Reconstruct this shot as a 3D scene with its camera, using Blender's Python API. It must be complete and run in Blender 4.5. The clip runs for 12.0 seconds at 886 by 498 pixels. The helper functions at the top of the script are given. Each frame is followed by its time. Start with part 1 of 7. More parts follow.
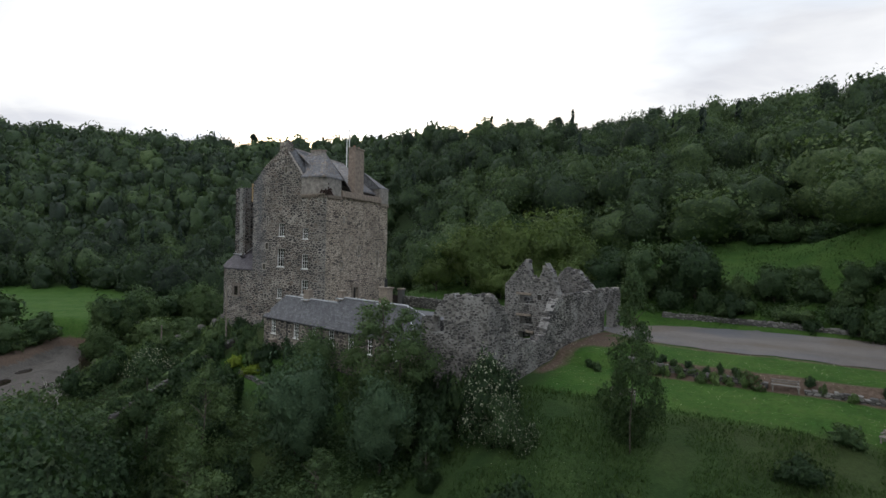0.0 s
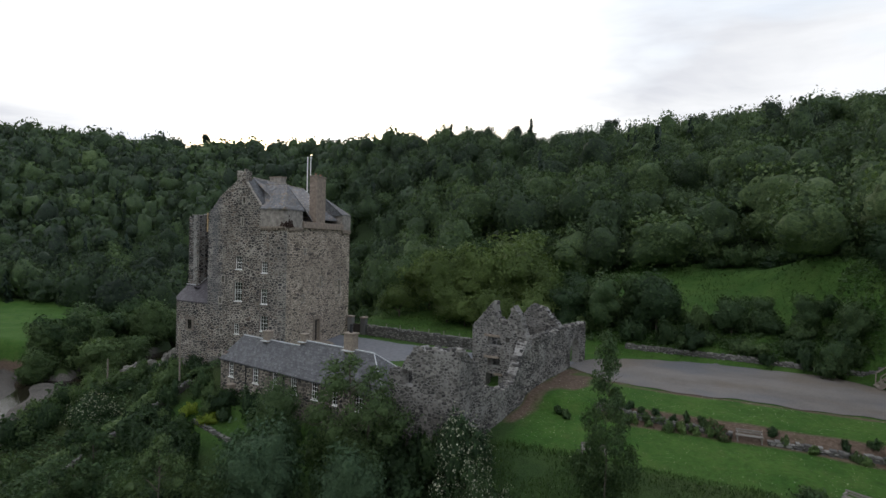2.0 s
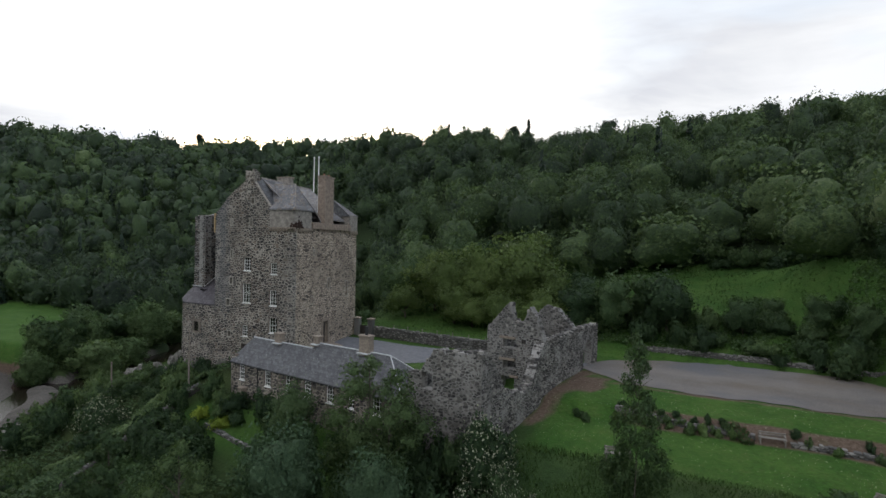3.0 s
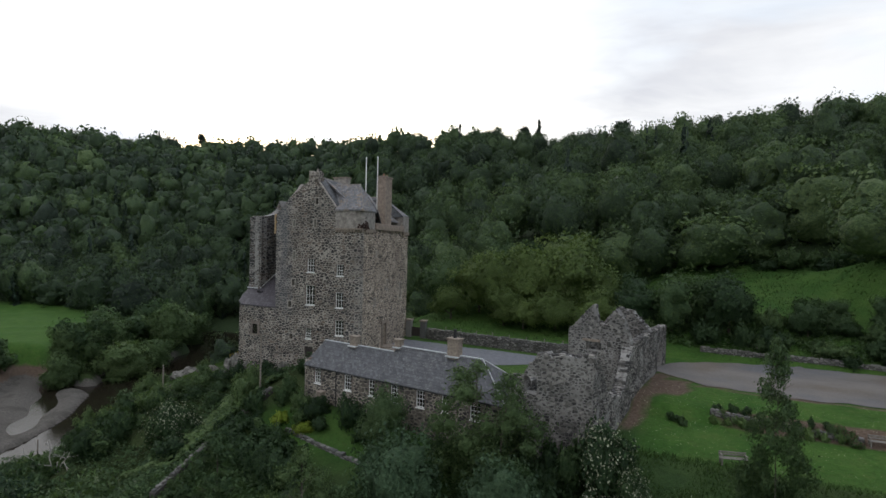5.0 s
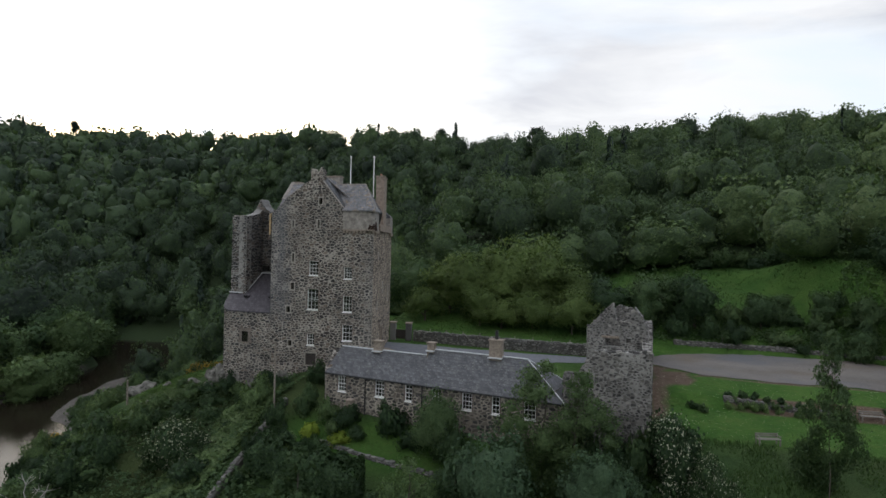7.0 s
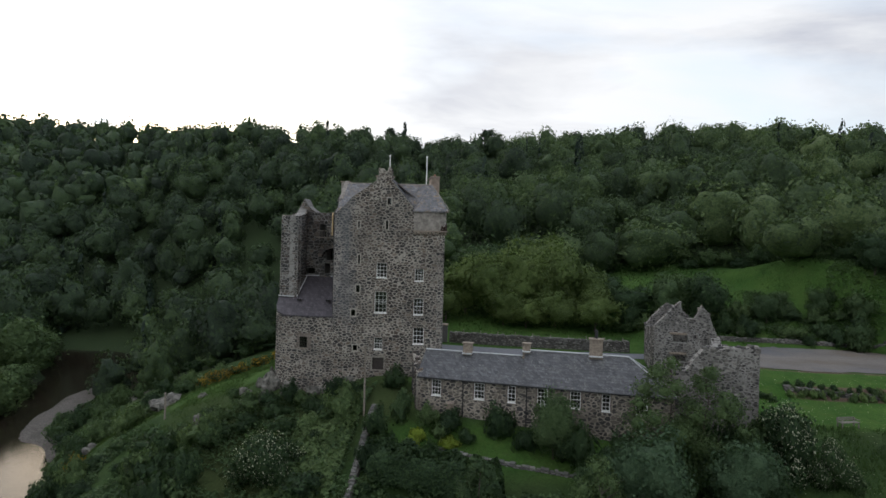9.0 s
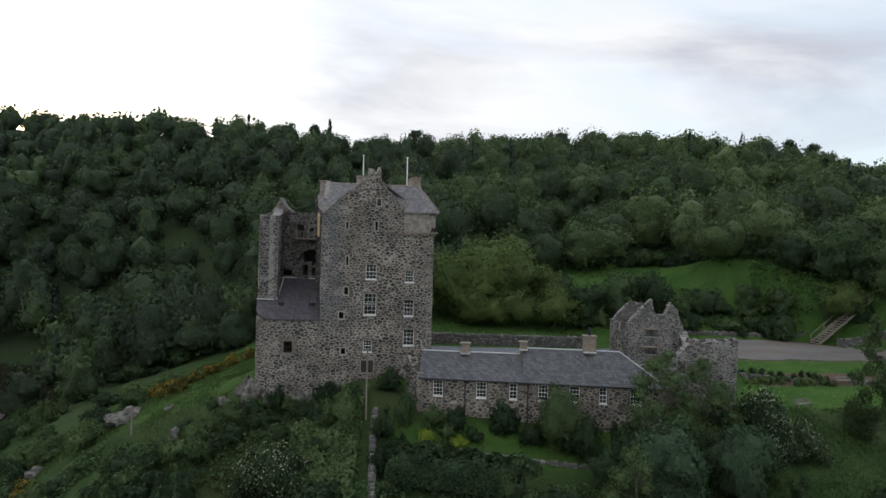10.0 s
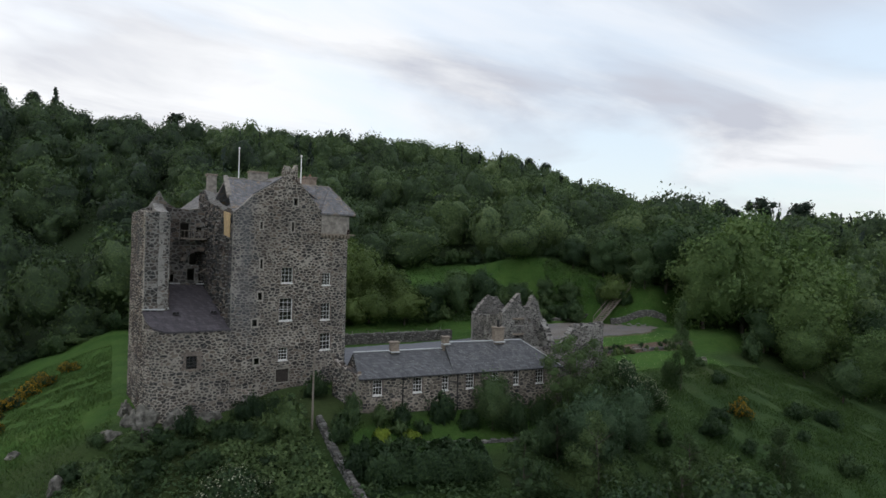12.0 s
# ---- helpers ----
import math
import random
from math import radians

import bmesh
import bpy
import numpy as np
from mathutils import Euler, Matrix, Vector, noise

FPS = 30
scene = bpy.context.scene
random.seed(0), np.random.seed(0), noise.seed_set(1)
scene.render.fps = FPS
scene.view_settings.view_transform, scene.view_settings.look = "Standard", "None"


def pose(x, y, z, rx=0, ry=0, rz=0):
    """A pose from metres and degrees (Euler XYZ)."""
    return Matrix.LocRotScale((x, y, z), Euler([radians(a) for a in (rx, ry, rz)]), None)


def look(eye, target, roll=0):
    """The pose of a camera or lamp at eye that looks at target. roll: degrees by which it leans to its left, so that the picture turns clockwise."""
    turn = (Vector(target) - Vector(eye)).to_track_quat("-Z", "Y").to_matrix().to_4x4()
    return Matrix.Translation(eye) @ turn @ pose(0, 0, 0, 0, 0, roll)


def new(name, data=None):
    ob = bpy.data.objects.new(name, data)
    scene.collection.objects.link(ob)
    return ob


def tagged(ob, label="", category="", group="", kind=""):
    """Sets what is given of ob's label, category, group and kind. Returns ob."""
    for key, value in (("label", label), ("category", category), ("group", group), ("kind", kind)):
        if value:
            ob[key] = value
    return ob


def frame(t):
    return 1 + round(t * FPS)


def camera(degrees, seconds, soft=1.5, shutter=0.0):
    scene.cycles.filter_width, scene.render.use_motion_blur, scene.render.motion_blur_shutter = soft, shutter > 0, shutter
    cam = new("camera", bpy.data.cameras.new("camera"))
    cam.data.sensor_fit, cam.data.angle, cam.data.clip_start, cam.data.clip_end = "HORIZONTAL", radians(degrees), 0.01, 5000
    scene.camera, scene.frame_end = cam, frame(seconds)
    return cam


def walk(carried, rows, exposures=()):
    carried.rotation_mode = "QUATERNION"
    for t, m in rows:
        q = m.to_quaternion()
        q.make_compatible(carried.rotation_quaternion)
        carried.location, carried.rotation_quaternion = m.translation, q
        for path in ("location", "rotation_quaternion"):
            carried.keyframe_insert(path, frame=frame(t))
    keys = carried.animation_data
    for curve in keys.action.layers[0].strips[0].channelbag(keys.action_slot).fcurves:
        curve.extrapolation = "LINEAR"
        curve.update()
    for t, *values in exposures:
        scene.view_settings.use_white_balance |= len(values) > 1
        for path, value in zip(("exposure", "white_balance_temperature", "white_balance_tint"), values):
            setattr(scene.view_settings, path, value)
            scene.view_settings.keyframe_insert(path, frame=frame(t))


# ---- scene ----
cam = camera(78.5, 12.0)
METRES, EYE, TILT, LEAN, TURN = 62.0, 6.5, -0.67, -1.11, 31.0
ROWS = [
    (0.0, 0.0, 0.0, 0.0, 0.0, -0.2, -0.13),
    (0.5, -0.0, 0.0034, 0.0216, 0.08, -0.18, -0.11),
    (1.0, -0.0007, 0.0065, 0.041, 0.18, -0.2, -0.12),
    (1.5, -0.0052, 0.0114, 0.0522, -3.3, -0.19, -0.14),
    (2.0, -0.012, 0.0163, 0.0551, -4.44, -0.16, -0.14),
    (2.5, -0.0234, 0.0213, 0.0556, -4.89, -0.15, -0.12),
    (4.5, -0.1175, 0.0421, 0.0571, -5.35, -0.09, -0.1),
    (5.0, -0.1534, 0.0478, 0.0572, -5.63, -0.08, -0.09),
    (5.5, -0.1927, 0.0536, 0.0576, -6.66, -0.07, -0.08),
    (6.0, -0.2358, 0.0612, 0.0583, -11.72, -0.06, -0.08),
    (6.5, -0.2816, 0.0714, 0.0589, -12.92, -0.04, -0.07),
    (7.0, -0.3305, 0.0838, 0.0597, -16.86, -0.06, -0.08),
    (7.5, -0.3822, 0.0996, 0.0602, -18.82, -0.07, -0.08),
    (9.5, -0.5973, 0.1914, 0.0633, -29.52, -0.12, -0.1),
    (10.0, -0.6491, 0.2195, 0.0647, -34.85, -0.12, -0.11),
    (10.5, -0.7034, 0.2556, 0.0659, -40.87, -0.16, -0.16),
    (11.0, -0.755, 0.2961, 0.0676, -45.89, -0.2, -0.19),
    (11.5, -0.8035, 0.341, 0.0693, -52.37, -0.25, -0.23),
    (12.0, -0.8477, 0.3907, 0.0711, -62.2, -0.3, -0.37),
]
walk(cam, [(t, pose(0, 0, EYE, TILT, LEAN, TURN) @ pose(METRES * x, METRES * y, METRES * z, 90 + pitch, roll, yaw)) for t, x, y, z, yaw, pitch, roll in ROWS])

# ---------------------------------------------------------------- sky and sun
SUN_BEARING, SUN_UP = -39.5, 11.5
SUN_WAY = Vector((math.sin(radians(SUN_BEARING)) * math.cos(radians(SUN_UP)),
                  math.cos(radians(SUN_BEARING)) * math.cos(radians(SUN_UP)), math.sin(radians(SUN_UP))))


class Nodes:
    """A short way to write node trees."""

    def __init__(self, tree):
        self.tree = tree

    def add(self, kind, ins=None, **settings):
        n = self.tree.nodes.new(kind)
        for key, value in settings.items():
            setattr(n, key, value)
        for key, value in (ins or {}).items():
            self.put(n, key, value)
        return n

    def put(self, n, key, value):
        if isinstance(value, bpy.types.NodeSocket):
            self.tree.links.new(value, n.inputs[key])
        else:
            n.inputs[key].default_value = value

    def math(self, op, a, b=0.0, c=0.0, clamp=False):
        n = self.add("ShaderNodeMath", {0: a, 1: b, 2: c}, operation=op, use_clamp=clamp)
        return n.outputs[0]

    def vec(self, op, a, b=(0, 0, 0)):
        n = self.add("ShaderNodeVectorMath", {0: a, 1: b}, operation=op)
        return n.outputs["Value"] if op in ("DOT_PRODUCT", "LENGTH") else n.outputs[0]

    def scale(self, a, xyz):
        return self.vec("MULTIPLY", a, xyz)

    def noise(self, where, size, detail=4.0, rough=0.55, bend=0.0):
        n = self.add("ShaderNodeTexNoise", {"Vector": where, "Scale": size, "Detail": detail, "Roughness": rough, "Distortion": bend})
        return n.outputs["Fac"]

    def span(self, x, a, b, lo=0.0, hi=1.0):
        n = self.add("ShaderNodeMapRange", {"Value": x, "From Min": a, "From Max": b, "To Min": lo, "To Max": hi})
        return n.outputs[0]

    def colours(self, x, stops):
        n = self.add("ShaderNodeValToRGB", {"Fac": x})
        while len(n.color_ramp.elements) < len(stops):
            n.color_ramp.elements.new(0.5)
        for e, (at, rgb) in zip(n.color_ramp.elements, stops):
            e.position, e.color = at, (*rgb, 1.0)
        return n.outputs[0]

    def blend(self, w, a, b, how="MIX"):
        n = self.add("ShaderNodeMix", data_type="RGBA", blend_type=how)
        for key, value in (("Factor", w), (6, a), (7, b)):
            if isinstance(value, tuple):
                value = (*value, 1.0)[:4]
            self.put(n, 0 if key == "Factor" else key, value)
        return n.outputs[2]

    def bump(self, x, strength, far):
        return self.add("ShaderNodeBump", {"Height": x, "Strength": strength, "Distance": far}).outputs[0]


world = bpy.data.worlds.new("sky")
scene.world = world
world.use_nodes = True
world.node_tree.nodes.clear()
w = Nodes(world.node_tree)
air = w.add("ShaderNodeTexSky", sky_type="NISHITA", sun_disc=False, sun_elevation=radians(SUN_UP),
            sun_rotation=radians(SUN_BEARING), altitude=200.0, air_density=1.2, dust_density=2.5)
way = w.add("ShaderNodeTexCoord").outputs["Generated"]
split = w.add("ShaderNodeSeparateXYZ", {0: way})
lift = w.math("ADD", w.math("MAXIMUM", split.outputs[2], 0.0), 0.16)
flat = w.add("ShaderNodeCombineXYZ", {0: w.math("DIVIDE", split.outputs[0], lift), 1: w.math("DIVIDE", split.outputs[1], lift), 2: 0.0}).outputs[0]
billow = w.noise(w.scale(flat, (0.8, 1.0, 1.0)), 0.55, 6.0, 0.52, 0.5)
sheet = w.noise(w.vec("ADD", w.scale(flat, (0.55, 0.9, 1.0)), (3.7, 1.2, 0.0)), 1.15, 7.0, 0.55, 0.5)
cover = w.span(billow, 0.40, 0.54)
toward = w.span(w.vec("DOT_PRODUCT", way, tuple(SUN_WAY)), 0.1, 0.98)
glow = w.math("POWER", w.math("MAXIMUM", toward, 0.0), 2.0)
halo = w.math("POWER", w.span(w.vec("DOT_PRODUCT", way, tuple(SUN_WAY)), 0.9, 1.0), 3.0)
shade = w.colours(w.span(sheet, 0.40, 0.56), [(0.0, (0.64, 0.67, 0.76)), (0.5, (0.84, 0.865, 0.92)), (1.0, (1.01, 1.03, 1.07))])
high = w.span(split.outputs[2], 0.38, 0.95, 0.0, 0.36)
lit = w.math("ADD", w.math("ADD", w.math("MULTIPLY", glow, 0.15), w.math("ADD", high, 0.92)), w.math("MULTIPLY", halo, 1.4))
cloud = w.vec("MULTIPLY", w.blend(w.math("MULTIPLY", glow, 0.35), shade, (1.0, 0.985, 0.95)), w.add("ShaderNodeCombineXYZ", {0: lit, 1: lit, 2: lit}).outputs[0])
clear = w.vec("MULTIPLY", air.outputs[0], (0.115, 0.115, 0.115))
clear = w.vec("ADD", clear, (0.54, 0.60, 0.70))
sky = w.blend(w.math("MAXIMUM", cover, w.math("MULTIPLY", glow, 0.3)), clear, cloud)
back = w.add("ShaderNodeBackground", {"Color": sky, "Strength": 1.0})
w.tree.links.new(back.outputs[0], w.add("ShaderNodeOutputWorld").inputs[0])

sun = new("sun", bpy.data.lights.new("sun", "SUN"))
sun.data.energy, sun.data.angle, sun.data.color = 0.9, radians(11.0), (1.0, 0.93, 0.82)
sun.matrix_world = look((0, 0, 80), Vector((0, 0, 80)) - SUN_WAY)

# ---------------------------------------------------------------- materials
def surface(name, rough=0.85, shine=0.3):
    m = bpy.data.materials.new(name)
    m.use_nodes = True
    n = Nodes(m.node_tree)
    b = m.node_tree.nodes["Principled BSDF"]
    b.inputs["Roughness"].default_value = rough
    b.inputs["Specular IOR Level"].default_value = shine
    where = n.add("ShaderNodeTexCoord").outputs["Object"]
    return m, n, b, where


def plain(name, rgb, rough=0.7, metal=0.0, grain=0.25, size=14.0):
    m, n, b, where = surface(name, rough)
    f = n.noise(where, size, 5.0)
    n.put(b, "Base Color", n.blend(n.span(f, 0.3, 0.7), tuple(c * (1 - grain) for c in rgb), tuple(min(1, c * (1 + grain)) for c in rgb)))
    n.put(b, "Normal", n.bump(f, 0.25, 0.02))
    b.inputs["Metallic"].default_value = metal
    return m


def lots(n):
    """One random number a loose piece, whether it is an object of its own or joined to others."""
    a = n.add("ShaderNodeNewGeometry").outputs["Random Per Island"]
    b = n.add("ShaderNodeObjectInfo").outputs["Random"]
    return n.math("FRACT", n.math("ADD", a, b))


def washed(n, col):
    """A blue-grey lime streak that runs down the tower's front, beside the fallen corner."""
    at = n.add("ShaderNodeNewGeometry").outputs["Position"]
    s = n.add("ShaderNodeSeparateXYZ", {0: at})
    wob = n.noise(n.scale(at, (1.0, 1.0, 0.25)), 0.8, 5.0, 0.65)
    off = n.math("ABSOLUTE", n.math("ADD", n.math("ADD", s.outputs[0], 48.3), n.math("MULTIPLY", n.math("SUBTRACT", wob, 0.5), 4.0)))
    f = n.math("MULTIPLY", n.span(off, 1.3, 0.2), n.span(s.outputs[2], 0.5, 3.5))
    f = n.math("MULTIPLY", f, n.span(s.outputs[1], 41.6, 41.2))
    return n.blend(n.math("MULTIPLY", f, 0.42), col, (0.15, 0.16, 0.18))


def stone_material(name, stops, stain=0.35, streak=False):
    m, n, b, where = surface(name, 0.9, 0.25)
    pick = lots(n)
    base = n.colours(pick, stops)
    fine = n.noise(where, 9.0, 6.0, 0.65)
    large = n.noise(n.scale(where, (1.0, 1.0, 0.3)), 0.3, 5.0, 0.6)
    lichen = n.noise(where, 3.1, 4.0, 0.6)
    col = n.blend(n.math("MULTIPLY", n.span(fine, 0.4, 0.8), 0.45), base, (0.24, 0.22, 0.20))
    col = n.blend(n.math("MULTIPLY", n.span(large, 0.42, 0.68), stain), col, (0.115, 0.125, 0.13))
    col = n.blend(n.math("MULTIPLY", n.span(lichen, 0.58, 0.72), 0.25), col, (0.30, 0.30, 0.27))
    if streak:
        warm = n.noise(where, 0.5, 4.0, 0.6)
        col = n.blend(n.math("MULTIPLY", n.span(warm, 0.5, 0.66), 0.26), col, (0.15, 0.095, 0.07))
        col = washed(n, col)
    n.put(b, "Base Color", col)
    n.put(b, "Normal", n.bump(fine, 0.6, 0.03))
    return m


RUBBLE = stone_material("whinstone_rubble", [(0.0, (0.013, 0.013, 0.016)), (0.4, (0.030, 0.028, 0.030)), (0.62, (0.074, 0.060, 0.052)),
                                             (0.82, (0.11, 0.087, 0.074)), (0.93, (0.175, 0.135, 0.108)), (1.0, (0.27, 0.23, 0.19))], streak=True)
WARM_RUBBLE = stone_material("warm_rubble", [(0.0, (0.06, 0.05, 0.045)), (0.25, (0.15, 0.12, 0.10)), (0.6, (0.27, 0.22, 0.175)), (1.0, (0.42, 0.34, 0.27))], 0.1)
COT_RUBBLE = stone_material("cottage_rubble", [(0.0, (0.028, 0.027, 0.03)), (0.4, (0.062, 0.056, 0.054)), (0.75, (0.14, 0.118, 0.10)), (1.0, (0.30, 0.26, 0.215))], 0.2)
RUIN_RUBBLE = stone_material("ruin_rubble", [(0.0, (0.030, 0.029, 0.031)), (0.4, (0.075, 0.071, 0.069)), (0.75, (0.145, 0.135, 0.125)), (1.0, (0.36, 0.34, 0.31))], 0.16)
DRYSTONE = stone_material("drystone", [(0.0, (0.06, 0.06, 0.058)), (0.5, (0.13, 0.125, 0.12)), (1.0, (0.27, 0.26, 0.24))], 0.3)


def mortar_material(name, rgb, streak=False):
    m, n, b, where = surface(name, 0.95, 0.2)
    fine = n.noise(where, 16.0, 6.0, 0.7)
    chips = n.add("ShaderNodeTexVoronoi", {"Vector": n.scale(where, (1, 1, 1.3)), "Scale": 5.5}).outputs["Color"]
    chip = n.add("ShaderNodeSeparateColor", {0: chips}).outputs[0]
    large = n.noise(where, 0.22, 4.0, 0.6)
    col = n.blend(n.span(fine, 0.3, 0.7), tuple(c * 0.72 for c in rgb), tuple(c * 1.12 for c in rgb))
    col = n.blend(n.math("MULTIPLY", n.span(chip, 0.72, 0.8), 0.65), col, (0.12, 0.11, 0.10))
    col = n.blend(n.math("MULTIPLY", n.span(large, 0.42, 0.62), 0.62), col, tuple(c * 0.42 for c in rgb))
    if streak:
        col = washed(n, col)
    n.put(b, "Base Color", col)
    n.put(b, "Normal", n.bump(fine, 0.7, 0.04))
    return m


MORTAR = mortar_material("lime_mortar", (0.45, 0.41, 0.36), True)
WARM_MORTAR = mortar_material("warm_mortar", (0.64, 0.54, 0.44))
COT_MORTAR = mortar_material("cottage_mortar", (0.47, 0.415, 0.35))
RUIN_MORTAR = mortar_material("weathered_mortar", (0.335, 0.322, 0.305))
EARTHY = mortar_material("earthy_joint", (0.10, 0.095, 0.085))
DRESSED = plain("dressed_sandstone", (0.26, 0.215, 0.175), 0.9, 0, 0.3, 6.0)
HARL = plain("grey_harling", (0.27, 0.245, 0.22), 0.95, 0, 0.4, 3.0)
BROWN_HARL = plain("brown_harling", (0.27, 0.215, 0.175), 0.95, 0, 0.3, 3.0)
JAMB = plain("weathered_jamb", (0.19, 0.16, 0.14), 0.9, 0, 0.35, 5.0)
OCHRE = plain("ochre_plaster", (0.50, 0.36, 0.20), 0.9, 0, 0.2, 4.0)
LEAD = plain("pale_lead", (0.52, 0.53, 0.54), 0.6, 0, 0.15, 8.0)
WHITE_PAINT = plain("white_paint", (0.84, 0.84, 0.82), 0.5, 0, 0.05, 20.0)
DARK_IRON = plain("dark_iron", (0.03, 0.03, 0.032), 0.6, 0, 0.2, 10.0)
OLD_WOOD = plain("grey_wood", (0.22, 0.19, 0.16), 0.85, 0, 0.35, 7.0)
DARK_WOOD = plain("dark_wood", (0.05, 0.042, 0.038), 0.7, 0, 0.3, 7.0)
PALE_STONE = plain("pale_dressed_stone", (0.40, 0.37, 0.33), 0.9, 0, 0.2, 6.0)
BENCH_WOOD = plain("dull_brown_wood", (0.21, 0.19, 0.17), 0.8, 0, 0.25, 9.0)
TERRACOTTA = plain("chimney_clay", (0.30, 0.16, 0.11), 0.8, 0, 0.25, 9.0)
ROCK = plain("mossy_rock", (0.135, 0.13, 0.115), 0.95, 0, 0.8, 1.9)
BARK = plain("bark", (0.10, 0.085, 0.07), 0.95, 0, 0.4, 5.0)
PALE_BARK = plain("pale_bark", (0.38, 0.36, 0.33), 0.9, 0, 0.4, 4.0)
DARK_ROOM = plain("dark_room", (0.03, 0.03, 0.03), 0.95)


def slate_material(name, rgb, lichen):
    m, n, b, where = surface(name, 0.62, 0.4)
    rows = n.add("ShaderNodeSeparateXYZ", {0: where})
    up = n.math("MULTIPLY", rows.outputs[2], 5.6)
    row = n.math("FLOOR", up)
    along = n.math("ADD", n.math("MULTIPLY", n.math("ADD", rows.outputs[0], n.math("MULTIPLY", rows.outputs[1], 0.6)), 4.2), n.math("MULTIPLY", row, 0.37))
    cell = n.add("ShaderNodeCombineXYZ", {0: n.math("FLOOR", along), 1: row, 2: 0.0}).outputs[0]
    pick = n.add("ShaderNodeTexWhiteNoise", {"Vector": cell}, noise_dimensions="3D").outputs["Value"]
    edge = n.math("MAXIMUM", n.span(n.math("FRACT", up), 0.86, 1.0), n.span(n.math("FRACT", along), 0.92, 1.0))
    col = n.colours(pick, [(0.0, tuple(c * 0.72 for c in rgb)), (0.6, rgb), (1.0, tuple(c * 1.35 for c in rgb))])
    spots = n.noise(where, 1.3, 6.0, 0.7)
    col = n.blend(n.span(spots, 0.55, 0.75), col, lichen)
    fleck = n.noise(where, 7.0, 3.0, 0.6)
    col = n.blend(n.math("MULTIPLY", n.span(fleck, 0.58, 0.68), 0.6), col, tuple(c * 1.6 for c in lichen))
    col = n.blend(n.math("MULTIPLY", edge, 0.6), col, tuple(c * 0.35 for c in rgb))
    n.put(b, "Base Color", col)
    n.put(b, "Normal", n.bump(n.math("ADD", n.math("MULTIPLY", pick, 0.5), n.math("SUBTRACT", 1.0, n.math("FRACT", up))), 0.7, 0.03))
    return m


SLATE = slate_material("grey_slate", (0.084, 0.085, 0.092), (0.16, 0.16, 0.155))
PURPLE_SLATE = slate_material("purple_slate", (0.070, 0.062, 0.072), (0.092, 0.084, 0.088))
LICHEN_SLATE = slate_material("lichened_slate", (0.15, 0.15, 0.16), (0.30, 0.20, 0.10))

GLASS = bpy.data.materials.new("window_glass")
GLASS.use_nodes = True
_b = GLASS.node_tree.nodes["Principled BSDF"]
_b.inputs["Base Color"].default_value = (0.3, 0.33, 0.33, 1)
_b.inputs["Roughness"].default_value = 0.04
_b.inputs["Transmission Weight"].default_value = 1.0
_b.inputs["IOR"].default_value = 1.45

WATER_MAT, _n, _b, _where = surface("river_water", 0.06, 0.5)
_b.inputs["Base Color"].default_value = (0.018, 0.014, 0.010, 1)
_b.inputs["IOR"].default_value = 1.33
_rip = _n.noise(_n.scale(_where, (1.0, 0.6, 1.0)), 1.6, 5.0, 0.6)
_n.put(_b, "Normal", _n.bump(_rip, 0.25, 0.08))


def leaf_material(name, stops, glow=0.35, tint=False):
    m = bpy.data.materials.new(name)
    m.use_nodes = True
    n = Nodes(m.node_tree)
    b = m.node_tree.nodes["Principled BSDF"]
    b.inputs["Roughness"].default_value = 0.6
    b.inputs["Specular IOR Level"].default_value = 0.25
    pick = n.add("ShaderNodeNewGeometry").outputs["Random Per Island"]
    if tint:
        # Per-tree tone, which also carries the hillside's light and shade by bearing.
        one = n.add("ShaderNodeAttribute", attribute_name="tint").outputs["Fac"]
    else:
        one = n.add("ShaderNodeObjectInfo").outputs["Random"]
    share = 0.58 if tint else 0.5
    f = n.math("ADD", n.math("MULTIPLY", one, share), n.math("MULTIPLY", pick, 1.0 - share))
    where = n.add("ShaderNodeNewGeometry").outputs["Position"]
    spray = n.noise(where, 2.6 if tint else 4.5, 4.0, 0.7)
    clump = n.noise(where, 0.7 if tint else 1.3, 3.0, 0.6)
    f = n.math("ADD", f, n.math("ADD", n.math("MULTIPLY", n.math("SUBTRACT", spray, 0.5), 1.3), n.math("MULTIPLY", n.math("SUBTRACT", clump, 0.5), 0.5)), clamp=True)
    col = n.colours(f, stops)
    n.put(b, "Base Color", col)
    n.put(b, "Normal", n.bump(n.math("ADD", spray, clump), 1.0, 0.45 if tint else 0.2))
    t = n.add("ShaderNodeBsdfTranslucent", {"Color": n.vec("MULTIPLY", col, (1.15, 1.2, 0.82))})
    mixer = n.add("ShaderNodeMixShader", {0: glow, 1: b.outputs[0], 2: t.outputs[0]})
    n.tree.links.new(mixer.outputs[0], m.node_tree.nodes["Material Output"].inputs[0])
    return m


WOOD_LEAF = leaf_material("wood_leaves", [(0.0, (0.032, 0.049, 0.036)), (0.3, (0.054, 0.087, 0.049)), (0.6, (0.082, 0.131, 0.057)), (0.85, (0.133, 0.199, 0.077)), (1.0, (0.187, 0.252, 0.110))], 0.3, True)
LEAF = leaf_material("green_leaves", [(0.0, (0.029, 0.058, 0.028)), (0.5, (0.063, 0.113, 0.046)), (1.0, (0.122, 0.185, 0.077))], 0.3)
PALE_LEAF = leaf_material("pale_leaves", [(0.0, (0.061, 0.103, 0.042)), (0.5, (0.108, 0.171, 0.066)), (1.0, (0.173, 0.246, 0.101))], 0.3)
BLUE_LEAF = leaf_material("blue_green_leaves", [(0.0, (0.030, 0.061, 0.035)), (0.5, (0.058, 0.110, 0.058)), (1.0, (0.112, 0.180, 0.096))], 0.3)
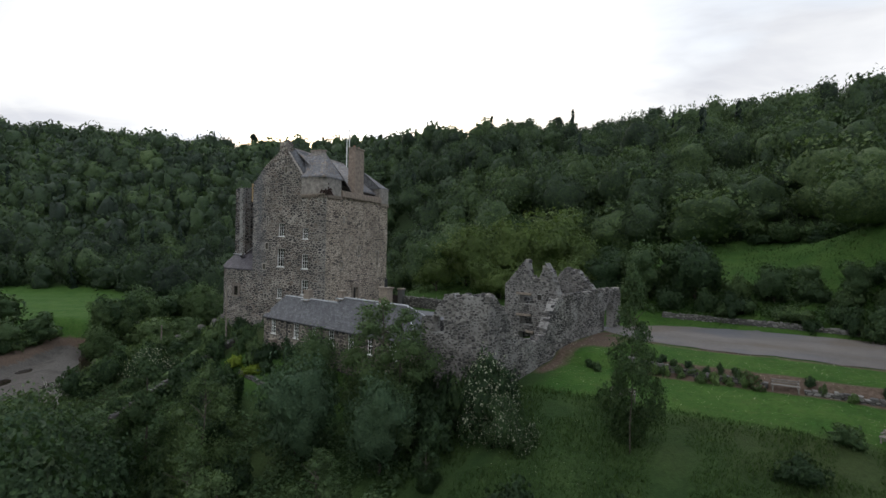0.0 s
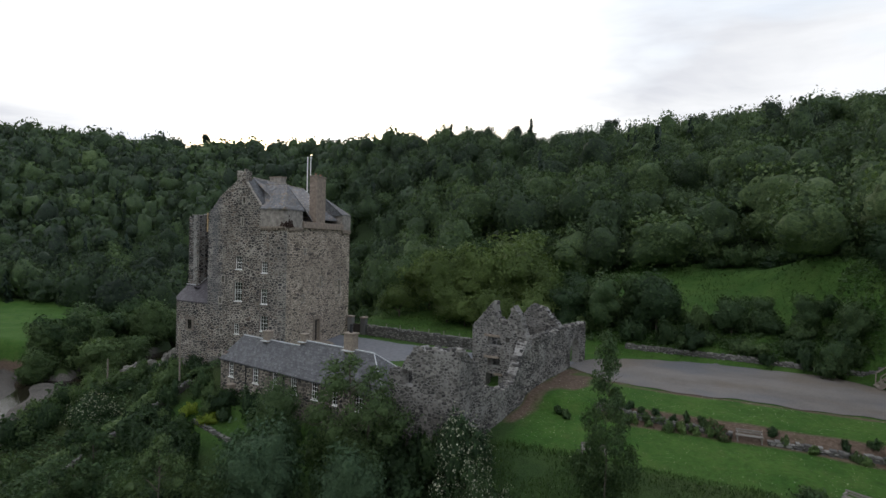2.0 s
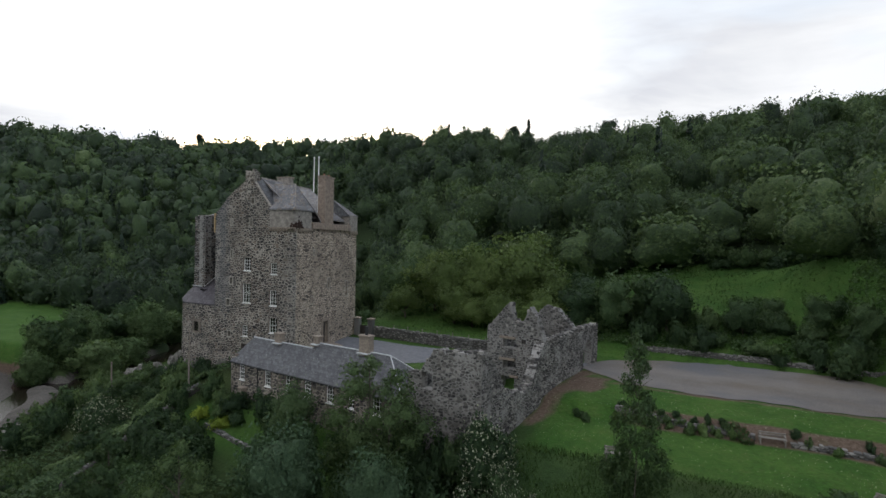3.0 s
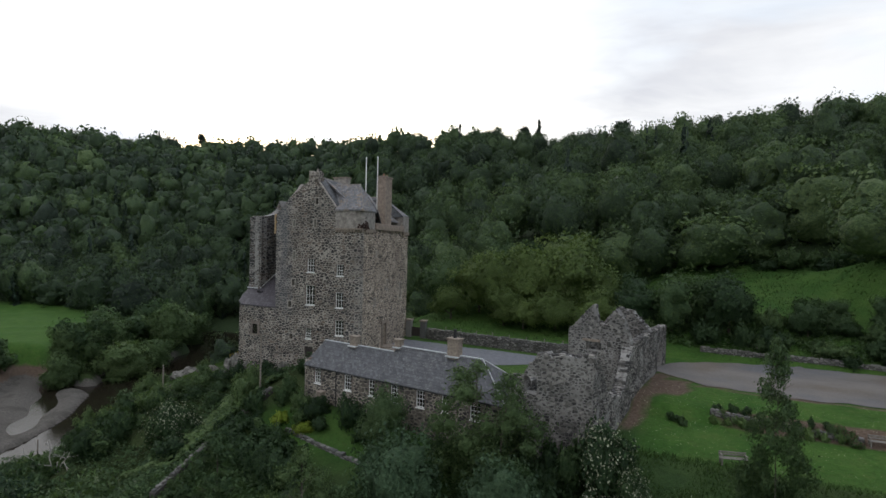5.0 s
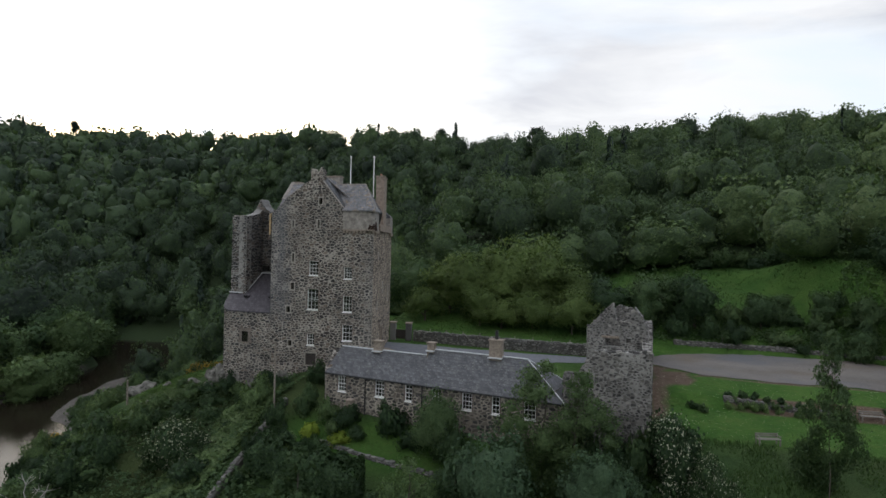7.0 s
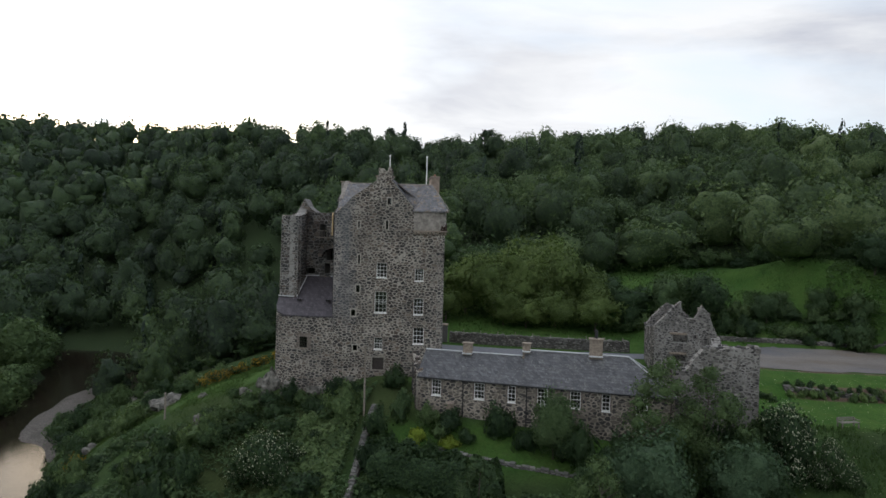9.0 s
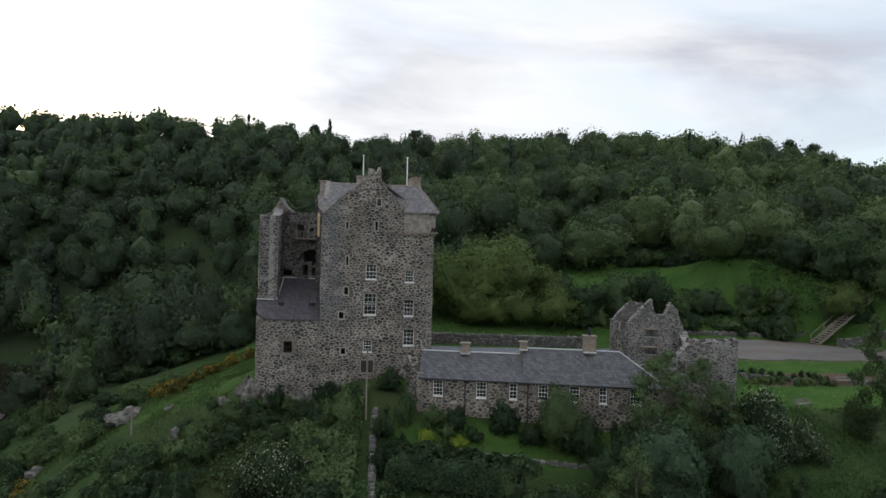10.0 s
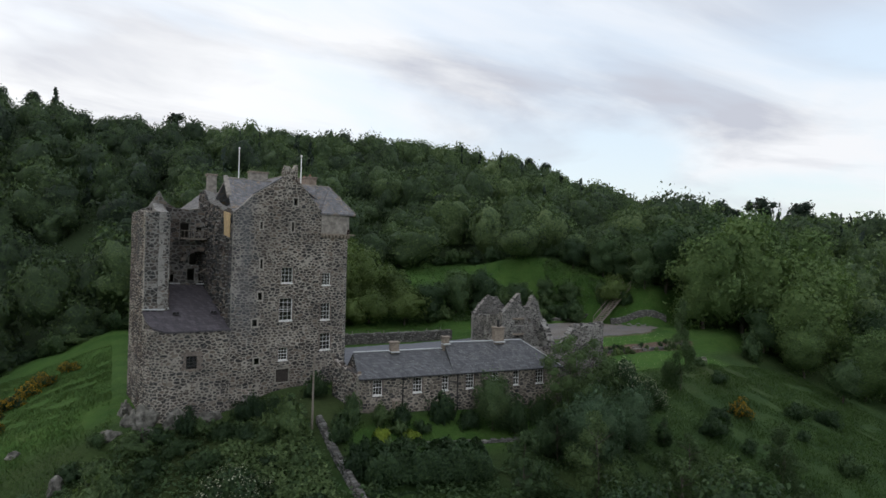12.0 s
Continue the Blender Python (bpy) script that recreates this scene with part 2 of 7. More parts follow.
LIME_LEAF = leaf_material("lime_leaves", [(0.0, (0.070, 0.124, 0.047)), (0.5, (0.138, 0.218, 0.075)), (1.0, (0.222, 0.314, 0.117))], 0.32)
WILLOW_LEAF = leaf_material("willow_leaves", [(0.0, (0.072, 0.112, 0.036)), (0.5, (0.122, 0.180, 0.052)), (1.0, (0.185, 0.250, 0.082))], 0.3)
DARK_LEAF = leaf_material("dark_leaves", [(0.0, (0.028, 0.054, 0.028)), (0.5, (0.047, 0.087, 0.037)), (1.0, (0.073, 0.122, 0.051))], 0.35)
YELLOW_LEAF = leaf_material("yellow_green_leaves", [(0.0, (0.20, 0.27, 0.04)), (0.5, (0.30, 0.39, 0.06)), (1.0, (0.42, 0.50, 0.09))])
BLOSSOM = leaf_material("white_blossom", [(0.0, (0.38, 0.42, 0.28)), (1.0, (0.66, 0.67, 0.52))], 0.2)
GORSE = leaf_material("gorse_flower", [(0.0, (0.18, 0.13, 0.02)), (0.5, (0.34, 0.22, 0.02)), (1.0, (0.48, 0.32, 0.03))], 0.2)
PINK = leaf_material("dull_red_flower", [(0.0, (0.16, 0.08, 0.07)), (1.0, (0.30, 0.17, 0.14))], 0.2)
CREEPER = leaf_material("creeper_leaves", [(0.0, (0.03, 0.022, 0.018)), (1.0, (0.075, 0.042, 0.034))], 0.2)
NEEDLE = leaf_material("needles", [(0.0, (0.012, 0.026, 0.018)), (0.6, (0.022, 0.042, 0.026)), (1.0, (0.035, 0.058, 0.034))], 0.1)
BLADE = leaf_material("grass_blades", [(0.0, (0.030, 0.062, 0.018)), (0.5, (0.052, 0.098, 0.026)), (0.85, (0.080, 0.130, 0.036)), (1.0, (0.13, 0.15, 0.065))], 0.35)

# grass, soil and gravel of the ground, mixed by what lies where
GROUND, _n, _b, _where = surface("ground_cover", 0.95, 0.15)
_fine = _n.noise(_where, 4.0, 8.0, 0.7)
_mid = _n.noise(_where, 0.35, 6.0, 0.62)
_big = _n.noise(_where, 0.05, 4.0, 0.6)
_mown = _n.blend(_n.span(_mid, 0.35, 0.65), (0.046, 0.122, 0.020), (0.080, 0.164, 0.031))
_tuft = _n.noise(_where, 1.1, 6.0, 0.7)
_mown = _n.blend(_n.math("MULTIPLY", _n.span(_tuft, 0.5, 0.72), 0.55), _mown, (0.115, 0.150, 0.045))
_mown = _n.blend(_n.math("MULTIPLY", _n.span(_tuft, 0.46, 0.3), 0.5), _mown, (0.026, 0.066, 0.014))
_mown = _n.blend(_n.span(_fine, 0.35, 0.7), _n.vec("MULTIPLY", _mown, (0.62, 0.62, 0.62)), _mown)
_wild = _n.blend(_n.span(_mid, 0.35, 0.65), (0.030, 0.064, 0.019), (0.058, 0.100, 0.030))
_wild = _n.blend(_n.span(_big, 0.45, 0.65), _wild, (0.066, 0.088, 0.032))
_wild = _n.blend(_n.span(_fine, 0.35, 0.7), _n.vec("MULTIPLY", _wild, (0.6, 0.6, 0.6)), _wild)
_soil = _n.blend(_n.span(_fine, 0.35, 0.65), (0.085, 0.058, 0.042), (0.17, 0.125, 0.095))
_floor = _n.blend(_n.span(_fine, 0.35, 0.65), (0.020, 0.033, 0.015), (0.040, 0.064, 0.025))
_a = [_n.add("ShaderNodeAttribute", attribute_name=k).outputs["Fac"] for k in ("mown", "soil", "woods", "shingle")]
_col = _n.blend(_a[0], _wild, _mown)
_col = _n.blend(_n.span(_n.math("ADD", _a[1], _n.math("MULTIPLY", _n.math("SUBTRACT", _mid, 0.5), 0.8)), 0.35, 0.65), _col, _soil)
_stones = _n.blend(_n.span(_fine, 0.35, 0.65), (0.075, 0.068, 0.060), (0.17, 0.155, 0.14))
_stones = _n.blend(_n.math("MULTIPLY", _n.span(_mid, 0.5, 0.62), 0.6), _stones, (0.07, 0.066, 0.056))
_col = _n.blend(_n.span(_n.math("ADD", _a[3], _n.math("MULTIPLY", _n.math("SUBTRACT", _mid, 0.5), 0.8)), 0.35, 0.65), _col, _stones)
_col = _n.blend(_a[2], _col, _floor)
_n.put(_b, "Base Color", _col)
_n.put(_b, "Normal", _n.bump(_n.math("ADD", _fine, _n.math("MULTIPLY", _mid, 0.6)), 0.9, 0.16))

GRAVEL, _n, _b, _where = surface("road_gravel", 0.95, 0.2)
_fine = _n.noise(_where, 11.0, 8.0, 0.75)
_mid = _n.noise(_n.scale(_where, (0.3, 0.5, 1.0)), 0.5, 6.0, 0.65)
_col = _n.blend(_n.span(_mid, 0.36, 0.66), (0.18, 0.165, 0.152), (0.25, 0.228, 0.205))
_wide = _n.noise(_where, 0.09, 3.0, 0.6)
_col = _n.blend(_n.math("MULTIPLY", _n.span(_wide, 0.5, 0.62), 0.6), _col, (0.19, 0.15, 0.11))
_col = _n.blend(_n.math("MULTIPLY", _n.span(_wide, 0.47, 0.36), 0.7), _col, (0.155, 0.16, 0.175))
_n.put(_b, "Base Color", _n.blend(_n.span(_fine, 0.35, 0.65), _n.vec("MULTIPLY", _col, (0.6, 0.6, 0.62)), _col))
_n.put(_b, "Normal", _n.bump(_fine, 0.5, 0.03))
ASPHALT = plain("worn_asphalt", (0.15, 0.155, 0.17), 0.9, 0, 0.2, 3.0)
SHINGLE = plain("river_shingle", (0.13, 0.12, 0.105), 0.95, 0, 0.5, 3.0)

# ---------------------------------------------------------------- building helpers
def mesh_of(name, verts, faces, material=None, smooth=False):
    me = bpy.data.meshes.new(name)
    me.from_pydata([tuple(v) for v in verts], [], [tuple(f) for f in faces])
    if material:
        me.materials.append(material)
    if smooth:
        me.polygons.foreach_set("use_smooth", [True] * len(me.polygons))
    me.update()
    return me


def thing(name, at, label, category, group="", kind=""):
    ob = new(name)
    ob.empty_display_size = 0.3
    ob.location = at
    return tagged(ob, label, category, group, kind)


def part(name, data, material, parent, label=""):
    """Links a bmesh, or a mesh in world coordinates, as one mesh object under a thing or a part."""
    if isinstance(data, bmesh.types.BMesh):
        me = bpy.data.meshes.new(name)
        data.to_mesh(me)
        data.free()
        data = me
    if material and not data.materials:
        data.materials.append(material)
    ob = new(name, data)
    if parent is not None:
        ob.parent = parent
        ob.matrix_parent_inverse = Matrix.Translation(parent_base(parent)).inverted()
    if label:
        ob["label"] = label
    return ob


def parent_base(ob):
    """Where the top of ob's family stands; the parts below it stay in world coordinates."""
    return ob.location if ob.parent is None else Vector((0, 0, 0))


def solo(name, data, material, label, category, group="", kind=""):
    return tagged(part(name, data, material, None), label, category, group, kind)


def box(bm, centre, size, turn=0.0, bevel=0.0):
    m = Matrix.Translation(centre) @ Matrix.Rotation(turn, 4, "Z") @ Matrix.Diagonal((*size, 1))
    made = bmesh.ops.create_cube(bm, size=1.0, matrix=m)
    if bevel:
        edges = list({e for v in made["verts"] for e in v.link_edges})
        bmesh.ops.bevel(bm, geom=edges, offset=bevel, segments=1, affect="EDGES")
    return bm


def boxes(*items):
    bm = bmesh.new()
    for i in items:
        box(bm, *i)
    return bm


def rod(bm, a, b, r0, r1=None, sides=8):
    a, b = Vector(a), Vector(b)
    d = b - a
    m = Matrix.Translation((a + b) / 2) @ d.to_track_quat("Z", "Y").to_matrix().to_4x4()
    bmesh.ops.create_cone(bm, cap_ends=True, segments=sides, radius1=r0, radius2=r0 if r1 is None else r1, depth=d.length, matrix=m)
    return bm


def slab(bm, corners, thick):
    """A flat polygon with thickness, hanging down from its corners."""
    top = [bm.verts.new(c) for c in corners]
    low = [bm.verts.new(Vector(c) - Vector((0, 0, thick))) for c in corners]
    bm.faces.new(top)
    bm.faces.new(low[::-1])
    for i in range(len(top)):
        j = (i + 1) % len(top)
        bm.faces.new((top[j], top[i], low[i], low[j]))
    return bm


class Line:
    """A wall's plan line; its outside lies to the right of the way along it."""

    def __init__(self, *points):
        self.p = [Vector(q) for q in points]
        self.s = [0.0]
        for a, b in zip(self.p, self.p[1:]):
            self.s.append(self.s[-1] + (b - a).length)
        self.length = self.s[-1]

    def seg(self, u):
        for i in range(len(self.p) - 1):
            if u <= self.s[i + 1] or i == len(self.p) - 2:
                return i, (u - self.s[i]) / (self.s[i + 1] - self.s[i])

    def side(self, i):
        d = (self.p[i + 1] - self.p[i]).normalized()
        return Vector((d.y, -d.x))

    def out(self, u):
        i, f = self.seg(u)
        n = self.side(i)
        if f > 0.5 and i + 1 < len(self.p) - 1:
            n = n.lerp(self.side(i + 1), f - 0.5)
        elif f < 0.5 and i > 0:
            n = n.lerp(self.side(i - 1), 0.5 - f)
        return n.normalized()

    def at(self, u, z, off=0.0):
        i, f = self.seg(u)
        q = self.p[i].lerp(self.p[i + 1], f) + self.out(u) * off
        return Vector((q.x, q.y, z))

    def turn(self, u):
        n = self.out(u)
        return math.atan2(n.x, -n.y)


def steps_of(points):
    """A height that runs straight between (place, height) pairs."""
    xs, zs = [p[0] for p in points], [p[1] for p in points]
    return lambda u: float(np.interp(u, xs, zs))


def ragged(top, amount, seed, size=0.7):
    return lambda u: top(u) + amount * (noise.noise((u / size, seed * 7.3, 0.0)) + 0.5 * noise.noise((u / size * 3.1, seed * 3.7, 4.0)))


def wall_core(name, line, low, top, thick, holes, material, parent, label="", cell=0.55, uneven=0.05):
    """A wall with real openings (u0, u1, z0, z1), an uneven face and a shaped top."""
    us = set(np.linspace(0, line.length, max(2, int(line.length / cell) + 1)))
    high = max(top(u) for u in np.linspace(0, line.length, 200))
    zs = set(np.arange(low, high, cell)) | {high}
    for h in holes:
        us |= {h[0], h[1]}
        zs |= {h[2], h[3]}
    us |= {s for s in line.s}
    us, zs = sorted(us), sorted(zs)
    tops = [top(u) for u in us]
    nu, nz = len(us), len(zs)
    verts = []
    for off in (0.0, -thick):
        for i, u in enumerate(us):
            for z in zs:
                zz = min(z, tops[i])
                p = line.at(u, zz, off)
                wob = uneven * noise.noise((p.x * 0.9, p.y * 0.9, zz * 0.9 + 5))
                verts.append(line.at(u, zz, off + wob))
    ix = lambda k, i, j: (k * nu + i) * nz + j

    def full(i, j):
        if i < 0 or j < 0 or i >= nu - 1 or j >= nz - 1:
            return False
        if zs[j] >= max(tops[i], tops[i + 1]) - 1e-4:
            return False
        u, z = (us[i] + us[i + 1]) / 2, (zs[j] + zs[j + 1]) / 2
        return not any(h[0] < u < h[1] and h[2] < z < h[3] for h in holes)

    faces = []
    for i in range(nu - 1):
        for j in range(nz - 1):
            if not full(i, j):
                continue
            faces.append((ix(0, i, j), ix(0, i + 1, j), ix(0, i + 1, j + 1), ix(0, i, j + 1)))
            faces.append((ix(1, i, j + 1), ix(1, i + 1, j + 1), ix(1, i + 1, j), ix(1, i, j)))
            if not full(i - 1, j):
                faces.append((ix(0, i, j), ix(0, i, j + 1), ix(1, i, j + 1), ix(1, i, j)))
            if not full(i + 1, j):
                faces.append((ix(0, i + 1, j + 1), ix(0, i + 1, j), ix(1, i + 1, j), ix(1, i + 1, j + 1)))
            if not full(i, j - 1):
                faces.append((ix(0, i + 1, j), ix(0, i, j), ix(1, i, j), ix(1, i + 1, j)))
            if not full(i, j + 1):
                faces.append((ix(0, i, j + 1), ix(0, i + 1, j + 1), ix(1, i + 1, j + 1), ix(1, i, j + 1)))
    return part(name, mesh_of(name, verts, faces), material, parent, label)


def cell_polygons(rng, long, low, high, du, dz):
    """Irregular, roughly coursed cells over a strip: a list of (corner list) in (u, z)."""
    rows = {}
    nr = int((high - low) / dz) + 3
    nc = int(long / du) + 3
    for r in range(-1, nr):
        for c in range(-1, nc):
            u = (c + (0.5 if r % 2 else 0.0)) * du + rng.uniform(-0.43, 0.43) * du
            z = low + r * dz + rng.uniform(-0.4, 0.4) * dz
            if rng.random() > 0.16:
                rows[(r, c)] = (u, z)
    k = du / dz
    out = []
    for (r, c), (u, z) in rows.items():
        if not (-0.2 < u < long + 0.2 and low - 0.2 < z < high + 0.2):
            continue
        poly = [(u - du, z - dz), (u + du, z - dz), (u + du, z + dz), (u - du, z + dz)]
        for dr in (-1, 0, 1, -2, 2):
            for dc in (-1, 0, 1, -2, 2):
                q = rows.get((r + dr, c + dc))
                if q is None or (dr == 0 and dc == 0) or abs(dr) + abs(dc) > 3:
                    continue
                nx, nz_ = q[0] - u, (q[1] - z) * k * k
                lim = (nx * (q[0] + u) + nz_ * (q[1] + z)) / 2
                cut = []
                for a, b in zip(poly, poly[1:] + poly[:1]):
                    da, db = nx * a[0] + nz_ * a[1] - lim, nx * b[0] + nz_ * b[1] - lim
                    if da <= 0:
                        cut.append(a)
                    if (da < 0 < db) or (db < 0 < da):
                        f = da / (da - db)
                        cut.append((a[0] + (b[0] - a[0]) * f, a[1] + (b[1] - a[1]) * f))
                poly = cut
                if len(poly) < 3:
                    break
        if len(poly) >= 3:
            out.append(poly)
    return out


def trim(poly, a, b, c):
    """The part of a convex outline where a u + b z <= c."""
    cut = []
    for p, q in zip(poly, poly[1:] + poly[:1]):
        dp, dq = a * p[0] + b * p[1] - c, a * q[0] + b * q[1] - c
        if dp <= 0:
            cut.append(p)
        if dp * dq < 0:
            f = dp / (dp - dq)
            cut.append((p[0] + (q[0] - p[0]) * f, p[1] + (q[1] - p[1]) * f))
    return cut


def under(poly, top):
    u0, u1 = min(p[0] for p in poly), max(p[0] for p in poly)
    if u1 - u0 < 0.02:
        return []
    z0, z1 = top(u0), top(u1)
    k = (z1 - z0) / (u1 - u0)
    if abs(k) > 2.5:
        return poly if max(p[1] for p in poly) < min(z0, z1) else []
    return trim(poly, -k, 1.0, z0 - k * u0)


def beside(poly, h, m):
    if len(poly) < 3 or not (max(p[0] for p in poly) > h[0] - m and min(p[0] for p in poly) < h[1] + m and max(p[1] for p in poly) > h[2] - m and min(p[1] for p in poly) < h[3] + m):
        return poly
    cu, cz = sum(p[0] for p in poly) / len(poly), sum(p[1] for p in poly) / len(poly)
    gap, a, b, c = max((h[0] - m - cu, 1, 0, h[0] - m), (cu - h[1] - m, -1, 0, -h[1] - m), (h[2] - m - cz, 0, 1, h[2] - m), (cz - h[3] - m, 0, -1, -h[3] - m))
    return trim(poly, a, b, c)


def facing(line, low, top, holes, material, parent, seed, du=0.5, dz=0.34, joint=0.045, proud=0.055, singles=(), margin=0.12, off=0.0, bare=(99.0, 0.0)):
    """Stones set in a wall's outer face. singles: (u0, u1, z0, z1), the stretch whose stones are parts of their own."""
    rng = random.Random(seed)
    verts, faces, alone = [], [], 0
    ends = [u for u in np.linspace(0, line.length, 120)]
    high = max(top(u) for u in ends)
    for poly in cell_polygons(rng, line.length, low, high, du, dz):
        cu = sum(p[0] for p in poly) / len(poly)
        cz = sum(p[1] for p in poly) / len(poly)
        if cz > bare[0] and rng.random() < bare[1]:
            continue
        span = max(abs(p[0] - cu) for p in poly) + max(abs(p[1] - cz) for p in poly)
        if span < 0.12 or min(p[0] for p in poly) < 0.0 or max(p[0] for p in poly) > line.length:
            poly = [(min(max(p[0], 0.01), line.length - 0.01), p[1]) for p in poly]
            cu = sum(p[0] for p in poly) / len(poly)
        poly = under(poly, top)
        for h in holes:
            poly = beside(poly, h, margin)
        if len(poly) < 3:
            continue
        cu = sum(p[0] for p in poly) / len(poly)
        cz = sum(p[1] for p in poly) / len(poly)
        if max(p[0] for p in poly) - min(p[0] for p in poly) < 0.09 or max(p[1] for p in poly) - min(p[1] for p in poly) < 0.07:
            continue
        out = proud * rng.uniform(0.45, 1.25)
        tilt = rng.uniform(-0.02, 0.02)
        g = joint * rng.uniform(0.4, 1.9)
        small = rng.uniform(0.55, 0.8) if rng.random() < 0.22 else 1.0
        ring0, ring1 = [], []
        for p in poly:
            d = math.hypot(p[0] - cu, p[1] - cz) or 1.0
            f0, f1 = max(0.3, 1 - g / d), max(0.25, 1 - (g + 0.03) / d)
            f0 *= rng.uniform(0.93, 1.0) * small
            f1 = min(f1 * small, f0 - 0.03)
            ring0.append(line.at(cu + (p[0] - cu) * f0, cz + (p[1] - cz) * f0, off - 0.06))
            ring1.append(line.at(cu + (p[0] - cu) * f1, cz + (p[1] - cz) * f1, off + out + tilt * (p[0] - cu) / du))
        n = len(poly)
        fs = [tuple(range(n, 2 * n))] + [(i, (i + 1) % n, n + (i + 1) % n, n + i) for i in range(n)]
        if alone < 300 and any(s[0] < cu < s[1] and s[2] < cz < s[3] for s in singles):
            alone += 1
            part("stone", mesh_of("stone", ring0 + ring1, fs), material, parent)
        else:
            k = len(verts)
            verts += ring0 + ring1
            faces += [tuple(k + i for i in f) for f in fs]
    ob = part("stone_facing", mesh_of("stone_facing", verts, faces), material, parent, "close-set irregular field stones")
    ob["kind"] = "stuff"
    return ob


def sash(line, u, z, wide, tall, cols, rows, parent, paint=True, deep=0.11, surround=0.09):
    """A sash window in an opening of a wall: frame with glazing bars, panes, sill and dressed margins."""
    turn = line.turn(u)

    def at(du, dz, off):
        base = line.at(u, z + dz, off)
        o = line.out(u)
        return base + Vector((-o.y, o.x, 0)) * du

    mat_ = WHITE_PAINT if paint else DARK_WOOD
    t = 0.052
    bm = bmesh.new()
    for sgn in (-1, 1):
        box(bm, at(sgn * (wide / 2 - t / 2), 0, -deep), (t, 0.08, tall), turn)
        box(bm, at(0, sgn * (tall / 2 - t / 2), -deep), (wide - 2 * t + 0.01, 0.078, t), turn)
    win = part("window", bm, mat_, parent, ("white-painted" if paint else "dark timber") + " window with small panes")
    part("meeting_rail", boxes((at(0, 0, -deep + 0.004), (wide - 2 * t, 0.07, t * 0.9), turn)), mat_, win)
    for c in range(1, cols):
        part("glazing_bar", boxes((at(-wide / 2 + wide * c / cols, 0, -deep), (0.026, 0.04, tall - 2 * t), turn)), mat_, win)
    for r in range(1, rows):
        part("glazing_bar", boxes((at(0, -tall / 2 + tall * r / rows, -deep), (wide - 2 * t, 0.044, 0.026), turn)), mat_, win)
    part("pane", boxes((at(0, 0, -deep - 0.012), (wide - t, 0.008, tall - t), turn)), GLASS, win)
    part("sill", boxes((at(0, -tall / 2 - 0.05, -deep / 2 + 0.05), (wide + 0.04, deep + 0.08, 0.085), turn)), WHITE_PAINT if paint else DRESSED, win)
    if surround:
        s = surround
        for sgn in (-1, 1):
            for k in range(4):
                ww = s * (1.0 if k % 2 else 1.45)
                hh = (tall + 0.1) / 4
                part("jamb_stone", boxes((at(sgn * (wide / 2 + ww / 2), -tall / 2 - 0.05 + hh * (k + 0.5), 0.0), (ww, 0.1, hh - 0.012), turn)), JAMB, win)
        part("lintel", boxes((at(0, tall / 2 + s * 0.6, 0.004), (wide + 2.4 * s, 0.1, s * 1.15), turn)), JAMB, win)
    return win


def slit(line, u, z, wide, tall, parent, deep=0.3):
    """A small plain opening with dressed jambs and a dark inside."""
    turn = line.turn(u)
    o = line.out(u)
    side = Vector((-o.y, o.x, 0))
    at = lambda du, dz, off: line.at(u, z + dz, off) + side * du
    bm = bmesh.new()
    for sgn in (-1, 1):
        box(bm, at(sgn * (wide / 2 + 0.04), 0, 0.004), (0.08, 0.1, tall + 0.02), turn)
        box(bm, at(0, sgn * (tall / 2 + 0.05), 0.006), (wide + 0.16, 0.1, 0.09), turn)
    fr = part("small_window", bm, PALE_STONE, parent, "small window with pale dressed jambs")
    part("pane", boxes((at(0, 0, -deep), (wide, 0.02, tall), turn)), GLASS, fr)
    return fr


def hole(line, u, z, wide, tall):
    return (u - wide / 2, u + wide / 2, z - tall / 2, z + tall / 2)
# ---------------------------------------------------------------- ground shape
def mix(a, b, w):
    return a + (b - a) * w


def ramp(x, lo, hi):
    w = np.clip((x - lo) / (hi - lo), 0.0, 1.0)
    return w * w * (3.0 - 2.0 * w)


WATER = -19.0
# heights across the castle knoll, across the lawn and across the west bank
KNOLL_Y = [-60, 0, 12, 20, 26, 30, 33.5, 36, 40, 44, 57, 62, 75, 92, 100]
KNOLL_Z = [-17, -14.5, -12.0, -9.0, -6.9, -5.6, -4.1, -3.3, -2.6, -1.9, -1.9, -1.5, 0.6, 6.0, 8.5]
LAWN_Y = [-60, 0, 12, 20, 25, 30, 34, 38, 41.0, 41.9, 46, 60.5, 61.6, 66, 75, 92, 100]
LAWN_Z = [-17, -13.5, -10.6, -8.0, -6.3, -4.4, -3.4, -3.0, -2.75, -2.0, -1.65, -1.6, -0.7, 1.2, 4.0, 7.2, 9.0]
WEST_Y = [-60, 0, 12, 22, 30, 36, 41, 48, 60, 75, 100]
WEST_Z = [-17, -15.5, -13.5, -11.0, -8.6, -6.4, -4.3, -3.6, -4.2, -5.0, -4.0]
# the wooded hill round the valley, seen from a middle point: bearing, crest distance, crest height, foot distance, foot height
HILL_B = [-180, -100, -80, -66, -52, -40, -28, -20, -14, -2, 8, 20, 32, 42, 56, 75, 110, 180]
HILL_D = [900, 900, 800, 720, 560, 420, 295, 262, 240, 215, 205, 200, 200, 210, 310, 600, 900, 900]
HILL_H = [60, 92, 108.5, 107.5, 87.5, 74.5, 60.5, 59.5, 54, 47, 49, 48, 42.5, 33, 19.5, 24, 30, 60]
HILL_F = [400, 260, 190, 190, 175, 150, 120, 106, 96, 92, 92, 92, 92, 92, 92, 200, 300, 400]
MID = (-30.0, 0.0)


